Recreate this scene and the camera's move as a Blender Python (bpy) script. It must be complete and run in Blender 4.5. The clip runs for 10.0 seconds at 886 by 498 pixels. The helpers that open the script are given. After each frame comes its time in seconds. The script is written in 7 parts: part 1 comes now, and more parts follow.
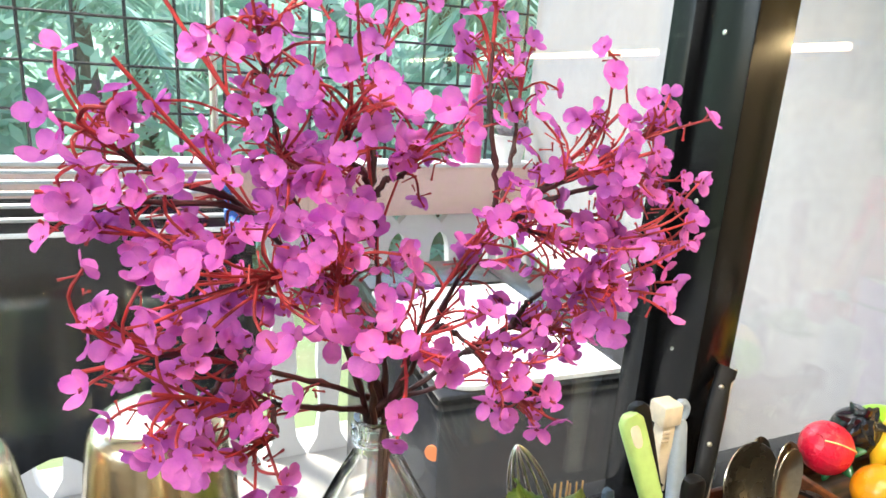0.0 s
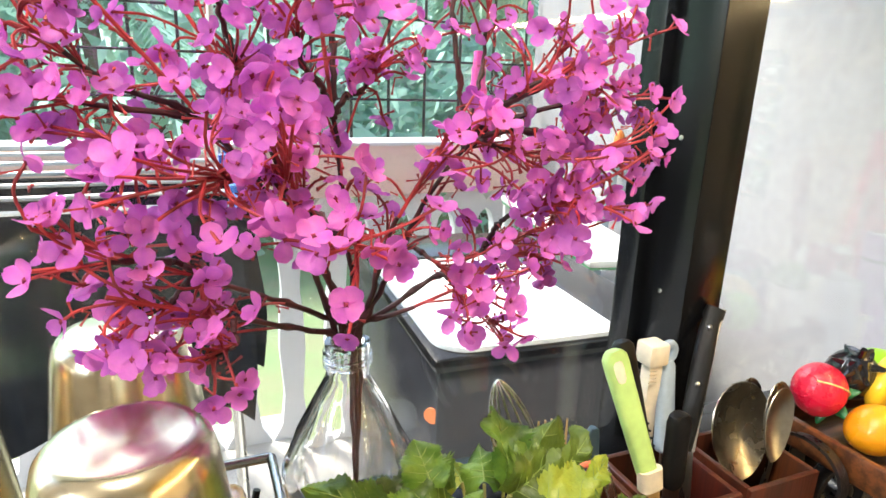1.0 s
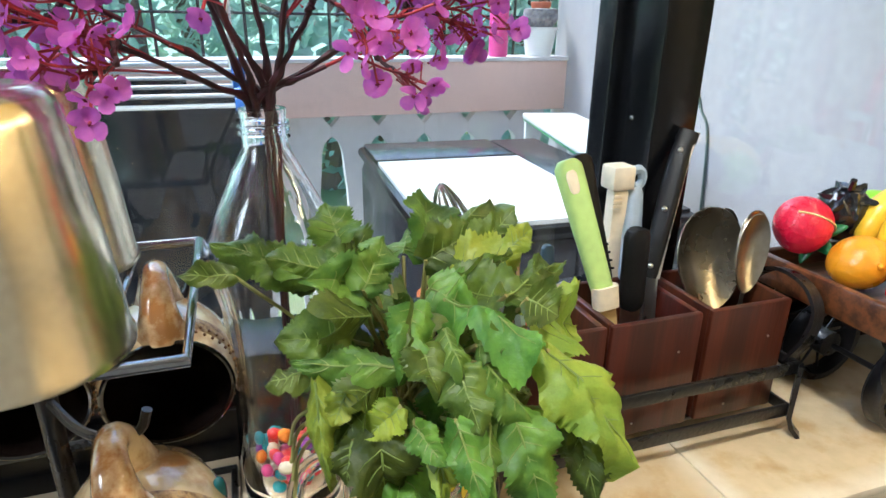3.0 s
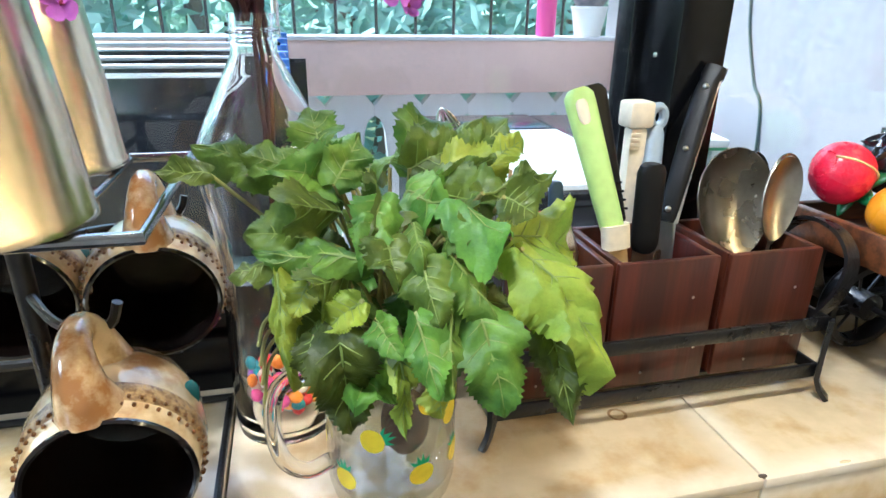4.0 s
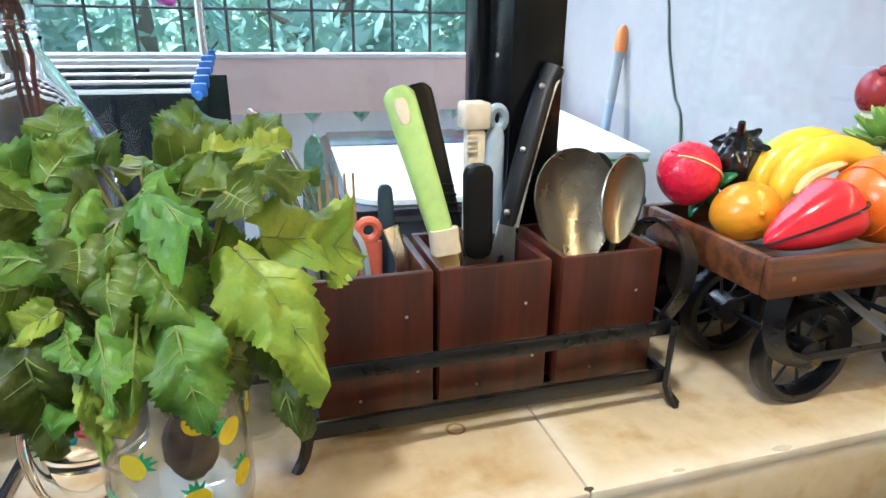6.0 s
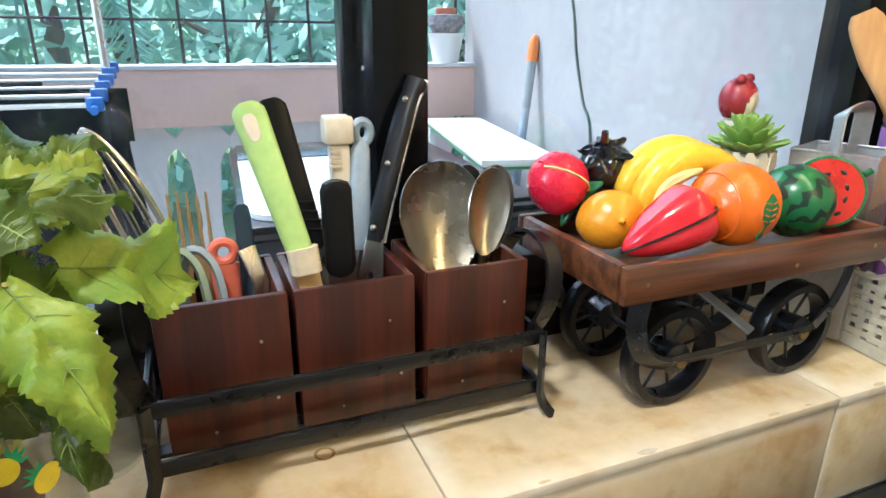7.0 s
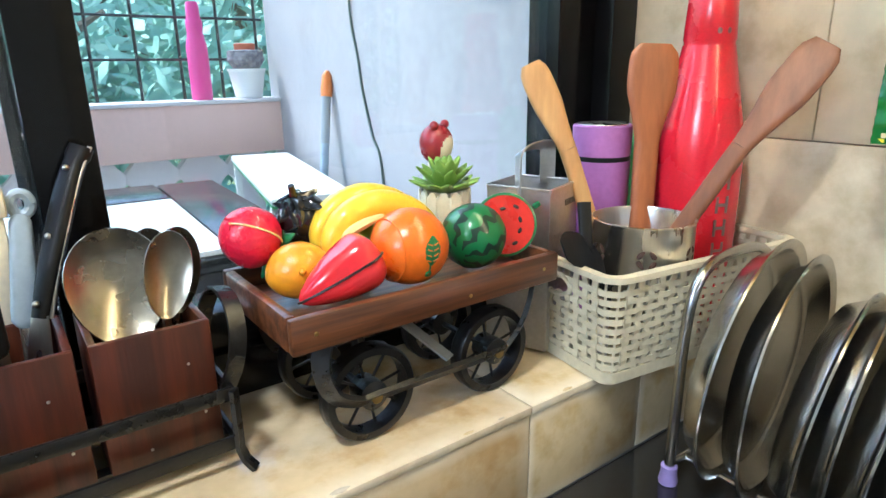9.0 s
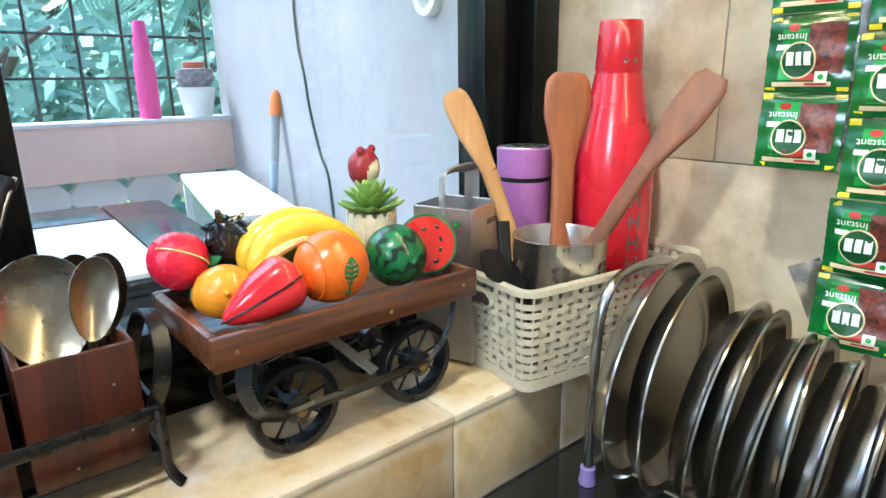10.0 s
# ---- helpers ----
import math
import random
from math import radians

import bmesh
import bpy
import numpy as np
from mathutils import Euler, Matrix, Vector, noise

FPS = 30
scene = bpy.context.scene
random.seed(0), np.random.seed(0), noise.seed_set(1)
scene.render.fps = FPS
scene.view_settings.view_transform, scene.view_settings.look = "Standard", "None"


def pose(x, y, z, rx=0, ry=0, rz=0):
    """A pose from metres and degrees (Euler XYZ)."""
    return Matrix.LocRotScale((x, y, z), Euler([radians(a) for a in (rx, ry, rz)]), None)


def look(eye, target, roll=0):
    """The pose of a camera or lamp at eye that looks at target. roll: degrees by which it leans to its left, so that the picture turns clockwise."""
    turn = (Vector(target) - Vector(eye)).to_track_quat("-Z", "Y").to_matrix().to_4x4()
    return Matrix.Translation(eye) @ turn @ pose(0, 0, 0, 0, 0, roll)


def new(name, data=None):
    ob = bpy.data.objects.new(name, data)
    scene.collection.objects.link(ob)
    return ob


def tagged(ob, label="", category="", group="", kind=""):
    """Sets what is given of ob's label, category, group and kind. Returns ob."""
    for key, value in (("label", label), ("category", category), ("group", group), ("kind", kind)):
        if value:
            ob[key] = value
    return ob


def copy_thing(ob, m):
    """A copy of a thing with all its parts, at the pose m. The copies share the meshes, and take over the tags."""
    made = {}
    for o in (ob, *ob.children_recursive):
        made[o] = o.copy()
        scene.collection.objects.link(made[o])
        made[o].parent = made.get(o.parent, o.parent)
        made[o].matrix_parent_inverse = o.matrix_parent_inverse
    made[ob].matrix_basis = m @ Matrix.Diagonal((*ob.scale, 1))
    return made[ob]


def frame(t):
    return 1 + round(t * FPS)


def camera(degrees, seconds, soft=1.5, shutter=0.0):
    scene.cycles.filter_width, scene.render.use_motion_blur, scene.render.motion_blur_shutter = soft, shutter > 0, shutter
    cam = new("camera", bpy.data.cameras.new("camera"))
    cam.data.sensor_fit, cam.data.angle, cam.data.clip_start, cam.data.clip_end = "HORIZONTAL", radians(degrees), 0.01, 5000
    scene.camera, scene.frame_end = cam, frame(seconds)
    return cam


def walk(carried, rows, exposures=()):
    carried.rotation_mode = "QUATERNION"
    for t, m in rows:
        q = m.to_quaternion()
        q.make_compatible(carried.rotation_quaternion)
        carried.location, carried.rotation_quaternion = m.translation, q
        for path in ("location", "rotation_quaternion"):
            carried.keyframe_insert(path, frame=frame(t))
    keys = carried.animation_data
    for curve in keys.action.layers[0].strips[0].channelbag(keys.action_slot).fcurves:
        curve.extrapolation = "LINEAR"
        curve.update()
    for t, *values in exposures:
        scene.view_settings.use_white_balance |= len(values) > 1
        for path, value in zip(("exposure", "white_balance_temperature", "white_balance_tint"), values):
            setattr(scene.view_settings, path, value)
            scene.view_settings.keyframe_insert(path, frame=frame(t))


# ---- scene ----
cam = camera(71.7, 10.0)
METRES, EYE, TILT, LEAN, TURN = 0.65, (-0.4362, -0.2013, 0.5116), -15.02, -3.34, -23.02
ROWS = [
    (0.0, 0.0, 0.0, 0.0, 0.0, 0.0, 0.0),
    (0.5, 0.0163, -0.0003, -0.0328, 0.74, -0.52, 0.31),
    (1.0, 0.0438, 0.0052, -0.0665, 1.21, -1.01, 1.14),
    (1.5, 0.0744, 0.0158, -0.1049, 2.25, -2.2, 1.8),
    (2.0, 0.0948, 0.0185, -0.1459, 2.92, -2.59, 1.83),
    (2.5, 0.1288, 0.0237, -0.2019, 3.65, -4.44, 1.77),
    (3.0, 0.158, 0.029, -0.2501, 4.96, -5.49, 1.35),
    (4.5, 0.2505, 0.0677, -0.356, 11.16, -6.09, 0.01),
    (5.0, 0.295, 0.0798, -0.3675, 11.4, -5.92, 0.32),
    (5.5, 0.336, 0.099, -0.3569, 9.63, -4.85, 0.56),
    (7.0, 0.4701, 0.1377, -0.3429, 1.53, -3.56, 2.73),
    (7.5, 0.5199, 0.1333, -0.3425, -1.81, -3.43, 3.92),
    (8.0, 0.5814, 0.1245, -0.3409, -5.5, -3.34, 4.98),
    (8.5, 0.6362, 0.1092, -0.3321, -8.7, -2.92, 6.31),
    (9.0, 0.6857, 0.0908, -0.3251, -12.04, -2.57, 7.39),
    (9.5, 0.7261, 0.0622, -0.3226, -14.69, -2.25, 8.12),
    (10.0, 0.7352, 0.0226, -0.3228, -15.53, -1.82, 8.26),
]
walk(cam, [(t, pose(*EYE, TILT, LEAN, TURN) @ pose(METRES * x, METRES * y, METRES * z, 90 + pitch, roll, yaw)) for t, x, y, z, yaw, pitch, roll in ROWS],
     [(0.0, 1.92, 6800, 8), (1.0, 1.97, 6800, 8), (2.0, 1.84, 6300, 7), (3.0, 1.65, 5750, 6), (4.5, 2.05, 5350, 5), (5.5, 1.78, 5450, 6), (7.5, 1.76, 5600, 5), (8.5, 1.77, 5350, 4), (10.0, 1.82, 5350, 3)])

# ---- light ----
world = bpy.data.worlds.new("sky")
scene.world = world
world.use_nodes = True
wn = world.node_tree.nodes
sky = wn.new("ShaderNodeTexSky")
sky.sky_type, sky.sun_disc = "NISHITA", False
sky.sun_elevation, sky.sun_rotation = radians(52), radians(-25)
wn["Background"].inputs["Strength"].default_value = 0.22
world.node_tree.links.new(sky.outputs[0], wn["Background"].inputs["Color"])
sun = new("sun", bpy.data.lights.new("sun", "SUN"))
sun.data.energy, sun.data.angle, sun.data.color = 2.8, radians(12), (1, 0.95, 0.88)
sun.matrix_world = look((-0.9, 1.6, 2.6), (0, 0, 0))
led = new("cabinet_strip_light", bpy.data.lights.new("cabinet_strip_light", "AREA"))
led.data.shape, led.data.size, led.data.size_y, led.data.energy, led.data.color = "RECTANGLE", 0.02, 1.75, 0.6, (1, 0.82, 0.55)
led.matrix_world = look((0.408, -0.8, 0.607), (0.44, -0.8, 0.66))
# unseen fill lamp added to brighten the sides that face the room
side_fill = new("side_fill_light", bpy.data.lights.new("side_fill_light", "AREA"))
side_fill.data.shape, side_fill.data.size, side_fill.data.size_y, side_fill.data.energy, side_fill.data.color = "RECTANGLE", 0.6, 0.6, 8, (0.97, 0.98, 1)
side_fill.matrix_world = look((-2.44, -1.0, 1.15), (0.2, -0.15, 0.1))

bulb = new("ceiling_lamp_light", bpy.data.lights.new("ceiling_lamp_light", "AREA"))
bulb.data.shape, bulb.data.size, bulb.data.energy, bulb.data.color = "DISK", 0.14, 6.6, (1, 0.96, 0.88)
bulb.matrix_world = look((-0.55, -0.4, 1.54), (0.2, -0.1, 0.0))

# ---- materials ----
def surf(name, base, rough=0.5, metal=0.0, second=None, scale=20.0, mix=0.35, fine=150.0, bump=0.1, stretch=(1, 1, 1),
         clear=0.0, trans=0.0, glass=0.0, ior=1.5, random_tint=0.0, hues=None, bump_scale=None, rough_var=0.12, lo=0.35, hi=0.68):
    """A procedural surface: two colours blended by coarse noise, fine grain, uneven gloss and a little relief."""
    m = bpy.data.materials.new(name)
    m.use_nodes = True
    n, l = m.node_tree.nodes, m.node_tree.links
    b = n["Principled BSDF"]
    b.inputs["Metallic"].default_value = metal
    b.inputs["IOR"].default_value = ior
    b.inputs["Coat Weight"].default_value = clear
    b.inputs["Coat Roughness"].default_value = 0.08
    b.inputs["Transmission Weight"].default_value = glass
    co = n.new("ShaderNodeTexCoord")
    mp = n.new("ShaderNodeMapping")
    mp.inputs["Scale"].default_value = stretch
    l.new(co.outputs["Object"], mp.inputs["Vector"])
    a = n.new("ShaderNodeTexNoise")
    a.inputs["Scale"].default_value, a.inputs["Detail"].default_value, a.inputs["Roughness"].default_value = scale, 6, 0.6
    f = n.new("ShaderNodeTexNoise")
    f.inputs["Scale"].default_value, f.inputs["Detail"].default_value = fine, 4
    l.new(mp.outputs[0], a.inputs["Vector"])
    l.new(mp.outputs[0], f.inputs["Vector"])
    ramp = n.new("ShaderNodeMapRange")
    ramp.inputs["From Min"].default_value, ramp.inputs["From Max"].default_value = lo, hi
    ramp.inputs["To Max"].default_value = mix * 2 if second else mix
    l.new(a.outputs["Fac"], ramp.inputs["Value"])
    c = n.new("ShaderNodeMix")
    c.data_type = "RGBA"
    c.inputs["A"].default_value = (*base, 1)
    c.inputs["B"].default_value = (*(second or [v * 0.72 for v in base]), 1)
    l.new(ramp.outputs[0], c.inputs["Factor"])
    g = n.new("ShaderNodeMix")
    g.data_type, g.blend_type = "RGBA", "MULTIPLY"
    g.inputs["Factor"].default_value = 0.25
    gr = n.new("ShaderNodeMapRange")
    gr.inputs["From Min"].default_value, gr.inputs["From Max"].default_value = 0.3, 0.7
    gr.inputs["To Min"].default_value, gr.inputs["To Max"].default_value = 0.6, 1.1
    l.new(f.outputs["Fac"], gr.inputs["Value"])
    l.new(c.outputs["Result"], g.inputs["A"])
    l.new(gr.outputs[0], g.inputs["B"])
    colour = g.outputs["Result"]
    if random_tint:
        oi = n.new("ShaderNodeObjectInfo")
        hs = n.new("ShaderNodeHueSaturation")
        v = n.new("ShaderNodeMapRange")
        v.inputs["To Min"].default_value, v.inputs["To Max"].default_value = 1 - random_tint, 1 + random_tint
        h = n.new("ShaderNodeMapRange")
        h.inputs["To Min"].default_value, h.inputs["To Max"].default_value = 0.5 - random_tint * 0.09, 0.5 + random_tint * 0.09
        if hues:
            h.inputs["To Min"].default_value, h.inputs["To Max"].default_value = hues
        l.new(oi.outputs["Random"], v.inputs["Value"])
        l.new(oi.outputs["Random"], h.inputs["Value"])
        l.new(v.outputs[0], hs.inputs["Value"])
        l.new(h.outputs[0], hs.inputs["Hue"])
        l.new(colour, hs.inputs["Color"])
        colour = hs.outputs["Color"]
    l.new(colour, b.inputs["Base Color"])
    rr = n.new("ShaderNodeMapRange")
    rr.inputs["To Min"].default_value, rr.inputs["To Max"].default_value = max(rough - rough_var, 0.0), min(rough + rough_var, 1)
    l.new(a.outputs["Fac"], rr.inputs["Value"])
    l.new(rr.outputs[0], b.inputs["Roughness"])
    if bump:
        bp = n.new("ShaderNodeBump")
        bp.inputs["Strength"].default_value, bp.inputs["Distance"].default_value = bump, 0.002
        if bump_scale:
            h2 = n.new("ShaderNodeTexNoise")
            h2.inputs["Scale"].default_value = bump_scale
            l.new(mp.outputs[0], h2.inputs["Vector"])
            l.new(h2.outputs["Fac"], bp.inputs["Height"])
        else:
            l.new(f.outputs["Fac"], bp.inputs["Height"])
        l.new(bp.outputs[0], b.inputs["Normal"])
    if trans:
        t = n.new("ShaderNodeBsdfTranslucent")
        l.new(colour, t.inputs["Color"])
        x = n.new("ShaderNodeMixShader")
        x.inputs[0].default_value = trans
        l.new(b.outputs[0], x.inputs[1])
        l.new(t.outputs[0], x.inputs[2])
        l.new(x.outputs[0], n["Material Output"].inputs["Surface"])
    return m


def worn_edges(mat, axis, colour, wide=0.06, tall=0.1):
    """Pale worn borders along a tile's edges; axis 1 or 2 is the tile's second long direction."""
    n, l = mat.node_tree.nodes, mat.node_tree.links
    b = n["Principled BSDF"]
    before = b.inputs["Base Color"].links[0].from_socket
    co, xyz, nz = n.new("ShaderNodeTexCoord"), n.new("ShaderNodeSeparateXYZ"), n.new("ShaderNodeTexNoise")
    nz.inputs["Scale"].default_value, nz.inputs["Detail"].default_value = 22, 5
    l.new(co.outputs["Generated"], xyz.inputs[0])
    l.new(co.outputs["Object"], nz.inputs["Vector"])
    near = []
    for out, width in ((0, wide), (axis, tall)):
        off, dist, edge = n.new("ShaderNodeMath"), n.new("ShaderNodeMath"), n.new("ShaderNodeMapRange")
        off.operation, dist.operation = "SUBTRACT", "ABSOLUTE"
        off.inputs[1].default_value = 0.5
        l.new(xyz.outputs[out], off.inputs[0])
        l.new(off.outputs[0], dist.inputs[0])
        edge.inputs["From Min"].default_value, edge.inputs["From Max"].default_value = 0.5 - width, 0.5 - width * 0.25
        l.new(dist.outputs[0], edge.inputs["Value"])
        near.append(edge)
    top, wear, mix = n.new("ShaderNodeMath"), n.new("ShaderNodeMath"), n.new("ShaderNodeMix")
    top.operation, wear.operation, mix.data_type = "MAXIMUM", "MULTIPLY", "RGBA"
    l.new(near[0].outputs[0], top.inputs[0])
    l.new(near[1].outputs[0], top.inputs[1])
    l.new(top.outputs[0], wear.inputs[0])
    l.new(nz.outputs["Fac"], wear.inputs[1])
    l.new(wear.outputs[0], mix.inputs["Factor"])
    l.new(before, mix.inputs["A"])
    mix.inputs["B"].default_value = (*colour, 1)
    l.new(mix.outputs["Result"], b.inputs["Base Color"])
    return mat


def clear_glass(name, tint=(1, 1, 1), rough=0.0):
    m = bpy.data.materials.new(name)
    m.use_nodes = True
    b = m.node_tree.nodes["Principled BSDF"]
    b.inputs["Base Color"].default_value = (*tint, 1)
    b.inputs["Roughness"].default_value, b.inputs["Transmission Weight"].default_value, b.inputs["IOR"].default_value = rough, 1, 1.46
    return m


def pane_glass(name, base=0.03, gain=0.7, power=4.0, tint=(0.97, 0.985, 0.98), film=0.0):
    """Thin window glass: clear, with a faint mirror that grows towards grazing angles."""
    m = bpy.data.materials.new(name)
    m.use_nodes = True
    n, l = m.node_tree.nodes, m.node_tree.links
    t, g, f, x = (n.new("ShaderNode" + k) for k in ("BsdfTransparent", "BsdfGlossy", "LayerWeight", "MixShader"))
    t.inputs["Color"].default_value = (*tint, 1)
    g.inputs["Roughness"].default_value = 0.01
    pw, ad = n.new("ShaderNodeMath"), n.new("ShaderNodeMath")
    pw.operation, ad.operation = "POWER", "MULTIPLY_ADD"
    pw.inputs[1].default_value, ad.inputs[1].default_value, ad.inputs[2].default_value = power, gain, base
    l.new(f.outputs["Facing"], pw.inputs[0])
    l.new(pw.outputs[0], ad.inputs[0])
    l.new(ad.outputs[0], x.inputs[0])
    l.new(t.outputs[0], x.inputs[1])
    l.new(g.outputs[0], x.inputs[2])
    shown = x.outputs[0]
    if film:
        # a thin film of dust and dried drops that scatters the daylight
        dust, y = n.new("ShaderNodeBsdfTranslucent"), n.new("ShaderNodeMixShader")
        dust.inputs["Color"].default_value = (0.9, 0.95, 1, 1)
        nz = n.new("ShaderNodeTexNoise")
        nz.inputs["Scale"].default_value, nz.inputs["Detail"].default_value = 9, 7
        mr = n.new("ShaderNodeMapRange")
        mr.inputs["From Min"].default_value, mr.inputs["From Max"].default_value = 0.3, 0.7
        mr.inputs["To Min"].default_value, mr.inputs["To Max"].default_value = film * 0.6, film * 1.4
        l.new(nz.outputs["Fac"], mr.inputs["Value"])
        l.new(mr.outputs[0], y.inputs[0])
        l.new(shown, y.inputs[1])
        l.new(dust.outputs[0], y.inputs[2])
        shown = y.outputs[0]
    l.new(shown, n["Material Output"].inputs["Surface"])
    return m


TILE = surf("beige_tile", (0.63, 0.5, 0.31), 0.16, second=(0.5, 0.34, 0.15), scale=17, mix=0.4, fine=60, lo=0.49, hi=0.64, bump=0.05, random_tint=0.06)
TILEFRONT = worn_edges(TILE.copy(), 2, (0.74, 0.68, 0.56), 0.05, 0.14)
TILEFRONT.name = "beige_front_tile"
worn_edges(TILE, 1, (0.8, 0.74, 0.62), 0.06, 0.12)
WALLTILE = surf("wall_tile", (0.6, 0.51, 0.37), 0.22, second=(0.4, 0.3, 0.18), scale=13, mix=0.3, lo=0.48, hi=0.64, fine=40, bump=0.05, random_tint=0.05)
GROUT = surf("grout", (0.52, 0.46, 0.37), 0.85, scale=40, bump=0.3)
GRANITE = surf("black_granite", (0.012, 0.012, 0.013), 0.18, second=(0.05, 0.05, 0.05), scale=300, mix=0.3, bump=0.02)
FRAME = surf("black_aluminium", (0.006, 0.006, 0.007), 0.2, ior=1.34, scale=14, mix=0.4, fine=220, bump=0.05)
GLASS = pane_glass("window_glass", 0.05, 0.6, 4.0, film=0.003)
WHITEWALL = surf("white_plaster", (0.72, 0.71, 0.73), 0.8, second=(0.6, 0.595, 0.62), scale=3, mix=0.22, fine=45, bump=0.35)
# white plaster again, darkened in colour for the weaker daylight on the porch wall
PORCHWALL = surf("dimmed_porch_plaster", (0.35, 0.34, 0.355), 0.8, second=(0.28, 0.275, 0.29), scale=3, mix=0.25, fine=45, bump=0.35)
ROOMWALL = surf("room_plaster", (0.7, 0.69, 0.66), 0.8, scale=3, mix=0.25, fine=60, bump=0.2)
PINKWALL = surf("pink_plaster", (0.86, 0.6, 0.53), 0.8, second=(0.76, 0.52, 0.46), scale=4, mix=0.25, fine=60, bump=0.3)
CONCRETE = surf("porch_floor", (0.56, 0.53, 0.5), 0.7, scale=6, mix=0.4, fine=80, bump=0.3)
EARTH = surf("garden_ground", (0.16, 0.24, 0.1), 0.95, second=(0.22, 0.2, 0.12), scale=2, mix=0.45, fine=20, bump=0.6)
IRON = surf("black_iron", (0.006, 0.006, 0.007), 0.3, second=(0.013, 0.012, 0.012), scale=45, mix=0.4, fine=260, bump=0.25)
WOODRED = surf("red_brown_wood", (0.095, 0.021, 0.009), 0.38, second=(0.035, 0.009, 0.005), scale=45, mix=0.45, fine=320, lo=0.42, hi=0.6, bump=0.12, stretch=(1, 1, 0.07), clear=0.1, random_tint=0.12)
WOODDARK = surf("dark_cart_wood", (0.17, 0.058, 0.02), 0.36, second=(0.05, 0.017, 0.008), scale=90, lo=0.4, hi=0.62, mix=0.48, fine=170, bump=0.2, stretch=(0.05, 1, 1), clear=0.45)
WOODPALE = surf("pale_wood", (0.62, 0.36, 0.14), 0.5, second=(0.42, 0.2, 0.07), scale=38, mix=0.4, fine=150, bump=0.2, stretch=(1, 1, 0.12))
WOODMID = surf("mid_wood", (0.34, 0.105, 0.032), 0.45, second=(0.17, 0.05, 0.016), scale=38, mix=0.42, fine=150, bump=0.2, stretch=(1, 1, 0.12))
WOODROSE = surf("rose_wood", (0.23, 0.085, 0.034), 0.5, second=(0.11, 0.038, 0.013), scale=38, mix=0.45, fine=150, bump=0.2, stretch=(1, 1, 0.12))
STEEL = surf("brushed_steel", (0.72, 0.69, 0.65), 0.28, 1.0, scale=12, mix=0.3, fine=200, bump=0.06, stretch=(1, 1, 0.25))
DULLSTEEL = surf("worn_plate_steel", (0.54, 0.53, 0.5), 0.21, 1.0, second=(0.5, 0.49, 0.475), scale=14, mix=0.4, fine=160, bump=0.0, rough_var=0.07)
SPOONSTEEL = surf("spoon_steel", (0.46, 0.42, 0.35), 0.27, 1.0, second=(0.3, 0.27, 0.22), scale=20, mix=0.4, fine=200, bump=0.04)
# the gold tint stands for a warm room mirrored in plain steel
TUMBLERSTEEL = surf("warm_tinted_steel", (0.74, 0.64, 0.47), 0.22, 1.0, scale=6, mix=0.2, fine=200, bump=0.03)
BRASS = surf("brass_bolt", (0.55, 0.38, 0.14), 0.35, 1.0, scale=60, mix=0.4)


# ---- mesh helpers ----
def part(name, bm, material, parent=None, label="", smooth=True):
    me = bpy.data.meshes.new(name)
    bmesh.ops.recalc_face_normals(bm, faces=bm.faces)
    bm.to_mesh(me)
    bm.free()
    me.materials.append(material)
    if smooth:
        me.polygons.foreach_set("use_smooth", [True] * len(me.polygons))
        me.set_sharp_from_angle(angle=radians(40))
    ob = new(name, me)
    ob.parent = parent
    if label:
        tagged(ob, label)
    return ob


def thing(name, label, category, at=(0, 0, 0), turn=0, group="", kind=""):
    ob = new(name)
    ob.matrix_basis = pose(*at, 0, 0, turn)
    ob.empty_display_size = 0.02
    return tagged(ob, label, category, group, kind)


def share(name, source, parent, m):
    """Another object on the same mesh, at the pose m under its parent."""
    ob = new(name, source.data)
    ob.parent = parent
    ob.matrix_basis = m
    return ob


def box(bm, x0, x1, y0, y1, z0, z1, bevel=0.0, m=None, seg=2):
    vs = [bm.verts.new((x, y, z)) for x in (x0, x1) for y in (y0, y1) for z in (z0, z1)]
    fs = [bm.faces.new([vs[i] for i in q]) for q in ((0, 1, 3, 2), (4, 6, 7, 5), (0, 4, 5, 1), (2, 3, 7, 6), (0, 2, 6, 4), (1, 5, 7, 3))]
    made = set(vs)
    if bevel:
        r = bmesh.ops.bevel(bm, geom=list({e for f in fs for e in f.edges}), offset=bevel, segments=seg, affect="EDGES", profile=0.5)
        made = {v for v in made if v.is_valid} | {v for v in r["verts"]}
    if m is not None:
        bmesh.ops.transform(bm, matrix=m, verts=list(made))
    return bm


def lathe(bm, profile, seg=32, m=None, squash=None, faces_flat=0):
    """Turn (radius, height) pairs round z; ends at radius 0 close."""
    rings = []
    for r, z in profile:
        if r < 1e-6:
            rings.append([bm.verts.new((0, 0, z))])
        else:
            ring = []
            for i in range(seg):
                a = 2 * math.pi * i / seg
                k = squash(a, z) if squash else 1
                ring.append(bm.verts.new((r * k * math.cos(a), r * k * math.sin(a), z)))
            rings.append(ring)
    for p, q in zip(rings, rings[1:]):
        for i in range(seg):
            j = (i + 1) % seg
            if len(p) == 1 and len(q) == 1:
                continue
            if len(p) == 1:
                bm.faces.new((p[0], q[j], q[i]))
            elif len(q) == 1:
                bm.faces.new((p[i], p[j], q[0]))
            else:
                bm.faces.new((p[i], p[j], q[j], q[i]))
    if m is not None:
        bmesh.ops.transform(bm, matrix=m, verts=[v for r in rings for v in r])
    return bm


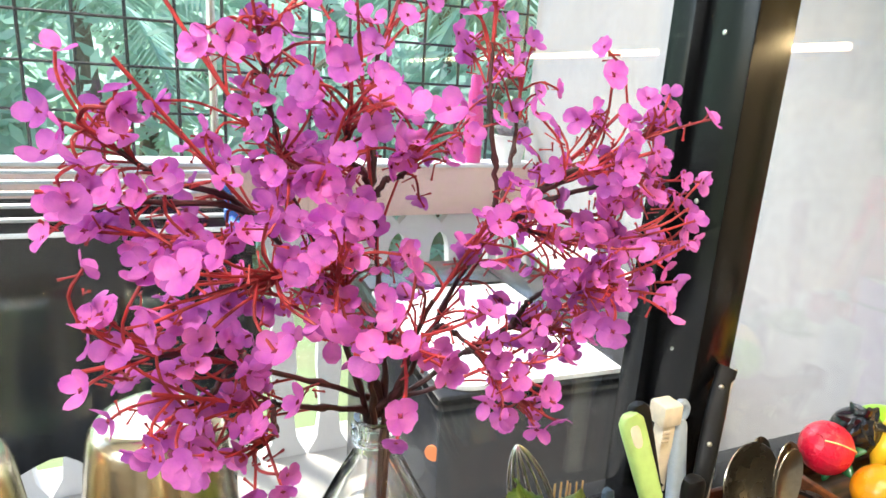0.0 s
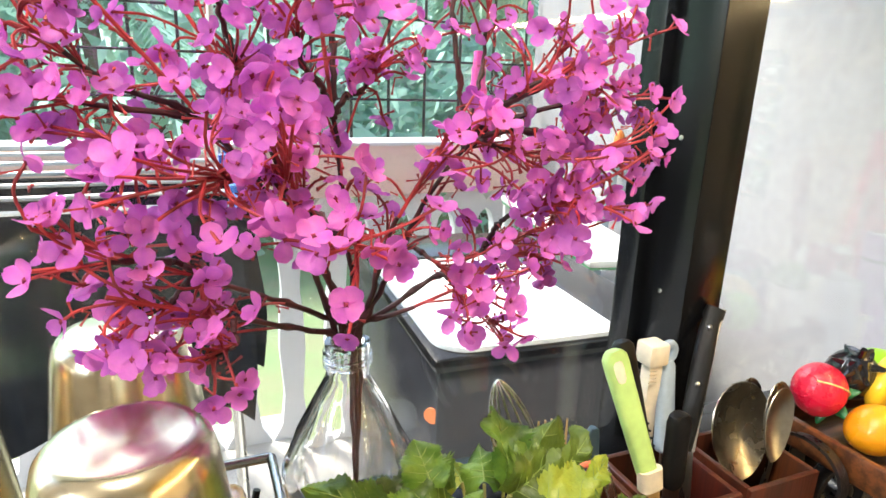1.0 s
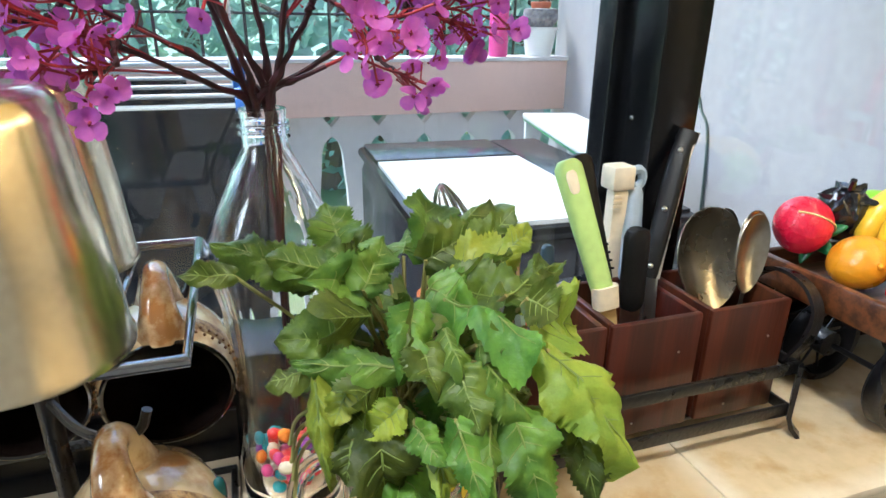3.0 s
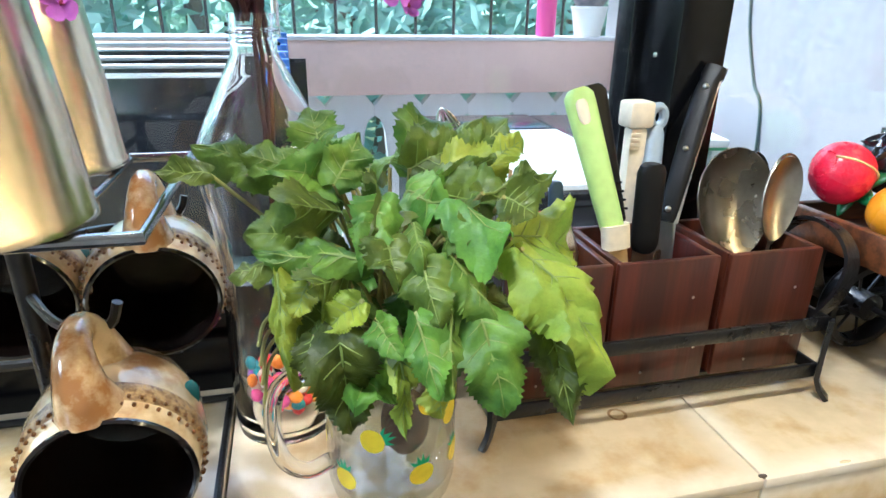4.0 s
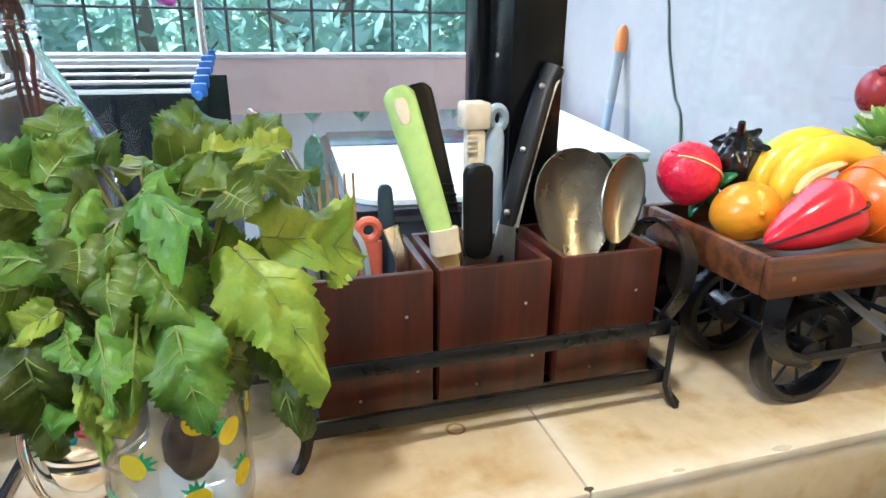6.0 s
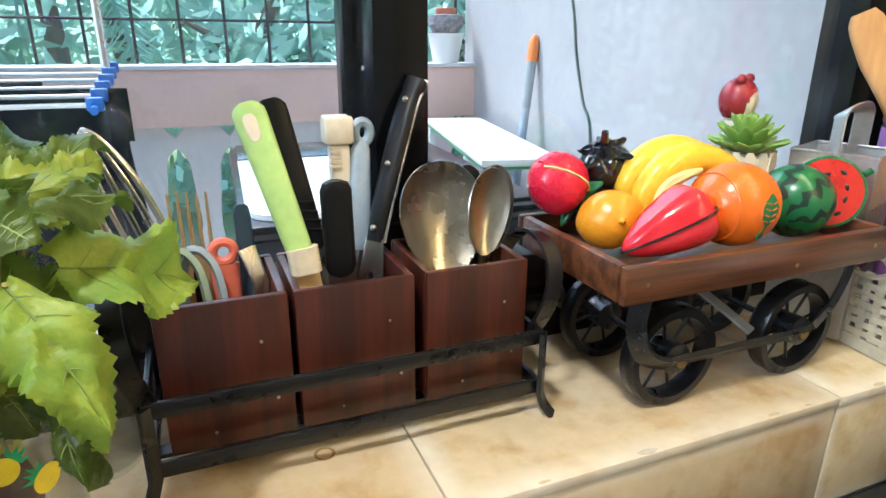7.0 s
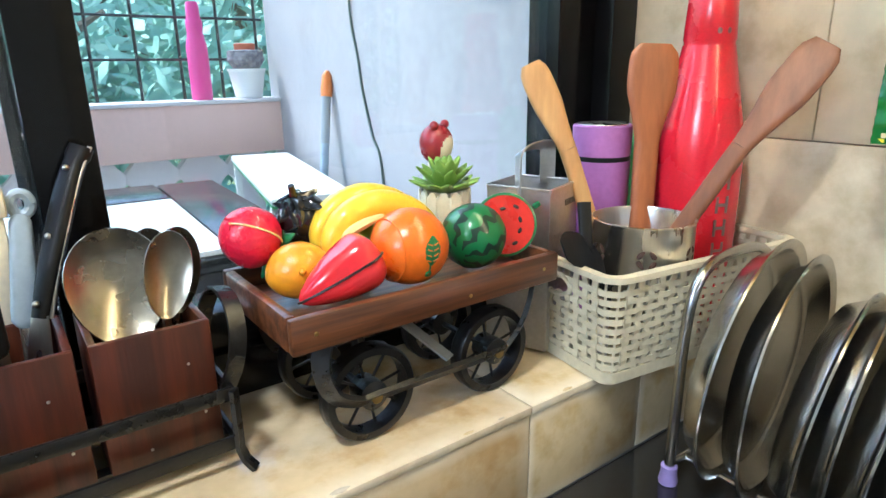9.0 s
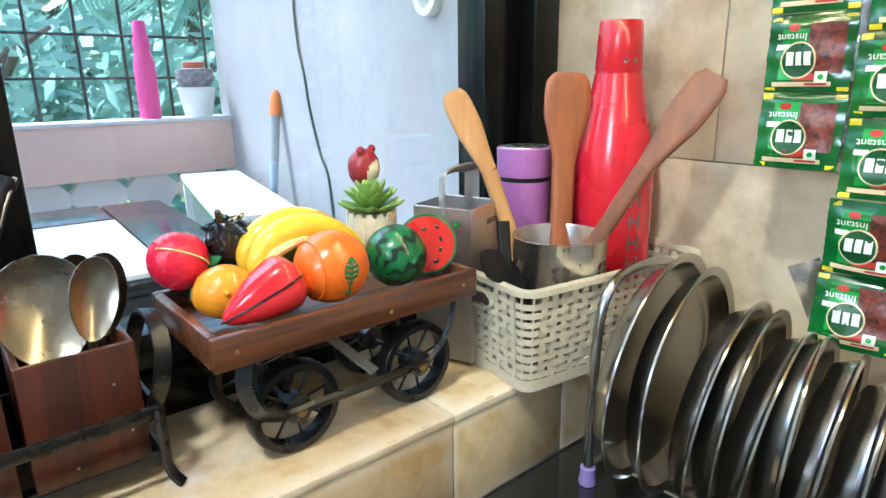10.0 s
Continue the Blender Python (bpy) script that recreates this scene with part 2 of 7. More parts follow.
def smooth_path(points, steps=6):
    """Catmull-Rom through the points."""
    p = [Vector(q) for q in points]
    p = [2 * p[0] - p[1], *p, 2 * p[-1] - p[-2]]
    out = []
    for a, b, c, d in zip(p, p[1:], p[2:], p[3:]):
        for i in range(steps):
            t = i / steps
            out.append(0.5 * (2 * b + (c - a) * t + (2 * a - 5 * b + 4 * c - d) * t * t + (3 * b - a - 3 * c + d) * t ** 3))
    return out + [p[-2]]


def tube(bm, points, radius, seg=8, section=None, across=None):
    """A rod along points; radius one number or one a point. section: (half width, half height) for a flat bar."""
    pts = [Vector(p) for p in points]
    rad = radius if isinstance(radius, (list, tuple)) else [radius] * len(pts)
    t = (pts[1] - pts[0]).normalized()
    u = t.orthogonal().normalized() if abs(t.z) > 0.95 or section is None else t.cross(Vector((0, 0, 1))).normalized()
    u = Vector(across) if across else u
    rings = []
    for i, p in enumerate(pts):
        d = (pts[min(i + 1, len(pts) - 1)] - pts[max(i - 1, 0)]).normalized()
        u = (u - d * u.dot(d)).normalized()
        w = d.cross(u)
        if section:
            corners = [(1, 1), (-1, 1), (-1, -1), (1, -1)]
            rings.append([bm.verts.new(p + u * a * section[0] + w * b * section[1]) for a, b in corners])
        else:
            rings.append([bm.verts.new(p + (u * math.cos(2 * math.pi * k / seg) + w * math.sin(2 * math.pi * k / seg)) * rad[i]) for k in range(seg)])
    n = len(rings[0])
    for p, q in zip(rings, rings[1:]):
        for i in range(n):
            bm.faces.new((p[i], p[(i + 1) % n], q[(i + 1) % n], q[i]))
    bm.faces.new(list(reversed(rings[0])))
    bm.faces.new(rings[-1])
    return bm


def ball(bm, radius, m=None, seg=24, rings=14, shape=None):
    """A round body; shape(v) moves each point of the unit ball."""
    made = []
    grid = []
    for i in range(rings + 1):
        th = math.pi * i / rings
        row = []
        for j in range(1 if i in (0, rings) else seg):
            ph = 2 * math.pi * j / seg
            v = Vector((math.sin(th) * math.cos(ph), math.sin(th) * math.sin(ph), math.cos(th)))
            v = shape(v) if shape else v
            row.append(bm.verts.new(v * radius))
        grid.append(row)
        made += row
    for p, q in zip(grid, grid[1:]):
        for j in range(seg):
            k = (j + 1) % seg
            if len(p) == 1:
                bm.faces.new((p[0], q[j], q[k]))
            elif len(q) == 1:
                bm.faces.new((p[j], q[0], p[k]))
            else:
                bm.faces.new((p[j], q[j], q[k], p[k]))
    if m is not None:
        bmesh.ops.transform(bm, matrix=m, verts=made)
    return bm


def outline(bm, points, depth, m=None):
    """A flat outline in x and z, given thickness along y."""
    a = [bm.verts.new((x, 0, z)) for x, z in points]
    b = [bm.verts.new((x, depth, z)) for x, z in points]
    bm.faces.new(a)
    bm.faces.new(list(reversed(b)))
    for i in range(len(a)):
        j = (i + 1) % len(a)
        bm.faces.new((a[i], b[i], b[j], a[j]))
    if m is not None:
        bmesh.ops.transform(bm, matrix=m, verts=a + b)
    return bm


def block(name, dims, material, parent=None, bevel=0.0, label=""):
    return part(name, box(bmesh.new(), *dims, bevel), material, parent, label, smooth=bevel > 0)


def setting(ob, label, category):
    return tagged(ob, label, category, kind="structure")


# ---- the room ----
WALL_X = 0.755          # inner face of the side wall
COUNTER_Z = -0.12
FLOOR_Z = -1.0
room_floor = setting(block("floor", (-2.4, 0.755, -2.6, 0.0, -1.06, FLOOR_Z), CONCRETE), "plain grey kitchen floor in shade", "floor")
setting(block("ceiling", (-2.4, 0.755, -2.6, 0.33, 1.6, 1.7), ROOMWALL), "plain pale plastered kitchen ceiling", "ceiling")
setting(block("wall_back", (-2.4, 0.755, -2.72, -2.6, -1.06, 1.7), ROOMWALL), "pale plastered wall behind the kitchen counter", "wall")
# the opening in this unseen wall is added to hold the fill lamp
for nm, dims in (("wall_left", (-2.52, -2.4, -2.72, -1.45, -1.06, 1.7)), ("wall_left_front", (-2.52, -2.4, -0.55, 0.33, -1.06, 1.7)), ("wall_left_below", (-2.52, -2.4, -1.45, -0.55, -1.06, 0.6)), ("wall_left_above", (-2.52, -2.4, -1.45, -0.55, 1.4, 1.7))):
    setting(block(nm, dims, ROOMWALL), "pale plastered side wall round an added opening", "wall")
setting(block("wall_below_window", (-2.4, 0.755, 0.012, 0.33, -1.06, -0.012), ROOMWALL), "plastered wall below the window ledge", "wall")
setting(block("wall_above_window", (-2.4, 0.755, 0.2, 0.33, 1.15, 1.6), ROOMWALL), "plastered wall above the kitchen window", "wall")
setting(block("wall_beside_window", (-2.4, -1.5, 0.2, 0.33, -0.012, 1.15), ROOMWALL), "plastered wall beside the kitchen window", "wall")
side_wall = setting(block("wall_right", (0.767, 0.89, -2.6, 0.33, -1.06, 1.7), GROUT), "side wall clad in glossy beige marbled tiles", "wall")
counter = setting(block("counter", (-2.0, 0.755, -0.62, 0.0, COUNTER_Z - 0.035, COUNTER_Z), GRANITE, bevel=0.003), "polished black granite kitchen counter", "counter")
setting(block("counter_base", (-2.0, 0.755, -0.58, 0.0, FLOOR_Z, COUNTER_Z - 0.035), ROOMWALL), "plain base under the black counter", "counter")
ledge = setting(block("window_ledge", (-1.9, 0.767, 0.008, 0.32, -0.12, -0.008), GROUT), "raised window ledge clad in beige marbled tiles", "ledge")

# wall cabinet with a light strip along its lower edge
cabinet = thing("wall_cabinet", "golden laminate wall cabinet with a warm light strip", "cabinet")
GOLD = surf("golden_laminate", (0.62, 0.4, 0.1), 0.4, scale=8, mix=0.3, fine=80, bump=0.05)
block("body", (0.45, 0.756, -1.75, 0.12, 0.603, 1.3), GOLD, cabinet, 0.004)
block("side_strip", (0.43, 0.449, -0.078, 0.12, 0.605, 1.295), GOLD, cabinet, 0.003)
for k in range(3):
    dr = block("door", (0.43, 0.449, -1.745 + 0.557 * k, -1.195 + 0.557 * k, 0.605, 1.295), GOLD, cabinet, 0.003)
    block("door_handle", (0.418, 0.43, -1.25 + 0.557 * k, -1.235 + 0.557 * k, 0.64, 0.76), STEEL, dr, 0.003)
LED = bpy.data.materials.new("warm_strip")
LED.use_nodes = True
LED.node_tree.nodes["Principled BSDF"].inputs["Emission Color"].default_value = (1, 0.75, 0.4, 1)
LED.node_tree.nodes["Principled BSDF"].inputs["Emission Strength"].default_value = 16
DIFFUSER = LED.copy()
DIFFUSER.name = "lamp_diffuser"
DIFFUSER.node_tree.nodes["Principled BSDF"].inputs["Emission Strength"].default_value = 6
ceiling_lamp = thing("ceiling_lamp", "round warm glowing ceiling lamp", "lamp", (-0.55, -0.4, 1.56))
part("shade", lathe(bmesh.new(), [(0, 0.04), (0.12, 0.04), (0.125, 0.03), (0.12, 0.0), (0.115, 0.0), (0.115, 0.03), (0, 0.03)], 32), ROOMWALL, ceiling_lamp)
part("diffuser", lathe(bmesh.new(), [(0, 0.008), (0.114, 0.008), (0.114, 0.012), (0, 0.012)], 32), DIFFUSER, ceiling_lamp)
block("strip_rail", (0.4, 0.452, -1.72, 0.115, 0.5985, 0.6025), STEEL, cabinet)
block("light_strip", (0.402, 0.416, -1.7, 0.11, 0.589, 0.5985), LED, cabinet, 0.0, "glowing warm light strip")

# window: black aluminium frame, a mullion and two panes
window = setting(thing("window_1", "black aluminium window frame with clear glass", "window"), "", "")
tagged(window, kind="structure")
block("window_sill", (-1.5, 0.69, 0.196, 0.31, -0.006, 0.05), FRAME, window, 0.003)
block("bottom_rail", (-1.5, 0.69, 0.203, 0.275, 0.05, 0.091), FRAME, window, 0.003)
block("top_rail", (-1.5, 0.69, 0.2, 0.29, 1.1, 1.15), FRAME, window, 0.004)
block("mullion", (0.0105, 0.0575, 0.1935, 0.2485, 0.05, 1.1), FRAME, window, 0.0015)
block("mullion", (0.0012, 0.05, 0.255, 0.285, 0.05, 1.1), FRAME, window, 0.0015)
for z in (0.12, 0.27, 0.42, 0.57):
    part("screw", lathe(bmesh.new(), [(0, 0.0012), (0.0022, 0.0008), (0.0026, 0)], 10, pose(0.0105, 0.226, z, 0, -90, 0)), STEEL, window)
block("jamb", (0.632, 0.704, 0.2305, 0.29, 0.0, 1.15), FRAME, window, 0.002)
block("jamb", (0.705, 0.756, 0.2, 0.24, 0.0, 1.15), FRAME, window, 0.002)
for x0, x1 in ((-1.5, 0.02), (0.04, 0.64)):
    p = block("pane", (x0, x1, 0.25, 0.254, 0.085, 1.105), GLASS, window)
    p.visible_shadow = False

# ---- the porch and garden outside ----
setting(block("ground", (-90, 90, -60, 150, -1.5, -1.055), EARTH), "shaded garden ground with low green growth", "ground")
setting(block("porch_floor", (-3.0, 1.2, 0.33, 2.25, -1.12, FLOOR_Z), CONCRETE), "grey concrete porch floor outside the window", "floor")


def slanted(name, x0, y0, x1, y1, thick, z0, z1, material):
    """An upright slab whose inner face runs from one plan point to another."""
    bm = bmesh.new()
    d = Vector((x1 - x0, y1 - y0, 0))
    nrm = Vector((d.y, -d.x, 0)).normalized() * thick
    low = [Vector((x0, y0, 0)), Vector((x1, y1, 0)), Vector((x1, y1, 0)) + nrm, Vector((x0, y0, 0)) + nrm]
    a = [bm.verts.new((p.x, p.y, z0)) for p in low]
    b = [bm.verts.new((p.x, p.y, z1)) for p in low]
    bm.faces.new(a)
    bm.faces.new(b)
    for i in range(4):
        bm.faces.new((a[i], a[(i + 1) % 4], b[(i + 1) % 4], b[i]))
    return part(name, bm, material, smooth=False)


setting(slanted("wall_porch", 0.705, 0.24, 0.965, 2.14, 0.12, FLOOR_Z, 2.4, PORCHWALL), "white plastered porch wall with fine cracks, its shade in the colour", "wall")
# unseen slab added to keep sun off the ledge and the near wall
setting(block("porch_ceiling", (-3.0, 1.2, 0.33, 1.75, 2.3, 2.4), ROOMWALL), "plain pale slab added out of view to shade the ledge", "ceiling")
parapet = setting(block("parapet", (-3.0, 0.955, 2.0, 2.14, 0.01, 0.2), PINKWALL, bevel=0.006), "pale pink plastered parapet beam of the porch", "parapet")
setting(block("parapet_cap", (-3.0, 0.952, 1.985, 2.15, 0.2, 0.214), WHITEWALL, bevel=0.004), "white painted cap of the porch parapet", "parapet")

# balusters under the parapet: cut boards with a waist
bm = bmesh.new()
half = [(0.052, 0.01), (0.07, -0.012), (0.0905, -0.034), (0.0905, -0.072), (0.076, -0.081), (0.061, -0.1), (0.051, -0.135), (0.046, -0.2), (0.038, -0.28), (0.034, -0.36), (0.044, -0.45), (0.05, -0.6), (0.036, -0.8), (0.05, -0.93), (0.09, -1.0)]
outline(bm, half + [(-x, z) for x, z in reversed(half)], 0.05)
baluster = tagged(part("baluster", bm, WHITEWALL, smooth=False), "white cut-out board of the porch railing", "baluster", "balusters of the porch railing")
baluster.matrix_basis = pose(0.82, 2.05, 0)
for i in range(1, 20):
    copy_thing(baluster, pose(0.82 - 0.182 * i, 2.05, 0))

# black grille above the parapet
grille = tagged(thing("grille", "black painted steel security grille of the porch", "grille", kind="structure"))
bm = tube(bmesh.new(), [(0, 2.16, 0.0), (0, 2.16, 2.3)], 0.006, 6)
bar = part("bar", bm, IRON, grille)
bar.location.x = 0.93
for i in range(1, 26):
    share("bar", bar, grille, pose(0.93 - 0.15 * i, 0, 0))
bm = tube(bmesh.new(), [(-3, 2.152, 0), (0.955, 2.152, 0)], 0.005, 6)
rail = part("crossbar", bm, IRON, grille)
rail.location.z = 0.36
for i in range(1, 11):
    share("crossbar", rail, grille, pose(0, 0, 0.36 + 0.15 * i))

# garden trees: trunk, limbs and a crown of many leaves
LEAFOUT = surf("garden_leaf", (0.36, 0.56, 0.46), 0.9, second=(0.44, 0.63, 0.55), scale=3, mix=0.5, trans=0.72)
BARK = surf("garden_bark", (0.16, 0.12, 0.09), 0.9, scale=12, fine=60, bump=0.6, stretch=(1, 1, 0.3))
rnd = random.Random(7)


def garden_tree(x, y, height, spread, leaf, count, label):
    t = thing("tree", label, "tree", (x, y, -1.2), group="trees in the garden")
    bm = tube(bmesh.new(), smooth_path([(0, 0, 0), (0.1, 0.05, height * 0.4), (-0.05, 0.1, height * 0.75), (0.05, 0, height)], 4), [0.12 * (1 - 0.06 * i) for i in range(13)], 8)
    for k in range(6):
        a = k * 1.05 + rnd.random()
        h = height * (0.4 + 0.09 * k)
        tube(bm, smooth_path([(0, 0.05, h), (math.cos(a) * spread * 0.4, math.sin(a) * spread * 0.4, h + 0.4), (math.cos(a) * spread * 0.8, math.sin(a) * spread * 0.8, h + 0.55)], 3), [0.05, 0.045, 0.04, 0.035, 0.03, 0.022, 0.015], 6)
    part("trunk", bm, BARK, t)
    bm = bmesh.new()
    clumps = [(rnd.gauss(0, spread * 0.5), rnd.gauss(0, spread * 0.4), height * (0.25 + 0.9 * rnd.random()), 0.25 + 0.45 * rnd.random()) for _ in range(34)]
    for i in range(count):
        cx, cy, cz, cr = clumps[i % len(clumps)]
        c = Vector((cx + rnd.gauss(0, cr * 0.5), cy + rnd.gauss(0, cr * 0.5), cz + rnd.gauss(0, cr * 0.5)))
        u = Vector((rnd.gauss(0, 1), rnd.gauss(0, 1), rnd.gauss(0, 0.6))).normalized()
        v = u.orthogonal().normalized()
        s = leaf * (0.6 + 0.8 * rnd.random())
        bm.faces.new([bm.verts.new(c + u * a * s + v * b * s * 0.38) for a, b in ((-1, 0), (-0.2, 1), (1, 0), (-0.2, -1))])
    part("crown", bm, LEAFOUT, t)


def palm(x, y, height, label):
    t = thing("palm_tree", label, "palm", (x, y, -1.2), group="palms in the garden")
    part("trunk", tube(bmesh.new(), smooth_path([(0, 0, 0), (0.12, 0, height * 0.5), (0.05, 0, height)], 5), [0.1 - 0.003 * i for i in range(11)], 8), BARK, t)
    for k in range(15):
        a = k * 2.4
        d = Vector((math.cos(a), math.sin(a), 0))
        lift = 0.7 - 0.08 * k
        spine = smooth_path([Vector((0.05, 0, height)), Vector((0.05, 0, height)) + d * 0.6 + Vector((0, 0, lift * 0.6)), Vector((0.05, 0, height)) + d * 1.3 + Vector((0, 0, lift * 0.5 - 0.3)), Vector((0.05, 0, height)) + d * 1.8 + Vector((0, 0, lift * 0.2 - 0.9))], 8)
        bm = bmesh.new()
        side = d.cross(Vector((0, 0, 1)))
        for i in range(2, len(spine)):
            for s in (-1, 1):
                for q in (0.0, 0.5):
                    p = spine[i - 1].lerp(spine[i], q)
                    e = p + side * s * 0.42 * (1 - 0.4 * i / len(spine)) + d * 0.2 - Vector((0, 0, 0.22 + 0.1 * rnd.random()))
                    w = d * 0.022
                    bm.faces.new([bm.verts.new(c) for c in (p - w, p + w, e)])
        tube(bm, spine, 0.012, 4)
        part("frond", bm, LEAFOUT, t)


for x, y, h, s in ((-2.6, 6.5, 3.4, 1.3), (-0.8, 7.5, 3.0, 1.4), (1.2, 6.8, 3.6, 1.3), (3.2, 7.6, 3.3, 1.5), (5.0, 7.0, 3.8, 1.5), (0.4, 5.0, 1.6, 0.8), (2.3, 5.2, 1.7, 0.9), (-1.9, 5.1, 1.6, 0.9)):
    garden_tree(x, y, h, s, 0.095, 2400, "leafy green garden tree behind the porch grille")
palm(-1.2, 6.0, 2.3, "coconut palm with drooping feathery fronds")
palm(2.2, 6.2, 2.6, "young palm with arching green fronds")
palm(3.4, 5.6, 2.6, "palm with long hanging fronds")

# far greenery closing the garden; its daylight is put in as emission
FAR = bpy.data.materials.new("glowing_greenery")
FAR.use_nodes = True
n_, l_ = FAR.node_tree.nodes, FAR.node_tree.links
nz = n_.new("ShaderNodeTexNoise")
nz.inputs["Scale"].default_value, nz.inputs["Detail"].default_value = 1.3, 8
tc = n_.new("ShaderNodeTexCoord")
l_.new(tc.outputs["Object"], nz.inputs["Vector"])
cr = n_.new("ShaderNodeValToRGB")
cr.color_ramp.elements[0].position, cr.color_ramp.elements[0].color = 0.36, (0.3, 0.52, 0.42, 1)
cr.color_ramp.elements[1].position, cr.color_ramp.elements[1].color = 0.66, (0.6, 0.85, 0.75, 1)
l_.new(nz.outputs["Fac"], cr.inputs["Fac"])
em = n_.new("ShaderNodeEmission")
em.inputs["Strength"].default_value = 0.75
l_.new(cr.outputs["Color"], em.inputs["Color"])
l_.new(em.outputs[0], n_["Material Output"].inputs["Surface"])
setting(block("backdrop", (-25, 25, 14, 14.2, -1.3, 5.5), FAR), "distant blurred green woodland, self-lit", "backdrop")

# washing machine on the porch
WMBODY = surf("machine_grey", (0.022, 0.022, 0.026), 0.2, scale=8, mix=0.3, fine=200, bump=0.05)
# pale colour paints in the sky that the dark glossy lid reflects
LIDSKY = surf("lid_with_sky", (0.8, 0.82, 0.84), 0.08, scale=5, mix=0.2, fine=90, bump=0.02, clear=0.6)
wm = thing("washing_machine", "dark grey top-loading washing machine, sky reflection painted on lid", "washing machine", (0.183, 0.921, FLOOR_Z), -3)
block("body", (-0.245, 0.245, -0.35, 0.35, 0.03, 1.02), WMBODY, wm, 0.03)
block("top_rim", (-0.25, 0.25, -0.36, 0.36, 1.015, 1.042), FRAME, wm, 0.013)
rim = [(-0.235 + 0.06 * (1 - math.sin(q)), -0.345 + 0.06 * (1 - math.cos(q))) for q in [math.pi / 2 * i / 8 for i in range(9)]]
bm = bmesh.new()
low = [bm.verts.new((x, y, 1.041)) for x, y in rim + [(-0.235, 0.13), (0.1, 0.13), (0.1, -0.345)]]
res = bmesh.ops.extrude_face_region(bm, geom=[bm.faces.new(low)])
bmesh.ops.translate(bm, vec=(0, 0, 0.009), verts=[v for v in res["geom"] if isinstance(v, bmesh.types.BMVert)])
part("lid", bm, LIDSKY, wm, "glossy translucent lid painted pale for its sky reflection", smooth=False)
# rest of the lid, coloured dark where its reflection is dimmer
block("dim_lid_strip", (0.106, 0.238, -0.34, 0.34, 1.041, 1.048), WMBODY, wm, 0.003)
block("control_panel", (-0.235, 0.1, 0.15, 0.345, 1.041, 1.05), WMBODY, wm, 0.004)
part("badge", lathe(bmesh.new(), [(0, 0), (0.014, 0), (0.014, 0.004), (0, 0.004)], 20, pose(-0.2405, -0.33, 0.93, 90, 0, -40)), surf("orange_badge", (0.75, 0.2, 0.06), 0.4, scale=30), wm, "round orange and green sticker")
for x in (-0.2, 0.2):
    for y in (-0.3, 0.3):
        part("foot", lathe(bmesh.new(), [(0, 0.035), (0.02, 0.035), (0.024, 0), (0, 0)], 12, pose(x, y, 0)), IRON, wm)

# white board on a stand beside the porch wall
WHITEPAINT = surf("white_board", (0.8, 0.82, 0.8), 0.35, scale=5, mix=0.12, fine=80, bump=0.06)
GREENPAINT = surf("green_edge", (0.06, 0.3, 0.13), 0.45, scale=20, bump=0.05)
stand = thing("side_table", "white board table with a green edge beside the wall", "table", (0.68, 1.38, FLOOR_Z), -12)
block("tabletop", (-0.1, 0.1, -0.42, 0.42, 1.01, 1.03), WHITEPAINT, stand, 0.006)
block("edge_strip", (-0.098, 0.098, -0.415, 0.415, 1.002, 1.011), GREENPAINT, stand, 0.004)
for x in (-0.085, 0.085):
    for y in (-0.38, 0.38):
        block("leg", (x - 0.012, x + 0.012, y - 0.012, y + 0.012, 0, 1.003), WHITEPAINT, stand, 0.002)

# pole with an orange cap leaning on the wall
ORANGECAP = surf("orange_plastic", (0.85, 0.22, 0.03), 0.4, scale=25, bump=0.05)
POLEGREY = surf("grey_pole", (0.32, 0.4, 0.5), 0.4, scale=30, bump=0.05)
pole = thing("broom_pole", "blue-grey pole with an orange cap leaning on the wall", "pole")
part("shaft", tube(bmesh.new(), [(0.64, 1.235, FLOOR_Z + 0.01), (0.841, 1.375, 0.238)], 0.013, 12), POLEGREY, pole)
part("cap", tube(bmesh.new(), [(0.841, 1.375, 0.238), (0.845, 1.377, 0.263), (0.849, 1.379, 0.298), (0.852, 1.381, 0.313)], [0.017, 0.018, 0.015, 0.006], 12), ORANGECAP, pole, "tapered orange plastic cap")
part("hand_grip", tube(bmesh.new(), [(0.818, 1.359, 0.1), (0.841, 1.375, 0.238)], 0.0145, 12), surf("steel_grip", (0.3, 0.33, 0.36), 0.35, scale=20), pole)

# cable down the wall
cable = tagged(part("cable", tube(bmesh.new(), smooth_path([(0.83, 1.19, 1.2), (0.83, 1.182, 0.62), (0.829, 1.18, 0.52), (0.828, 1.17, 0.43), (0.825, 1.14, 0.35), (0.821, 1.115, 0.262), (0.813, 1.058, 0.146), (0.806, 1.005, 0.062), (0.8, 0.97, -0.3)], 6), 0.0035, 8),
                    surf("grey_green_cable", (0.07, 0.11, 0.1), 0.5, scale=40)), "thin grey-green cable hanging down the porch wall", "cable")
# round white fitting high on the wall
wall_ring = tagged(part("cable_ring", lathe(bmesh.new(), [(0.018, -0.012), (0.03, -0.012), (0.032, 0), (0.03, 0.012), (0.018, 0.012), (0.016, 0), (0.018, -0.012)], 24, pose(0.725, 0.47, 0.475, 0, 90, 0)), WHITEPAINT), "small white round fitting on the porch wall", "fitting")

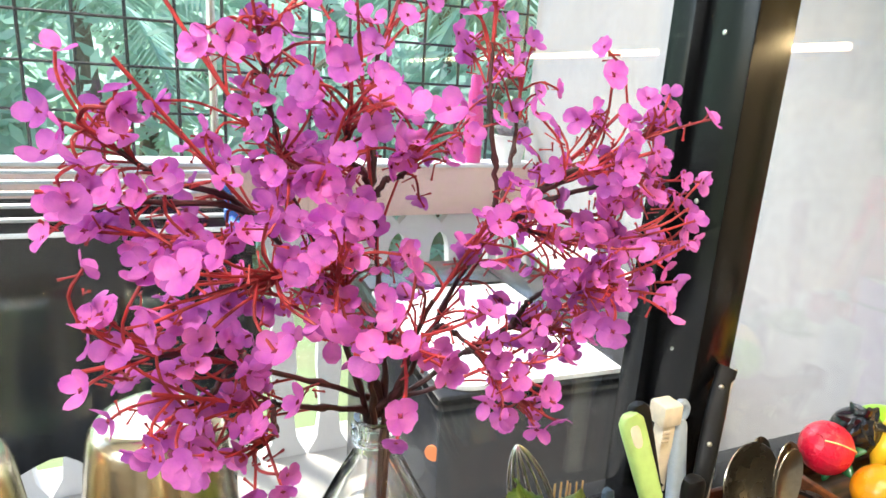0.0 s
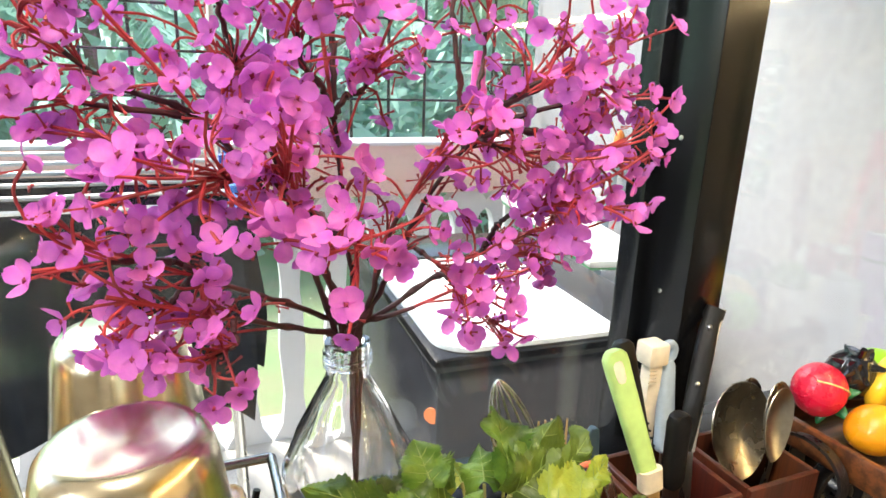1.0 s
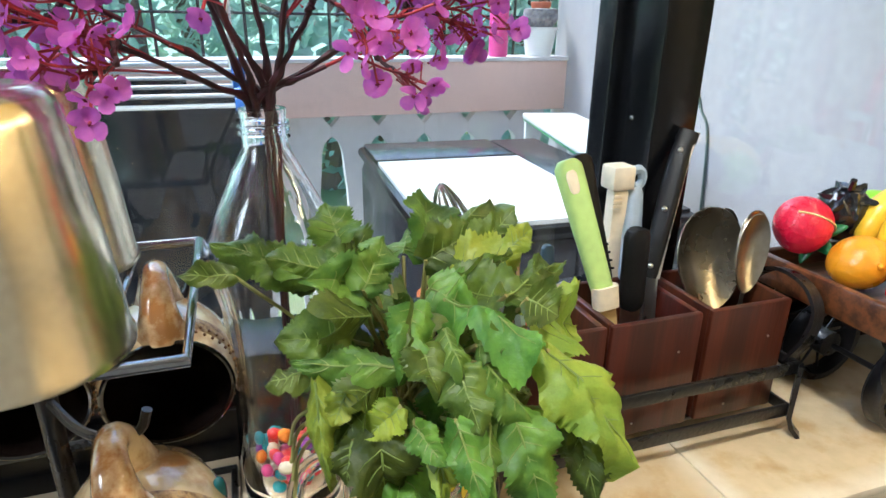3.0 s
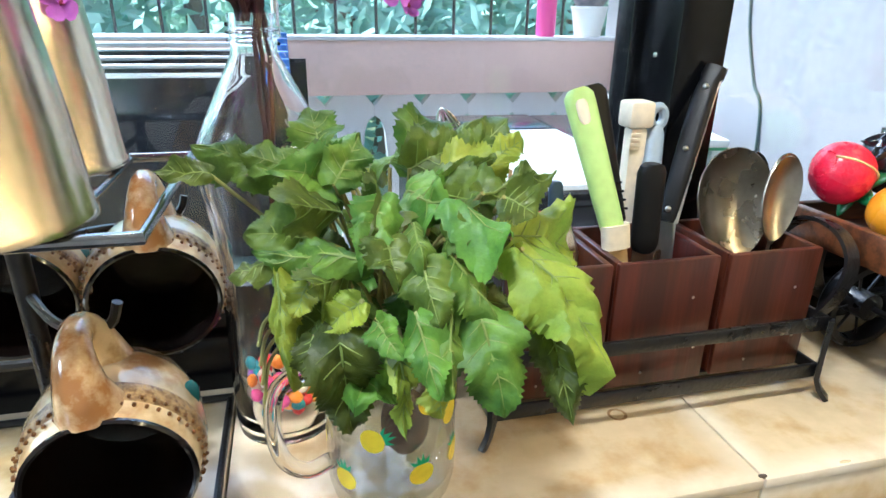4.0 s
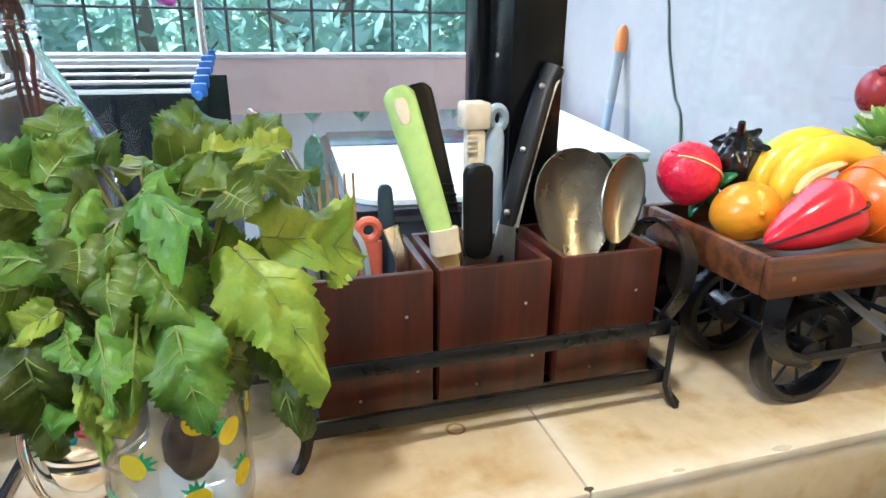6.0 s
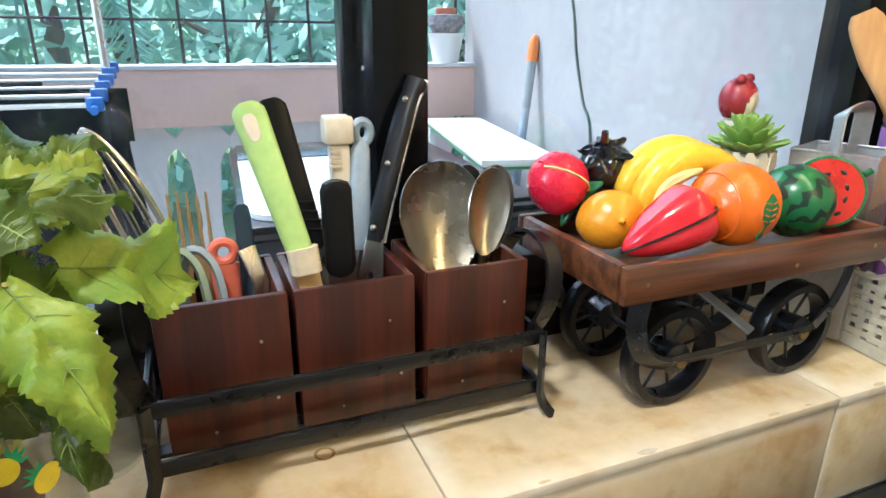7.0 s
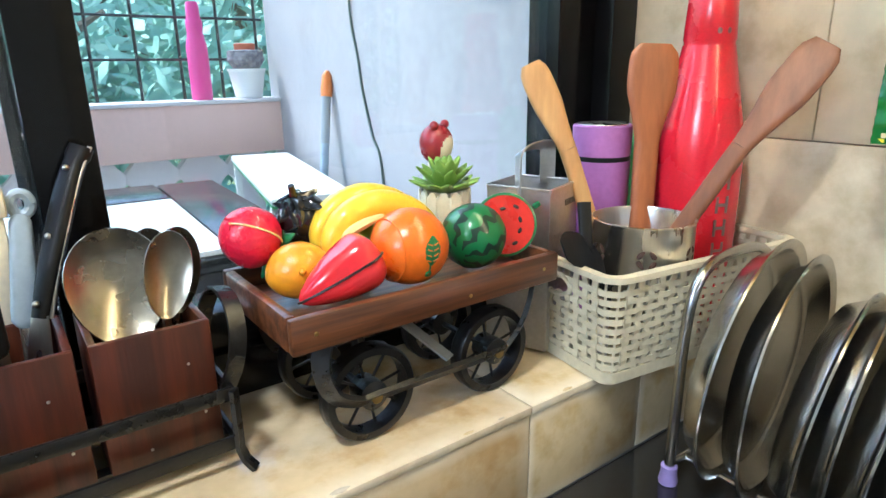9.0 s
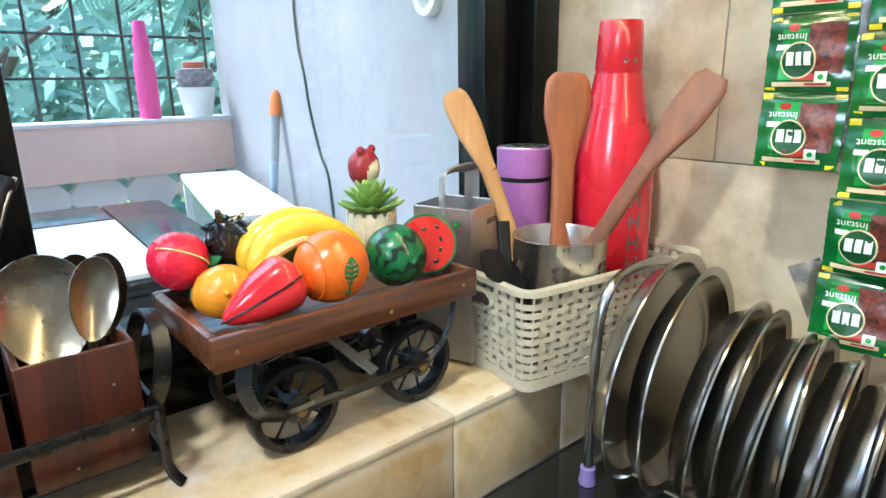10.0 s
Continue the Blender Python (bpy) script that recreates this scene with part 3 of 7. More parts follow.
# on the parapet: pink bottle, plant pots
PINK = surf("pink_plastic", (0.85, 0.06, 0.32), 0.4, scale=20, mix=0.25, bump=0.05)
spray = thing("spray_bottle", "bright pink plastic bottle standing on the parapet", "bottle", (0.665, 2.05, 0.214))
part("body", lathe(bmesh.new(), [(0, 0), (0.034, 0), (0.037, 0.008), (0.037, 0.19), (0.03, 0.22), (0.027, 0.24), (0, 0.24)], 24), PINK, spray)
part("neck", lathe(bmesh.new(), [(0, 0.24), (0.028, 0.24), (0.029, 0.275), (0.025, 0.285), (0, 0.285)], 24), PINK, spray)
part("cap", lathe(bmesh.new(), [(0, 0.285), (0.024, 0.285), (0.022, 0.335), (0.018, 0.342), (0, 0.342)], 24), PINK, spray)
STONEGREY = surf("grey_pot", (0.12, 0.12, 0.15), 0.8, second=(0.4, 0.4, 0.42), scale=60, mix=0.4, bump=0.5)
TERRA = surf("terracotta", (0.55, 0.13, 0.06), 0.6, scale=30)
pot = thing("plant_pot", "white plant pot on the porch parapet", "pot", (0.845, 2.06, 0.214))
part("bowl", lathe(bmesh.new(), [(0, 0), (0.05, 0), (0.068, 0.1), (0.072, 0.102), (0.072, 0.11), (0.06, 0.11), (0.058, 0.1), (0, 0.095)], 28), WHITEPAINT, pot)
pot2 = thing("stone_planter", "speckled grey planter stacked on the white pot", "pot", (0.845, 2.06, 0.3245))
part("bowl", lathe(bmesh.new(), [(0, 0), (0.05, 0), (0.07, 0.03), (0.066, 0.065), (0.056, 0.068), (0.05, 0.055), (0, 0.05)], 28), STONEGREY, pot2)
part("inner_pot", lathe(bmesh.new(), [(0, 0.05), (0.035, 0.05), (0.04, 0.09), (0.036, 0.092), (0, 0.085)], 20), TERRA, pot2, "small terracotta pot")

# clothes dryer outside, with dark clothes
RODWHITE = surf("dryer_rod", (0.75, 0.77, 0.8), 0.3, scale=20, bump=0.02)
BLUECLIP = surf("blue_plastic", (0.03, 0.16, 0.55), 0.4, scale=20, bump=0.03)
CLOTH = surf("black_cloth", (0.006, 0.007, 0.01), 0.95, ior=1.12, second=(0.014, 0.015, 0.02), scale=20, mix=0.4, fine=260, bump=0.5)
dryer = thing("clothes_dryer", "white folding clothes dryer with blue plastic joints", "dryer")
for k, y in enumerate((1.28, 1.38, 1.48, 1.58, 1.68, 1.78)):
    part("rod", tube(bmesh.new(), [(-1.6, y, 0.155 + 0.012 * k), (-0.31, y, 0.155 + 0.012 * k)], 0.006, 8), RODWHITE, dryer)
    block("joint", (-0.335, -0.3, y - 0.014, y + 0.014, 0.142 + 0.012 * k, 0.172 + 0.012 * k), BLUECLIP, dryer, 0.004, "blue plastic joint")
part("side_bar", tube(bmesh.new(), [(-0.318, 1.24, 0.145), (-0.318, 1.82, 0.213)], 0.009, 8), BLUECLIP, dryer)
part("pole", tube(bmesh.new(), [(-0.33, 1.74, FLOOR_Z), (-0.33, 1.74, 1.3)], 0.012, 10), STEEL, dryer)
part("pole", tube(bmesh.new(), [(-1.58, 1.74, FLOOR_Z), (-1.58, 1.74, 1.3)], 0.012, 10), STEEL, dryer)
part("strut", tube(bmesh.new(), [(-0.33, 1.27, FLOOR_Z), (-0.33, 1.74, 0.2)], 0.01, 8), STEEL, dryer)
for x0, x1, y, drop, nm in ((-1.5, -0.86, 1.28, 0.62, "trousers"), (-0.88, -0.3, 1.282, 0.62, "shirt"), (-0.62, -0.26, 1.39, 0.5, "shirt"), (-1.2, -0.45, 1.49, 0.55, "shirt")):
    bm = bmesh.new()
    nx, nzz = 22, 14
    zr = 0.166 + 0.12 * (y - 1.28)
    g = []
    for j in range(-4, nzz + 1):
        row = []
        for i in range(nx + 1):
            u = i / nx
            f = max(j, 0) / nzz
            back = j < 0
            depth = (-0.008 if not back else 0.012)
            z = zr - drop * (f if not back else 0.25 * -j / 4) * (1 - 0.12 * math.sin(u * 5 + x0 * 3) ** 2)
            if j == 0:
                z, depth = zr + 0.004, 0.0
            row.append(bm.verts.new((x0 + (x1 - x0) * u + 0.01 * math.sin(f * 7 + u * 3), y + depth + (0.02 * math.sin(u * 21 + f * 2) * min(f * 2, 1) if not back else 0), z)))
        g.append(row)
    for p, q in zip(g, g[1:]):
        for i in range(nx):
            bm.faces.new((p[i], p[i + 1], q[i + 1], q[i]))
    tagged(part(nm, bm, CLOTH), "black garment hung over the dryer rods", "clothing", "clothes on the dryer")

# ---- cutlery caddy on the ledge ----
caddy = thing("cutlery_stand", "black wrought-iron stand holding three wooden boxes", "stand")
CX0, CX1, CY0, CY1 = -0.178, 0.109, 0.078, 0.186
for z in (0.026, 0.07):
    for y in (CY0, CY1):
        block("rail", (CX0, CX1, y - 0.002, y + 0.002, z - 0.006, z + 0.006), IRON, caddy, 0.0012)
    for x in (CX0, CX1):
        block("side_rail", (x - 0.002, x + 0.002, CY0 - 0.002, CY1 + 0.002, z - 0.0055, z + 0.0055), IRON, caddy, 0.0012)
for y in (0.105, 0.158):
    block("floor_bar", (CX0, CX1, y - 0.006, y + 0.006, 0.0195, 0.0225), IRON, caddy)
for x, sx in ((CX0, -1), (CX1, 1)):
    for y, sy in ((CY0 - 0.003, -1), (CY1, 1)):
        part("leg", tube(bmesh.new(), [(x, y, 0.074), (x, y, 0.02), (x + sx * 0.003, y + sy * 0.002, 0.01), (x + sx * 0.009, y + sy * 0.006, 0.001)], 0.003, 4, section=(0.0045, 0.002)), IRON, caddy)
for x, sx in ((CX0, -1), (CX1, 1)):
    pts = smooth_path([(x, 0.09, 0.07), (x + sx * 0.006, 0.08, 0.095), (x + sx * 0.01, 0.08, 0.122), (x + sx * 0.012, 0.098, 0.14), (x + sx * 0.012, 0.128, 0.143), (x + sx * 0.01, 0.152, 0.128), (x + sx * 0.005, 0.166, 0.1), (x, 0.168, 0.07)], 6)
    part("handle", tube(bmesh.new(), pts, 0.003, 4, section=(0.0068, 0.0016), across=(1, 0, 0)), IRON, caddy, "curved flat iron handle")


def wooden_box(x0, x1):
    b = thing("wooden_box", "red-brown stained wooden cutlery box in the stand", "box", (x0, 0.092, 0.0235), group="boxes in the cutlery stand")
    w, d, h, t = x1 - x0, 0.088, 0.108, 0.006
    block("front_panel", (0, w, 0, t, 0, h), WOODRED, b, 0.002)
    block("back_panel", (0, w, d - t, d, 0, h), WOODRED, b, 0.002)
    block("side_panel", (0, t, t, d - t, 0, h - 0.0005), WOODRED, b, 0.0012)
    block("side_panel", (w - t, w, t, d - t, 0, h - 0.0005), WOODRED, b, 0.0012)
    block("base_panel", (t, w - t, t, d - t, 0, t), WOODRED, b)
    for x, z in ((0.03, 0.012), (w - 0.012, 0.03), (w - 0.02, 0.075)):
        part("nail", lathe(bmesh.new(), [(0, 0.0006), (0.0012, 0.0004), (0.0013, 0)], 8, pose(x, 0, z, 90)), STEEL, b)
    return b


wooden_box(-0.168, -0.083)
wooden_box(-0.079, 0.008)
wooden_box(0.017, 0.102)

# ---- utensils ----
LIME = surf("lime_plastic", (0.5, 0.72, 0.24), 0.35, scale=20, mix=0.12, fine=120, bump=0.04)
CREAM = surf("cream_plastic", (0.82, 0.72, 0.56), 0.45, scale=20, mix=0.15, bump=0.05)
BLACKPLA = surf("black_plastic", (0.008, 0.008, 0.009), 0.42, ior=1.33, scale=30, mix=0.3, fine=200, bump=0.12)
GREYPLA = surf("grey_blue_plastic", (0.36, 0.44, 0.54), 0.35, scale=20, mix=0.15, bump=0.05)
CORAL = surf("coral_plastic", (0.85, 0.2, 0.13), 0.4, scale=20, bump=0.05)
SAGE = surf("sage_plastic", (0.36, 0.46, 0.36), 0.4, scale=20, bump=0.05)
SLATE = surf("slate_plastic", (0.05, 0.09, 0.13), 0.4, scale=20, bump=0.05)
FORKPAL = surf("bamboo", (0.66, 0.46, 0.22), 0.5, scale=30, bump=0.1)


def slab(bm, path, widths, thick, face=(0, -1, 0)):
    """A flat rounded blade along a path: half widths per point, thickness along the facing direction."""
    f = Vector(face).normalized()
    rows = []
    pts = [Vector(p) for p in path]
    for i, p in enumerate(pts):
        d = (pts[min(i + 1, len(pts) - 1)] - pts[max(i - 1, 0)]).normalized()
        s = d.cross(f).normalized()
        n = s.cross(d).normalized()
        w = widths[i]
        th = thick[i] if isinstance(thick, (list, tuple)) else thick
        sec = []
        for k in range(16):
            ca, sa = math.cos(math.pi * k / 8 + 0.2), math.sin(math.pi * k / 8 + 0.2)
            sec.append((math.copysign(abs(ca) ** 0.55, ca), math.copysign(abs(sa) ** 0.75, sa)))
        rows.append([bm.verts.new(p + s * a * w + n * b * th / 2) for a, b in sec])
    for p, q in zip(rows, rows[1:]):
        for i in range(16):
            bm.faces.new((p[i], p[(i + 1) % 16], q[(i + 1) % 16], q[i]))
    bm.faces.new(rows[0])
    bm.faces.new(list(reversed(rows[-1])))
    return bm


def round_ends(lo, hi, n, w_lo, w_hi, tip=0.7):
    """Points and half widths of a handle from lo to hi with rounded ends."""
    lo, hi = Vector(lo), Vector(hi)
    length = (hi - lo).length
    pts, ws = [], []
    for i in range(n + 1):
        t = i / n
        t = 0.5 - 0.5 * math.cos(math.pi * t)
        w = w_lo + (w_hi - w_lo) * t
        e = min(t, 1 - t) * length
        r = w * tip
        k = 1 if e >= r else math.sqrt(max(0.06, 1 - (1 - e / r) ** 2)) * 0.75 + 0.25
        pts.append(lo.lerp(hi, t))
        ws.append(w * k)
    return pts, ws


FLOORZ = 0.0300
green = thing("palette_knife", "lime green handled knife with a cream collar", "knife")
p, w = round_ends((-0.066, 0.128, 0.142), (-0.093, 0.161, 0.25), 14, 0.0095, 0.0125)
part("handle", slab(bmesh.new(), p, w, 0.011), LIME, green)
# pale oval patch added in place of the handle's thumb dent
p, w = round_ends((-0.0885, 0.1482, 0.225), (-0.0928, 0.1537, 0.243), 8, 0.0045, 0.0052, 1)
part("inlay", slab(bmesh.new(), p, w, 0.0024), CREAM, green, "pale oval patch standing for a thumb dent")
part("collar", slab(bmesh.new(), [(-0.064, 0.126, 0.131), (-0.066, 0.128, 0.15)], [0.0115, 0.0115], 0.013), CREAM, green, "cream plastic collar")
part("blade", slab(bmesh.new(), [(-0.05, 0.112, FLOORZ), (-0.064, 0.126, 0.134)], [0.008, 0.009], 0.002), FORKPAL, green)
black1 = thing("black_knife", "black ribbed plastic handled knife in the box", "knife")
p, w = round_ends((-0.052, 0.15, 0.14), (-0.076, 0.172, 0.2515), 14, 0.009, 0.012)
part("handle", slab(bmesh.new(), p, w, 0.01), BLACKPLA, black1)
part("blade", slab(bmesh.new(), [(-0.04, 0.135, FLOORZ), (-0.052, 0.15, 0.142)], [0.006, 0.008], 0.002), STEEL, black1)
for i in range(4):
    q = Vector((-0.0555, 0.1535, 0.157)).lerp(Vector((-0.061, 0.158, 0.178)), i / 3)
    part("rib", slab(bmesh.new(), [q + Vector((-0.0105, -0.005, 0.001)), q + Vector((0.0105, -0.005, -0.0015))], [0.001, 0.001], 0.003, (0, -1, 0.2)), BLACKPLA, black1)
black2 = thing("flat_knife", "flat black plastic knife handle standing upright", "knife")
p, w = round_ends((-0.038, 0.128, 0.125), (-0.039, 0.13, 0.197), 10, 0.0115, 0.0115, 0.5)
part("handle", slab(bmesh.new(), p, w, 0.012), BLACKPLA, black2)
part("blade", slab(bmesh.new(), [(-0.036, 0.126, FLOORZ), (-0.038, 0.128, 0.127)], [0.008, 0.01], 0.002), STEEL, black2)
white = thing("bottle_brush", "cream white plastic handle with a square head", "brush")
block("head", (-0.034, -0.011, 0.178, 0.2, 0.214, 0.236), CREAM, white, 0.003)
block("shaft", (-0.03, -0.014, 0.181, 0.195, FLOORZ, 0.214), CREAM, white, 0.003)
for i in range(4):
    block("rib", (-0.031, -0.022, 0.1795, 0.182, 0.196 + 0.004 * i, 0.198 + 0.004 * i), CREAM, white)
grey = thing("peeler", "grey-blue plastic handle with a hanging hole", "peeler")
bm = bmesh.new()
p, w = round_ends((-0.0145, 0.166, 0.13), (-0.0035, 0.189, 0.214), 12, 0.0105, 0.0075, 0.8)
slab(bm, p, w, 0.012)
ring = [(-0.0015 + 0.0065 * math.cos(a), 0.191, 0.2215 + 0.0085 * math.sin(a)) for a in [2 * math.pi * i / 16 for i in range(17)]]
tube(bm, ring, 0.0042, 8)
part("handle", bm, GREYPLA, grey)
part("blade", slab(bmesh.new(), [(-0.019, 0.15, FLOORZ), (-0.0145, 0.166, 0.133)], [0.005, 0.005], 0.002), STEEL, grey)
knife = thing("kitchen_knife", "black handled kitchen knife with three steel rivets", "knife")
kp = [Vector(q) for q in ((-0.004, 0.152, 0.14), (0.004, 0.158, 0.165), (0.017, 0.168, 0.2), (0.03, 0.178, 0.232), (0.038, 0.184, 0.248), (0.046, 0.187, 0.262))]
part("handle", slab(bmesh.new(), smooth_path(kp, 4), [0.0068 + 0.0024 * math.sin(i / 20 * math.pi) + (0.0022 if i > 17 else 0) for i in range(21)], 0.0125, (-0.75, -0.66, 0)), BLACKPLA, knife)
part("tang", slab(bmesh.new(), [q + Vector((0.0052, -0.0052, 0)) for q in smooth_path(kp, 4)], [0.0012] * 21, 0.004, (0.75, -0.66, 0)), STEEL, knife, "thin bright steel tang")
for q in (kp[0].lerp(kp[1], 0.5), kp[2], kp[4]):
    part("rivet", ball(bmesh.new(), 0.0026, Matrix.Translation(q + Vector((-0.0062, -0.0056, 0.0))), 12, 8), STEEL, knife)
part("blade", slab(bmesh.new(), [(-0.012, 0.145, FLOORZ), (-0.012, 0.146, 0.1), (-0.005, 0.151, 0.143)], [0.012, 0.013, 0.008], 0.0018, (-0.75, -0.66, 0)), STEEL, knife)


def ladle(name, c, length, width, bowl, tilt, turn, stem_to, label, mat=None):
    """A spoon whose bowl faces the room: c is the middle of its bowl."""
    t = thing(name, label, "spoon", group="spoons in the box")
    m = Matrix.Translation(c) @ pose(0, 0, 0, tilt, turn, 0)
    bm = bmesh.new()
    g = []
    nr, ns = 8, 32
    for i in range(nr + 1):
        r = i / nr
        row = []
        for j in range(ns):
            a = 2 * math.pi * j / ns
            x, z = r * width * math.cos(a) * (1 + 0.12 * math.sin(a)), r * length * math.sin(a)
            row.append(bm.verts.new((x, bowl * (1 - r * r), z)))
        g.append(row)
    for p_, q_ in zip(g, g[1:]):
        for j in range(ns):
            bm.faces.new((p_[j], p_[(j + 1) % ns], q_[(j + 1) % ns], q_[j]))
    bmesh.ops.remove_doubles(bm, verts=g[0], dist=1e-5)
    bmesh.ops.solidify(bm, geom=bm.faces[:], thickness=0.0012)
    bmesh.ops.transform(bm, matrix=m, verts=bm.verts[:])
    part("bowl", bm, mat or SPOONSTEEL, t)
    start = m @ Vector((0, bowl * 0.12, -length * 0.96))
    part("stem", tube(bmesh.new(), smooth_path([start, (start + Vector(stem_to)) / 2 + Vector((0, 0.004, 0)), stem_to], 5), 0.002, 6, section=(0.0045, 0.0014)), mat or SPOONSTEEL, t)


ladle("serving_spoon", (0.049, 0.138, 0.157), 0.047, 0.0365, 0.014, -14, 0, (0.05, 0.13, FLOORZ), "large steel serving spoon, bowl up, in the box")
ladle("table_spoon", (0.084, 0.128, 0.162), 0.036, 0.019, 0.009, -10, 12, (0.076, 0.12, FLOORZ), "steel table spoon with a worn shine")
ladle("table_spoon", (0.093, 0.137, 0.162), 0.036, 0.0185, 0.009, -12, 10, (0.086, 0.13, FLOORZ), "steel table spoon behind the other spoons")
ladle("table_spoon", (0.077, 0.155, 0.16), 0.036, 0.0185, 0.009, -12, 4, (0.075, 0.15, FLOORZ), "steel table spoon behind the serving spoon")

# small utensils in the first box
coral = thing("coral_peeler", "coral red plastic handle with a round hole", "peeler")
bm = bmesh.new()
slab(bm, [(-0.119, 0.148, FLOORZ), (-0.119, 0.148, 0.138)], [0.008, 0.0105], 0.006)
tube(bm, [(-0.119 + 0.0075 * math.cos(a), 0.148, 0.147 + 0.0075 * math.sin(a)) for a in [2 * math.pi * i / 16 for i in range(17)]], 0.0036, 8)
part("handle", bm, CORAL, coral)
slate = thing("slate_scraper", "dark slate plastic utensil with a hook top", "utensil")
p, w = round_ends((-0.101, 0.15, FLOORZ), (-0.103, 0.162, 0.178), 12, 0.006, 0.0062, 0.9)
part("handle", slab(bmesh.new(), p, w, 0.007), SLATE, slate)
for x, mat_, lab in ((-0.148, SAGE, "sage green rounded plastic handle"), (-0.137, GREYPLA, "grey rounded plastic handle in the box")):
    k = thing("spoon_handle", lab, "utensil")
    part("loop", tube(bmesh.new(), smooth_path([(x - 0.012, 0.15, FLOORZ), (x - 0.013, 0.15, 0.12), (x - 0.006, 0.15, 0.148), (x + 0.006, 0.148, 0.146), (x + 0.014, 0.143, 0.12), (x + 0.018, 0.135, FLOORZ)], 6), 0.003, 6, section=(0.0042, 0.0022)), mat_, k)
for i, (x, y) in enumerate(((-0.151, 0.172), (-0.138, 0.168))):
    k = thing("wooden_fork", "pale bamboo fork with thin upright tines", "fork", group="bamboo forks")
    for j in range(3):
        part("tine", tube(bmesh.new(), [(x + 0.006 * j, y, 0.14), (x + 0.0065 * j - 0.001, y + 0.001, 0.187)], [0.0017, 0.0009], 6), FORKPAL, k)
    part("stem", slab(bmesh.new(), [(x + 0.006, y - 0.01, FLOORZ), (x + 0.006, y, 0.125), (x + 0.006, y, 0.143)], [0.003, 0.004, 0.008], 0.003), FORKPAL, k)
whisk = thing("wire_whisk", "steel wire balloon whisk standing in the box", "whisk")
w0, w1 = Vector((-0.153, 0.164, 0.1)), Vector((-0.197, 0.168, 0.236))
wd = (w1 - w0).normalized()
wu = wd.orthogonal().normalized()
wv = wd.cross(wu)
for i in range(6):
    a = math.pi * i / 6
    side = wu * math.cos(a) + wv * math.sin(a)
    loop = []
    for j in range(33):
        q = abs(j - 16) / 16
        s_ = 1 - q ** 2.2
        loop.append(w0.lerp(w1, s_) + side * (1 if j < 16 else -1) * 0.019 * (math.sin(math.pi * min(1, s_)) ** 0.6 if 0 < s_ < 1 else 0))
    part("wire", tube(bmesh.new(), loop, 0.0010, 6), STEEL, whisk)
part("handle", tube(bmesh.new(), [(-0.132, 0.162, FLOORZ), (-0.1535, 0.164, 0.102)], 0.006, 10), STEEL, whisk)
flat_bits = thing("steel_spatula", "bright bent steel spatula leaning in the box", "spatula")
part("blade", slab(bmesh.new(), [(-0.105, 0.13, FLOORZ), (-0.096, 0.135, 0.125), (-0.103, 0.142, 0.15)], [0.006, 0.006, 0.007], 0.002, (0.3, -1, 0.2)), STEEL, flat_bits)

# ---- toy cart with play fruit ----
cart = thing("wooden_cart", "dark wooden model cart on black spoked wheels", "cart", (0.14, 0.022, 0.0))
TL, TD, TZ0, TZ1 = 0.282, 0.158, 0.112, 0.142
block("tray_floor", (0.006, TL - 0.006, 0.008, TD - 0.008, TZ0 + 0.004, TZ0 + 0.01), WOODDARK, cart)
block("front_board", (0, TL, 0, 0.009, TZ0, TZ1), WOODDARK, cart, 0.0028)
block("back_board", (0, TL, TD - 0.009, TD, TZ0, TZ1), WOODDARK, cart, 0.0028)
block("end_board", (0, 0.009, 0.009, TD - 0.009, TZ0, TZ1), WOODDARK, cart, 0.0028)
block("end_board", (TL - 0.009, TL, 0.009, TD - 0.009, TZ0, TZ1), WOODDARK, cart, 0.0028)
for x, z in ((0.17, 0.122), (0.02, 0.127), (0.262, 0.128)):
    part("nail", lathe(bmesh.new(), [(0, 0.0008), (0.0018, 0.0005), (0.002, 0)], 8, pose(x, 0, z, 90)), BRASS, cart)


def wheel(x, y):
    R = 0.045
    wh = part("wheel", lathe(bmesh.new(), [(R - 0.009, -0.0055), (R - 0.002, -0.0055), (R, -0.003), (R - 0.0006, 0.002), (R, 0.008), (R - 0.002, 0.0115), (R - 0.0085, 0.0115), (R - 0.0095, 0.006), (R - 0.0095, -0.002), (R - 0.009, -0.0055)], 40), IRON, cart, "black spoked wheel")
    wh.matrix_basis = pose(x, y, R, 90, 0, 0)
    part("rim_groove", lathe(bmesh.new(), [(R - 0.0045, -0.0062), (R - 0.003, -0.0066), (R - 0.0035, -0.005), (R - 0.0055, -0.005), (R - 0.0045, -0.0062)], 40), IRON, wh)
    part("hub", lathe(bmesh.new(), [(0, -0.013), (0.006, -0.013), (0.0125, -0.01), (0.0135, -0.006), (0.0125, -0.002), (0.0135, 0.002), (0.0135, 0.014), (0.006, 0.017), (0, 0.017)], 20), IRON, wh)
    for i in range(8):
        a = 2 * math.pi * i / 8 + 0.2
        part("spoke", tube(bmesh.new(), [(0.009 * math.cos(a), 0.009 * math.sin(a), 0), ((R - 0.008) * math.cos(a), (R - 0.008) * math.sin(a), 0)], 0.0014, 6), IRON, wh)


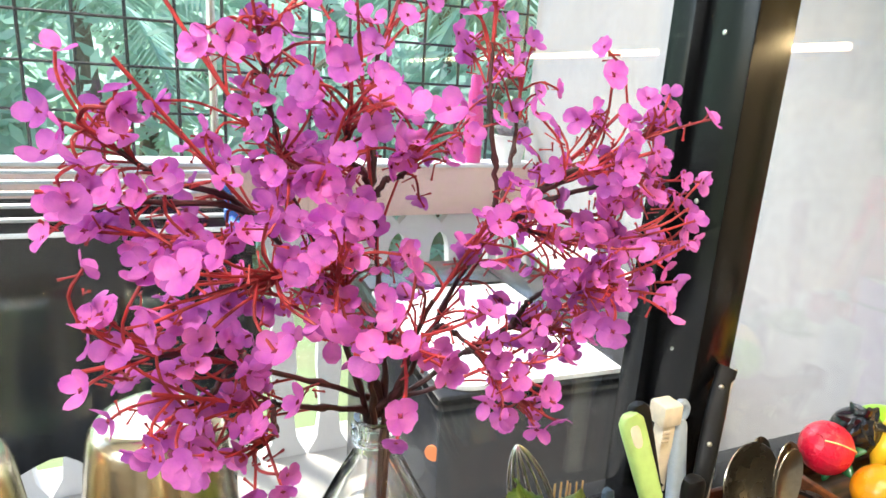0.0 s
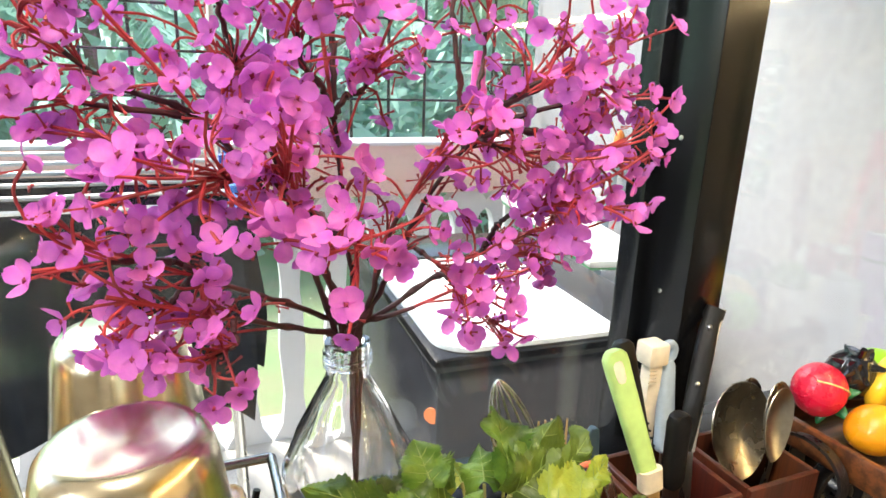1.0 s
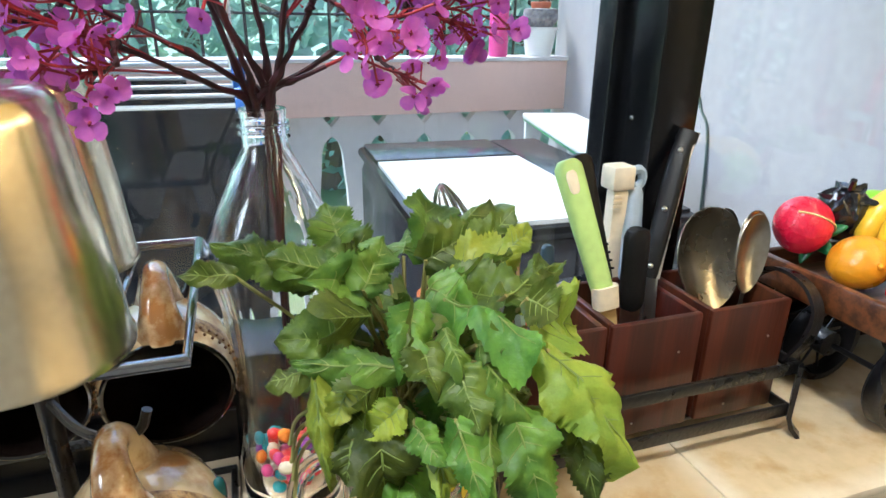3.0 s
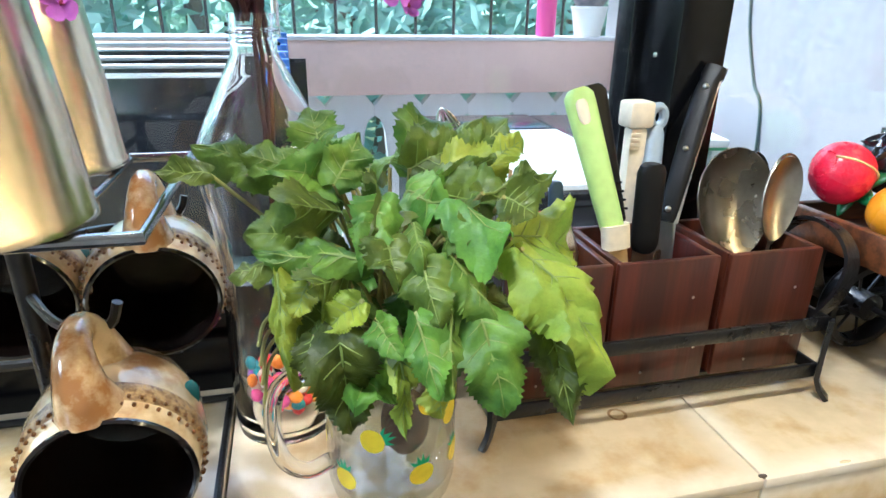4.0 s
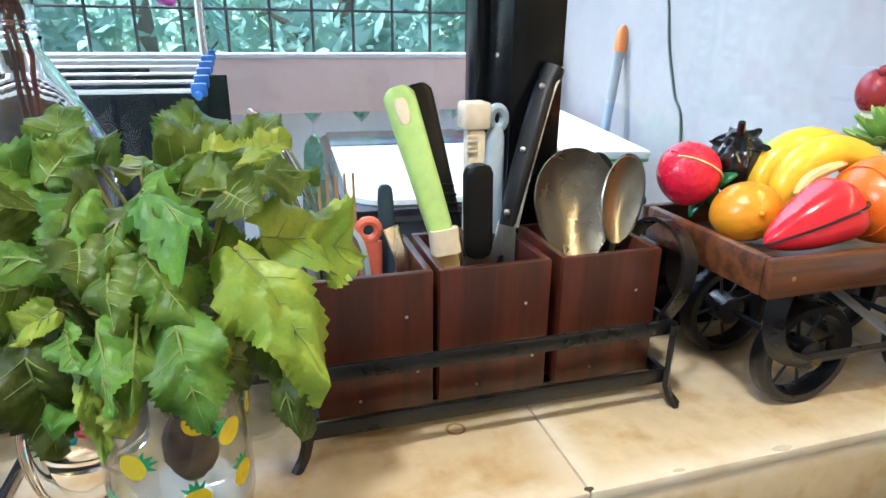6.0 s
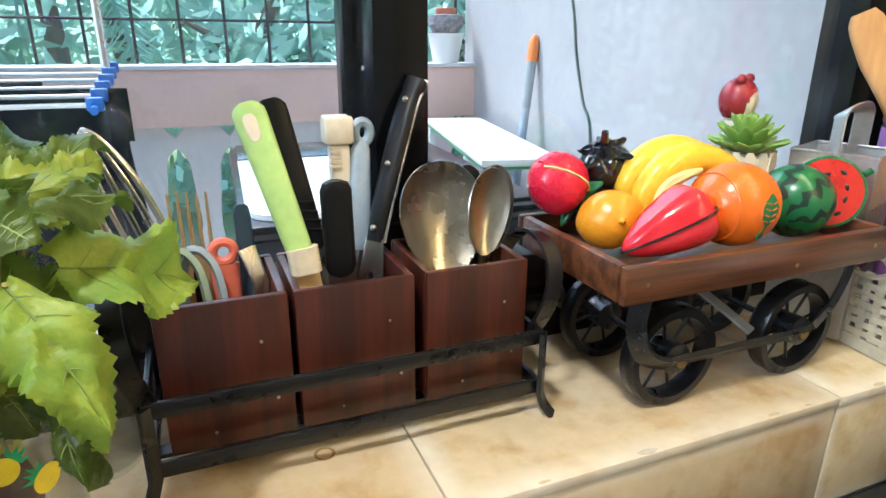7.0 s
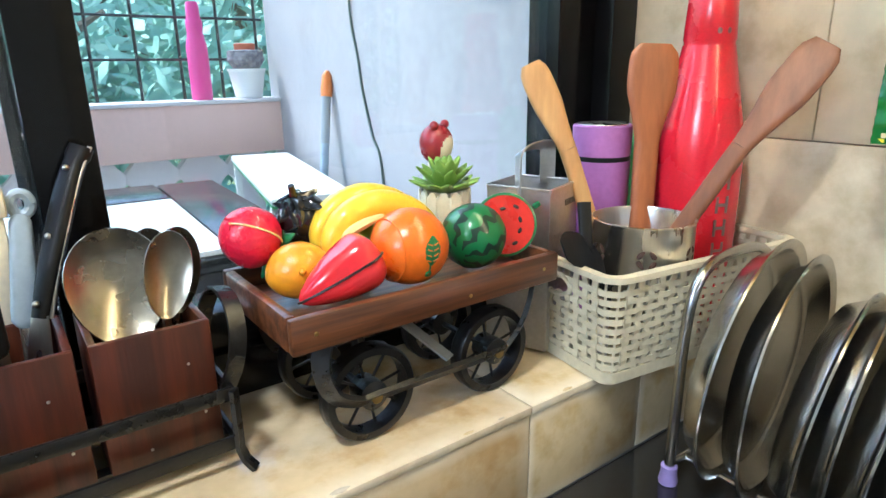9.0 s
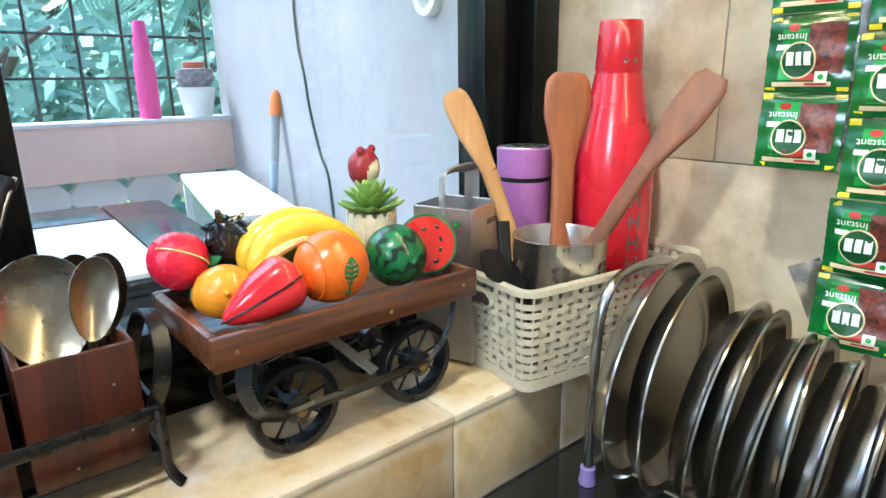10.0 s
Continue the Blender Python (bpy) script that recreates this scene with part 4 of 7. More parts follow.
HUBS = (0.078, 0.2185)
for y in (0.034, 0.124):
    for x in HUBS:
        wheel(x, y)
for y in (0.0185, 0.1395):
    # side frame: a bar under the tray that curls up at both ends
    pts = smooth_path([(0.034, y, 0.113), (0.03, y, 0.085), (0.04, y, 0.058), (0.062, y, 0.0455), (0.08, y, 0.045), (0.15, y, 0.045), (0.2185, y, 0.045), (0.236, y, 0.052), (0.252, y, 0.07), (0.262, y, 0.092), (0.266, y, 0.113)], 5)
    part("side_frame", tube(bmesh.new(), pts, 0.003, 4, section=(0.0024, 0.0076)), IRON, cart)
    for x in HUBS:
        part("bolt", lathe(bmesh.new(), [(0, -0.004), (0.0035, -0.004), (0.0052, -0.0025), (0.0052, 0.002), (0, 0.002)], 14, pose(x, y - 0.002, 0.045, 90)), BRASS, cart, "brass bolt head")
for x in HUBS:
    part("axle", tube(bmesh.new(), [(x, 0.016, 0.045), (x, 0.142, 0.045)], 0.003, 10), IRON, cart)
part("brace", tube(bmesh.new(), [(0.118, 0.13, 0.112), (0.165, 0.026, 0.052)], 0.003, 4, section=(0.0065, 0.0012)), surf("zinc_plate", (0.42, 0.43, 0.44), 0.5, 0.4, scale=40, mix=0.3, bump=0.1), cart, "flat diagonal steel brace under the tray")

FZ = TZ0 + 0.0105


def plastic(name, c, second=None, rough=0.3, scale=12, mix=0.2, bump=0.05, **k):
    return surf(name, c, rough, second=second, scale=scale, mix=mix, bump=bump, clear=0.3, **k)


STRAWRED = plastic("toy_strawberry_red", (0.75, 0.012, 0.05), bump=0.5, bump_scale=260)
TOYGREEN = plastic("toy_green", (0.02, 0.16, 0.05))
LEMONY = plastic("toy_lemon", (0.88, 0.35, 0.012), bump=0.2, bump_scale=400)
PEPPERRED = plastic("toy_pepper", (0.72, 0.015, 0.03), second=(0.8, 0.1, 0.07), scale=8, mix=0.25, rough=0.2)
ORANGEC = plastic("toy_orange", (0.88, 0.17, 0.006), bump=0.2, bump_scale=350)
BANANAY = plastic("toy_banana", (0.93, 0.6, 0.03), second=(0.85, 0.48, 0.05), scale=14)
BANANAIN = plastic("toy_banana_flesh", (0.9, 0.68, 0.3))
BLACKTOY = plastic("toy_black", (0.012, 0.012, 0.014), rough=0.18)
SEEDBLACK = plastic("toy_seed", (0.02, 0.012, 0.012))
SLICERED = plastic("toy_slice_red", (0.62, 0.02, 0.012), second=(0.66, 0.04, 0.025), scale=20)
LIMEGREEN = plastic("toy_lime", (0.3, 0.62, 0.03))


def toy(name, label):
    return thing(name, label, "toy fruit", group="play fruit in the cart")


# strawberry half lying back on its leaves
t = toy("toy_strawberry", "red plastic toy strawberry with a cut line and green leaves")
m = Matrix.Translation((0.163, 0.148, 0.174)) @ pose(0, 0, 0, -8, -58, 14)
part("body", ball(bmesh.new(), 0.029, m, 28, 18, lambda v: Vector((v.x * 0.95, v.y * 0.85, v.z * (1.22 if v.z > 0 else 0.8))) * (1 - 0.1 * max(v.z, 0) ** 3)), STRAWRED, t)
for i in range(26):
    th, ph = 0.25 + 0.75 * ((i * 0.618) % 1), i * 2.399
    q = Vector((math.sin(th) * math.cos(ph) * 0.95, math.sin(th) * math.sin(ph) * 0.85, math.cos(th) * 1.2)) * 0.0272
    part("seed_bump", ball(bmesh.new(), 0.0011, m @ Matrix.Translation(q), 6, 4), STRAWRED, t)
# bright reflection in the cut groove, painted in as a pale line
part("cut_line", tube(bmesh.new(), [m @ Vector((0.0285 * math.cos(a) * 0.3, -0.0242 * math.cos(a), 0.0335 * math.sin(a) if a > 0 else 0.024 * math.sin(a))) for a in [-0.9 + 2.1 * i / 20 for i in range(21)]], 0.001, 5), BANANAIN, t, "cut line, its reflected light painted pale")
for i in range(6):
    a = i * math.pi / 3
    part("leaf", ball(bmesh.new(), 0.013, m @ pose(0.0145 * math.cos(a), 0.0125 * math.sin(a), -0.0215, 0, 0, math.degrees(a)), 12, 8, lambda v: Vector((v.x * 1.3, v.y * 0.6 * (1 - 0.5 * v.x), v.z * 0.25))), TOYGREEN, t)
# lemon
t = toy("toy_lemon", "yellow-orange plastic toy lemon in the cart")
m = Matrix.Translation((0.182, 0.1, FZ + 0.0305)) @ pose(0, 0, 0, 0, 78, -18)
part("body", ball(bmesh.new(), 0.0245, m, 28, 18, lambda v: Vector((v.x, v.y, v.z * (1.1 + 0.06 * abs(v.z) ** 8)))), LEMONY, t)
part("tip", ball(bmesh.new(), 0.003, Matrix.Translation((0.176, 0.0768, FZ + 0.036)), 10, 8), LEMONY, t)
# red bell fruit lying on the front board
t = toy("toy_bell_pepper", "shiny red plastic toy pepper with a dark cut line")


def pepper(v):
    k = 1.04 - 0.56 * max(0, (0.6 - v.z) / 1.6) ** 1.0
    a = math.atan2(v.y, v.x)
    r = k * (1 + 0.035 * math.cos(5 * a)) * (math.sqrt(1 + v.z * v.z) if v.z > 0 else 1)
    return Vector((v.x * r, v.y * r, v.z * 1.5 - 0.12 * max(0, v.z) ** 6))


m = Matrix.Translation((0.199, 0.053, FZ + 0.0345)) @ pose(0, 0, 0, 0, 66, -6)
part("body", ball(bmesh.new(), 0.0262, m, 48, 24, pepper), PEPPERRED, t)
lp = []
for i in range(25):
    th = math.pi * (0.12 + 0.86 * i / 24)
    v = pepper(Vector((-math.sin(th) * 0.25, -math.sin(th) * 0.968, math.cos(th)))) * 0.0272
    lp.append(m @ v)
part("cut_line", tube(bmesh.new(), lp, 0.0011, 5), SEEDBLACK, t, "dark cut line")
# orange with a leaf relief
t = toy("toy_orange", "orange plastic toy orange with a green leaf mark")
oc = Vector((0.268, 0.056, FZ + 0.0462))
part("body", ball(bmesh.new(), 0.0345, Matrix.Translation(oc), 32, 20, lambda v: Vector((v.x * 1.02, v.y, v.z * 0.98))), ORANGEC, t)
seam = [oc + Vector((-0.022 + 0.0, 0, 0)) + Vector((0, math.cos(a), math.sin(a))) * 0.0272 for a in [2 * math.pi * i / 40 for i in range(41)]]
part("seam", tube(bmesh.new(), seam, 0.0008, 5), ORANGEC, t)
d0 = Vector((-0.10, -0.985, -0.02)).normalized()
side, up = d0.cross(Vector((0, 0, 1))).normalized(), Vector((0.12, 0, 1))
bm = bmesh.new()
leaf_c = oc + Vector((0.004, 0, 0))
cols = []
for i in range(13):
    h = 0.017 - 0.026 * i / 12
    w = 0.0072 * math.sin(math.pi * min(max(i / 12, 0.02), 0.98)) ** 0.75 * (1.08 if i % 2 else 0.95)
    cols.append([bm.verts.new(leaf_c + (d0 * 0.034 + side * w * s + up * h).normalized() * 0.0353) for s in (-1, -0.5, 0, 0.5, 1)])
for p_, q_ in zip(cols, cols[1:]):
    for s in range(4):
        bm.faces.new((p_[s], p_[s + 1], q_[s + 1], q_[s]))
for i in range(4):
    for s in (-1, 1):
        vein = [leaf_c + (d0 * 0.034 + side * w * s + up * (0.008 - 0.0045 * i + 0.4 * w)).normalized() * 0.0356 for w in (0.001, 0.003, 0.005)]
        part("vein", tube(bmesh.new(), vein, 0.0005, 5), ORANGEC, t)
stalk = [leaf_c + (d0 * 0.034 + side * 0.0006 * math.sin(h * 400) + up * h).normalized() * 0.035 for h in (0.017, 0.01, 0.0, -0.01, -0.018)]
tube(bm, stalk, 0.0008, 6)
part("leaf_mark", bm, TOYGREEN, t, "green leaf relief")
part("navel", lathe(bmesh.new(), [(0.001, 0.0006), (0.0025, 0.001), (0.0035, 0)], 12, Matrix.Translation(leaf_c + (d0 * 0.034 - up * 0.02).normalized() * 0.0348) @ pose(0, 0, 0, 115, 0, 0)), TOYGREEN, t)
# bananas
t = toy("toy_bananas", "pair of yellow plastic toy bananas above the other fruit")
for k, (oy, oz) in enumerate(((0.002, -0.002), (0.026, 0.001))):
    pts = smooth_path([(0.216, 0.098 + oy, 0.152 + oz), (0.218, 0.1 + oy, 0.176 + oz), (0.234, 0.1 + oy, 0.193 + oz), (0.262, 0.1 + oy, 0.2 + oz), (0.295, 0.1 + oy, 0.192 + oz), (0.32, 0.1 + oy, 0.174 + oz), (0.333, 0.1 + oy, 0.156 + oz)], 5)
    n = len(pts)
    part("banana", tube(bmesh.new(), pts, [max(0.0045, 0.0145 * math.sin(math.pi * (0.1 + 0.84 * i / (n - 1))) ** 0.6) for i in range(n)], 14), BANANAY, t)
part("cut_face", tube(bmesh.new(), smooth_path([(0.219, 0.089, 0.168), (0.227, 0.0888, 0.18), (0.243, 0.0882, 0.187), (0.262, 0.088, 0.191)], 5), [0.003, 0.004, 0.0045, 0.0048, 0.005, 0.005, 0.005, 0.005, 0.005, 0.005, 0.0048, 0.0045, 0.004, 0.0035, 0.003, 0.002], 8), BANANAIN, t, "pale peeled strip")
# black aubergine with crumpled crown
t = toy("toy_aubergine", "glossy black plastic toy fruit with a ragged crown")
m = Matrix.Translation((0.214, 0.153, 0.181)) @ pose(0, 0, 0, 25, -30, 0)
part("body", ball(bmesh.new(), 0.0255, m, 24, 16, lambda v: Vector((v.x, v.y, v.z * 1.2))), BLACKTOY, t)
rb = random.Random(3)
for i in range(6):
    a = i * 1.047
    tilt = rb.uniform(-12, 22)
    part("crown_leaf", ball(bmesh.new(), 0.012, m @ pose(0, 0, 0.024, 0, 0, math.degrees(a)) @ pose(0.012, 0, 0.002, 0, 28 + tilt, 0), 12, 7, lambda v: Vector((v.x * 1.15, v.y * 0.62 * (1 - 0.55 * v.x), v.z * 0.16 + 0.25 * v.x * v.x + 0.12 * math.sin(5 * v.y)))), BLACKTOY, t)
part("stalk", tube(bmesh.new(), [m @ Vector((0, 0, 0.03)), m @ Vector((0.004, 0.002, 0.046))], [0.004, 0.003], 8), BLACKTOY, t)
# lime behind
t = toy("toy_lime", "bright green plastic toy lime behind the bananas")
part("body", ball(bmesh.new(), 0.027, Matrix.Translation((0.262, 0.158, 0.172)), 24, 16, lambda v: Vector((v.x * 1.15, v.y, v.z))), LIMEGREEN, t)
# watermelon with dark stripes
t = toy("toy_watermelon", "round green toy watermelon with dark wavy stripes")
wc = Vector((0.347, 0.064, FZ + 0.04))
mw = Matrix.Translation(wc) @ pose(0, 0, 0, 0, 70, 20)
part("body", ball(bmesh.new(), 0.0315, mw, 32, 20), plastic("toy_melon", (0.018, 0.17, 0.05)), t)
DARKGREEN = plastic("toy_melon_stripe", (0.008, 0.03, 0.018))
for i in range(8):
    a = 2 * math.pi * i / 8
    bm = bmesh.new()
    pr = None
    for j in range(21):
        th = math.pi * (0.08 + 0.84 * j / 20)
        ph = a + 0.13 * math.sin(j * 1.7 + i)
        w = 0.13 + 0.06 * math.sin(j * 2.3 + i * 2)
        row = [bm.verts.new(mw @ (Vector((math.sin(th) * math.cos(ph + s * w), math.sin(th) * math.sin(ph + s * w), math.cos(th))) * 0.0319)) for s in (-1, 0, 1)]
        if pr:
            bm.faces.new((pr[0], pr[1], row[1], row[0]))
            bm.faces.new((pr[1], pr[2], row[2], row[1]))
        pr = row
    part("stripe", bm, DARKGREEN, t)
# watermelon slice
t = toy("toy_watermelon_slice", "red toy watermelon slice with black seeds and green rind")
sc = Matrix.Translation((0.393, 0.072, FZ + 0.042)) @ pose(0, 0, 0, -14, 0, -34)
part("flesh", lathe(bmesh.new(), [(0, 0), (0.0295, 0), (0.0295, 0.0105), (0, 0.0105)], 36, sc @ pose(0, 0, 0, 90)), SLICERED, t)
part("rind", lathe(bmesh.new(), [(0.0295, -0.0006), (0.032, 0), (0.032, 0.0105), (0.0295, 0.011), (0.0295, -0.0006)], 36, sc @ pose(0, 0, 0, 90)), TOYGREEN, t)
for i in range(9):
    a = 2 * math.pi * i / 9 + 0.3
    r = 0.021 if i % 2 else 0.016
    part("seed", ball(bmesh.new(), 0.0022, sc @ pose(r * math.cos(a), -0.0106, r * math.sin(a), 0, 90 - math.degrees(a), 0), 8, 6, lambda v: Vector((v.x * 1.5, v.y * 0.5, v.z * 0.8))), SEEDBLACK, t)
part("stalk", tube(bmesh.new(), [sc @ Vector((0.03, -0.004, 0.017)), sc @ Vector((0.036, -0.004, 0.021))], 0.003, 8), TOYGREEN, t)

# planter with a figurine, standing in the cart's back corner
PLANTERW = surf("planter_cream", (0.8, 0.72, 0.55), 0.5, scale=20, mix=0.2, bump=0.1)
SUCC = surf("succulent_green", (0.17, 0.32, 0.05), 0.4, second=(0.34, 0.46, 0.12), scale=20, mix=0.4, bump=0.1)
planter = thing("succulent_planter", "cream picket fence planter with a green succulent", "planter", (0.373, 0.145, FZ))
part("pot", lathe(bmesh.new(), [(0, 0), (0.024, 0), (0.0275, 0.066), (0.024, 0.067), (0.022, 0.058), (0, 0.058)], 28), PLANTERW, planter)
for i in range(14):
    a = 2 * math.pi * i / 14
    part("picket", outline(bmesh.new(), [(-0.0048, 0.036), (0.0048, 0.036), (0.0048, 0.066), (0.0025, 0.071), (-0.0025, 0.071), (-0.0048, 0.066)], 0.003, pose(0.028 * math.cos(a), 0.028 * math.sin(a), 0, 0, 0, math.degrees(a) + 90)), PLANTERW, planter)


def fat_leaf(l, w):
    bm = bmesh.new()
    ball(bm, 1, None, 10, 10, lambda v: Vector((v.x * w * (1 - 0.55 * max(v.z, 0) ** 2), v.y * w * 0.32, (v.z * 0.5 + 0.5) * l + 0)))
    return bm


for ring, (cnt, tilt, l) in enumerate(((12, 68, 0.042), (10, 50, 0.04), (8, 30, 0.036), (4, 12, 0.028))):
    for i in range(cnt):
        o = part("leaf", fat_leaf(l, 0.0085), SUCC, planter)
        o.matrix_basis = pose(-0.0, 0, 0.066 + 0.004 * ring) @ pose(0, 0, 0, 0, 0, 360 * i / cnt + 17 * ring) @ pose(0, 0, 0, tilt, 0, 0)
doll = bmesh.new()
HAIR = surf("figurine_maroon", (0.28, 0.02, 0.03), 0.3, second=(0.42, 0.04, 0.05), scale=30, mix=0.3, bump=0.1)
ball(doll, 0.0195, Matrix.Translation((0, 0, 0.025)), 48, 36, lambda v: Vector((v.x, v.y * 0.95, v.z * 1.1 if v.z > 0 else v.z * 1.2)))
lathe(doll, [(0, -0.055), (0.012, -0.055), (0.01, 0), (0.009, 0.006), (0, 0.006)], 18)
for s in (-1, 1):
    ball(doll, 0.005, Matrix.Translation((0.012 * s, -0.004, 0.045)), 10, 8)
figurine = tagged(part("figurine", doll, HAIR), "small maroon and cream glazed figurine behind the succulent", "figurine")
figurine.matrix_basis = pose(0.384, 0.174, 0.2135, 0, 0, 25)
figurine.data.materials.append(PLANTERW)
for f in figurine.data.polygons:
    q = f.center
    if q.z < 0.0065 or (q.y < -0.004 and (q.x / 0.0135) ** 2 + ((q.z - 0.019) / 0.0145) ** 2 < 1):
        f.material_index = 1

# ---- basket of utensils ----
BASKETC = surf("cream_basket", (0.62, 0.56, 0.41), 0.4, scale=14, mix=0.15, fine=160, bump=0.08)
basket = thing("woven_basket", "cream plastic basket of square openwork weave", "basket", (0.455, -0.02, 0.001), -8)
BL, BD, BH = 0.274, 0.168, 0.116


def wall_strips(length, at, turn, handle=False):
    """One side: flat uprights and bands that pass over and under each other."""
    rows, cols = 9, max(6, round(length / 0.0145))
    flare = 0.05
    for j in range(rows):
        z = 0.013 + (BH - 0.024) * (j + 0.5) / rows
        pts, steps = [], cols * 2
        for i in range(steps + 1):
            x = length * i / steps
            pts.append((x, -flare * z + 0.0013 * math.cos(math.pi * (i / 2 + j)) * 1.2, z))
        if handle and j in (6, 7):
            for a_, b_ in ((0, int(steps * 0.3)), (int(steps * 0.7), steps)):
                o = part("band", tube(bmesh.new(), pts[a_:b_ + 1], 0.003, 4, section=(0.0011, 0.0031)), BASKETC, basket)
                o.matrix_basis = pose(*at, 0, 0, turn)
            continue
        o = part("band", tube(bmesh.new(), pts, 0.003, 4, section=(0.0011, 0.0031)), BASKETC, basket)
        o.matrix_basis = pose(*at, 0, 0, turn)
    for i in range(cols):
        x = length * (i + 0.5) / cols
        for z0, z1 in (((0.004, 0.082), (0.098, 0.11)) if handle and 0.3 < (i + 0.5) / cols < 0.7 else ((0.004, 0.11),)):
            n = 10
            pts = [(x, -flare * (z0 + (z1 - z0) * k / n) - 0.0011 * math.cos(math.pi * (k + i)), z0 + (z1 - z0) * k / n) for k in range(n + 1)]
            bm = bmesh.new()
            rowsv = [[bm.verts.new((p[0] + a, p[1] + b, p[2])) for a, b in ((-0.0042, -0.0009), (0.0042, -0.0009), (0.0042, 0.0009), (-0.0042, 0.0009))] for p in pts]
            for p_, q_ in zip(rowsv, rowsv[1:]):
                for s in range(4):
                    bm.faces.new((p_[s], p_[(s + 1) % 4], q_[(s + 1) % 4], q_[s]))
            o = part("upright", bm, BASKETC, basket, smooth=False)
            o.matrix_basis = pose(*at, 0, 0, turn)


R_ = 0.012
wall_strips(BL - 2 * R_, (R_, 0, 0), 0)
wall_strips(BL - 2 * R_, (BL - R_, BD, 0), 180)
wall_strips(BD - 2 * R_, (0, BD - R_, 0), -90, True)
wall_strips(BD - 2 * R_, (BL, R_, 0), 90, True)


def loop_path(g, z, r):
    """A rounded rectangle round the basket, pushed out by g."""
    out = []
    for cx, cy, a0 in ((BL - R_, BD - R_, 0), (R_, BD - R_, 90), (R_, R_, 180), (BL - R_, R_, 270)):
        for k in range(7):
            a = radians(a0 + 15 * k)
            out.append((cx + (r + g) * math.cos(a), cy + (r + g) * math.sin(a), z))
    return out + [out[0]]


part("rim", tube(bmesh.new(), loop_path(0.007, BH, R_), 0.004, 4, section=(0.0052, 0.0032)), BASKETC, basket)
part("foot_band", tube(bmesh.new(), loop_path(0.0005, 0.0065, R_), 0.004, 4, section=(0.0022, 0.0065)), BASKETC, basket)
part("handle_rim", tube(bmesh.new(), [(-0.0055, BD * 0.5 + 0.028 * math.cos(a), 0.09 + 0.0125 * math.sin(a)) for a in [2 * math.pi * i / 24 for i in range(25)]], 0.0028, 8), BASKETC, basket)
for cx, cy, a0 in ((BL - R_, BD - R_, 0), (R_, BD - R_, 90), (R_, R_, 180), (BL - R_, R_, 270)):
    bm = bmesh.new()
    for j in range(9):
        z = 0.013 + (BH - 0.024) * (j + 0.5) / 9
        tube(bm, [(cx + (R_ + 0.05 * z) * math.cos(radians(a0 + 15 * k)), cy + (R_ + 0.05 * z) * math.sin(radians(a0 + 15 * k)), z) for k in range(7)], 0.003, 4, section=(0.0012, 0.0031))
    for k in (1.5, 4.5):
        a = radians(a0 + 15 * k)
        tube(bm, [(cx + R_ * math.cos(a), cy + R_ * math.sin(a), 0.004), (cx + (R_ + 0.005) * math.cos(a), cy + (R_ + 0.005) * math.sin(a), 0.11)], 0.0016, 6)
    part("corner_weave", bm, BASKETC, basket)
block("floor", (0.004, BL - 0.004, 0.004, BD - 0.004, 0.0, 0.003), BASKETC, basket)

# steel utensil cup with leaf cut-outs
cup = thing("utensil_cup", "brushed steel utensil cup with leaf-shaped cut-outs", "cup", (0.554, 0.021, 0.0048))
part("body", lathe(bmesh.new(), [(0, 0), (0.053, 0), (0.055, 0.003), (0.055, 0.15), (0.0562, 0.152), (0.0545, 0.153), (0.0535, 0.15), (0.0535, 0.004), (0, 0.004)], 48), STEEL, cup)
# dark patches on the steel, coloured like the shade behind each cut-out
HOLE = surf("opening_shade", (0.06, 0.03, 0.02), 0.8, scale=40)
for k in range(6):
    for dx, dz, rot in ((-0.006, 0.006, 40), (0.006, 0.006, -40), (-0.006, -0.005, 140), (0.006, -0.005, -140)):
        a = radians(60 * k + 222) + dx / 0.055
        part("cut_out", ball(bmesh.new(), 0.0055, pose(0.055 * math.cos(a), 0.055 * math.sin(a), 0.118 + dz, 0, 0, math.degrees(a) + 90) @ pose(0, 0, 0, 0, rot, 0), 10, 8, lambda v: Vector((v.x * 0.5 * (1 - 0.3 * v.z), v.y * 0.08, v.z))), HOLE, cup)


def paddle(name, lo, neck, tip, w0, w1, thick, face, mat, label, spoon=False):
    t = thing(name, label, "wooden spoon", group="wooden spoons in the cup")
    lo, neck, tip = Vector(lo), Vector(neck), Vector(tip)
    pts, ws, ths = [], [], []
    for i in range(9):
        pts.append(lo.lerp(neck, i / 9))
        ws.append(w0 * (1 + 0.15 * i / 9))
        ths.append(thick * 1.35)
    for i in range(13):
        f = i / 12
        pts.append(neck.lerp(tip, f))
        e = min(1, (1 - f) * 4.5)
        ws.append((w0 * 1.15 + (w1 - w0 * 1.15) * min(1, f * 1.9) ** 1.3) * (0.62 + 0.38 * math.sqrt(max(0, 1 - (1 - e) ** 2)) if e < 1 else 1))
        ths.append(thick * (1.3 - 0.5 * f))
    part("handle", slab(bmesh.new(), pts[:10], ws[:10], ths[:10], face), mat, t)
    part("head", slab(bmesh.new(), pts[9:], ws[9:], ths[9:], face), mat, t)
    if spoon:
        part("hollow", ball(bmesh.new(), 1, Matrix.Translation(neck.lerp(tip, 0.55) + Vector(face).normalized() * thick * 0.38) @ (tip - neck).to_track_quat("Z", "Y").to_matrix().to_4x4(), 16, 10, lambda v: Vector((v.x * w1 * 0.72, v.y * 0.0012, v.z * (tip - neck).length * 0.36))), mat, t)


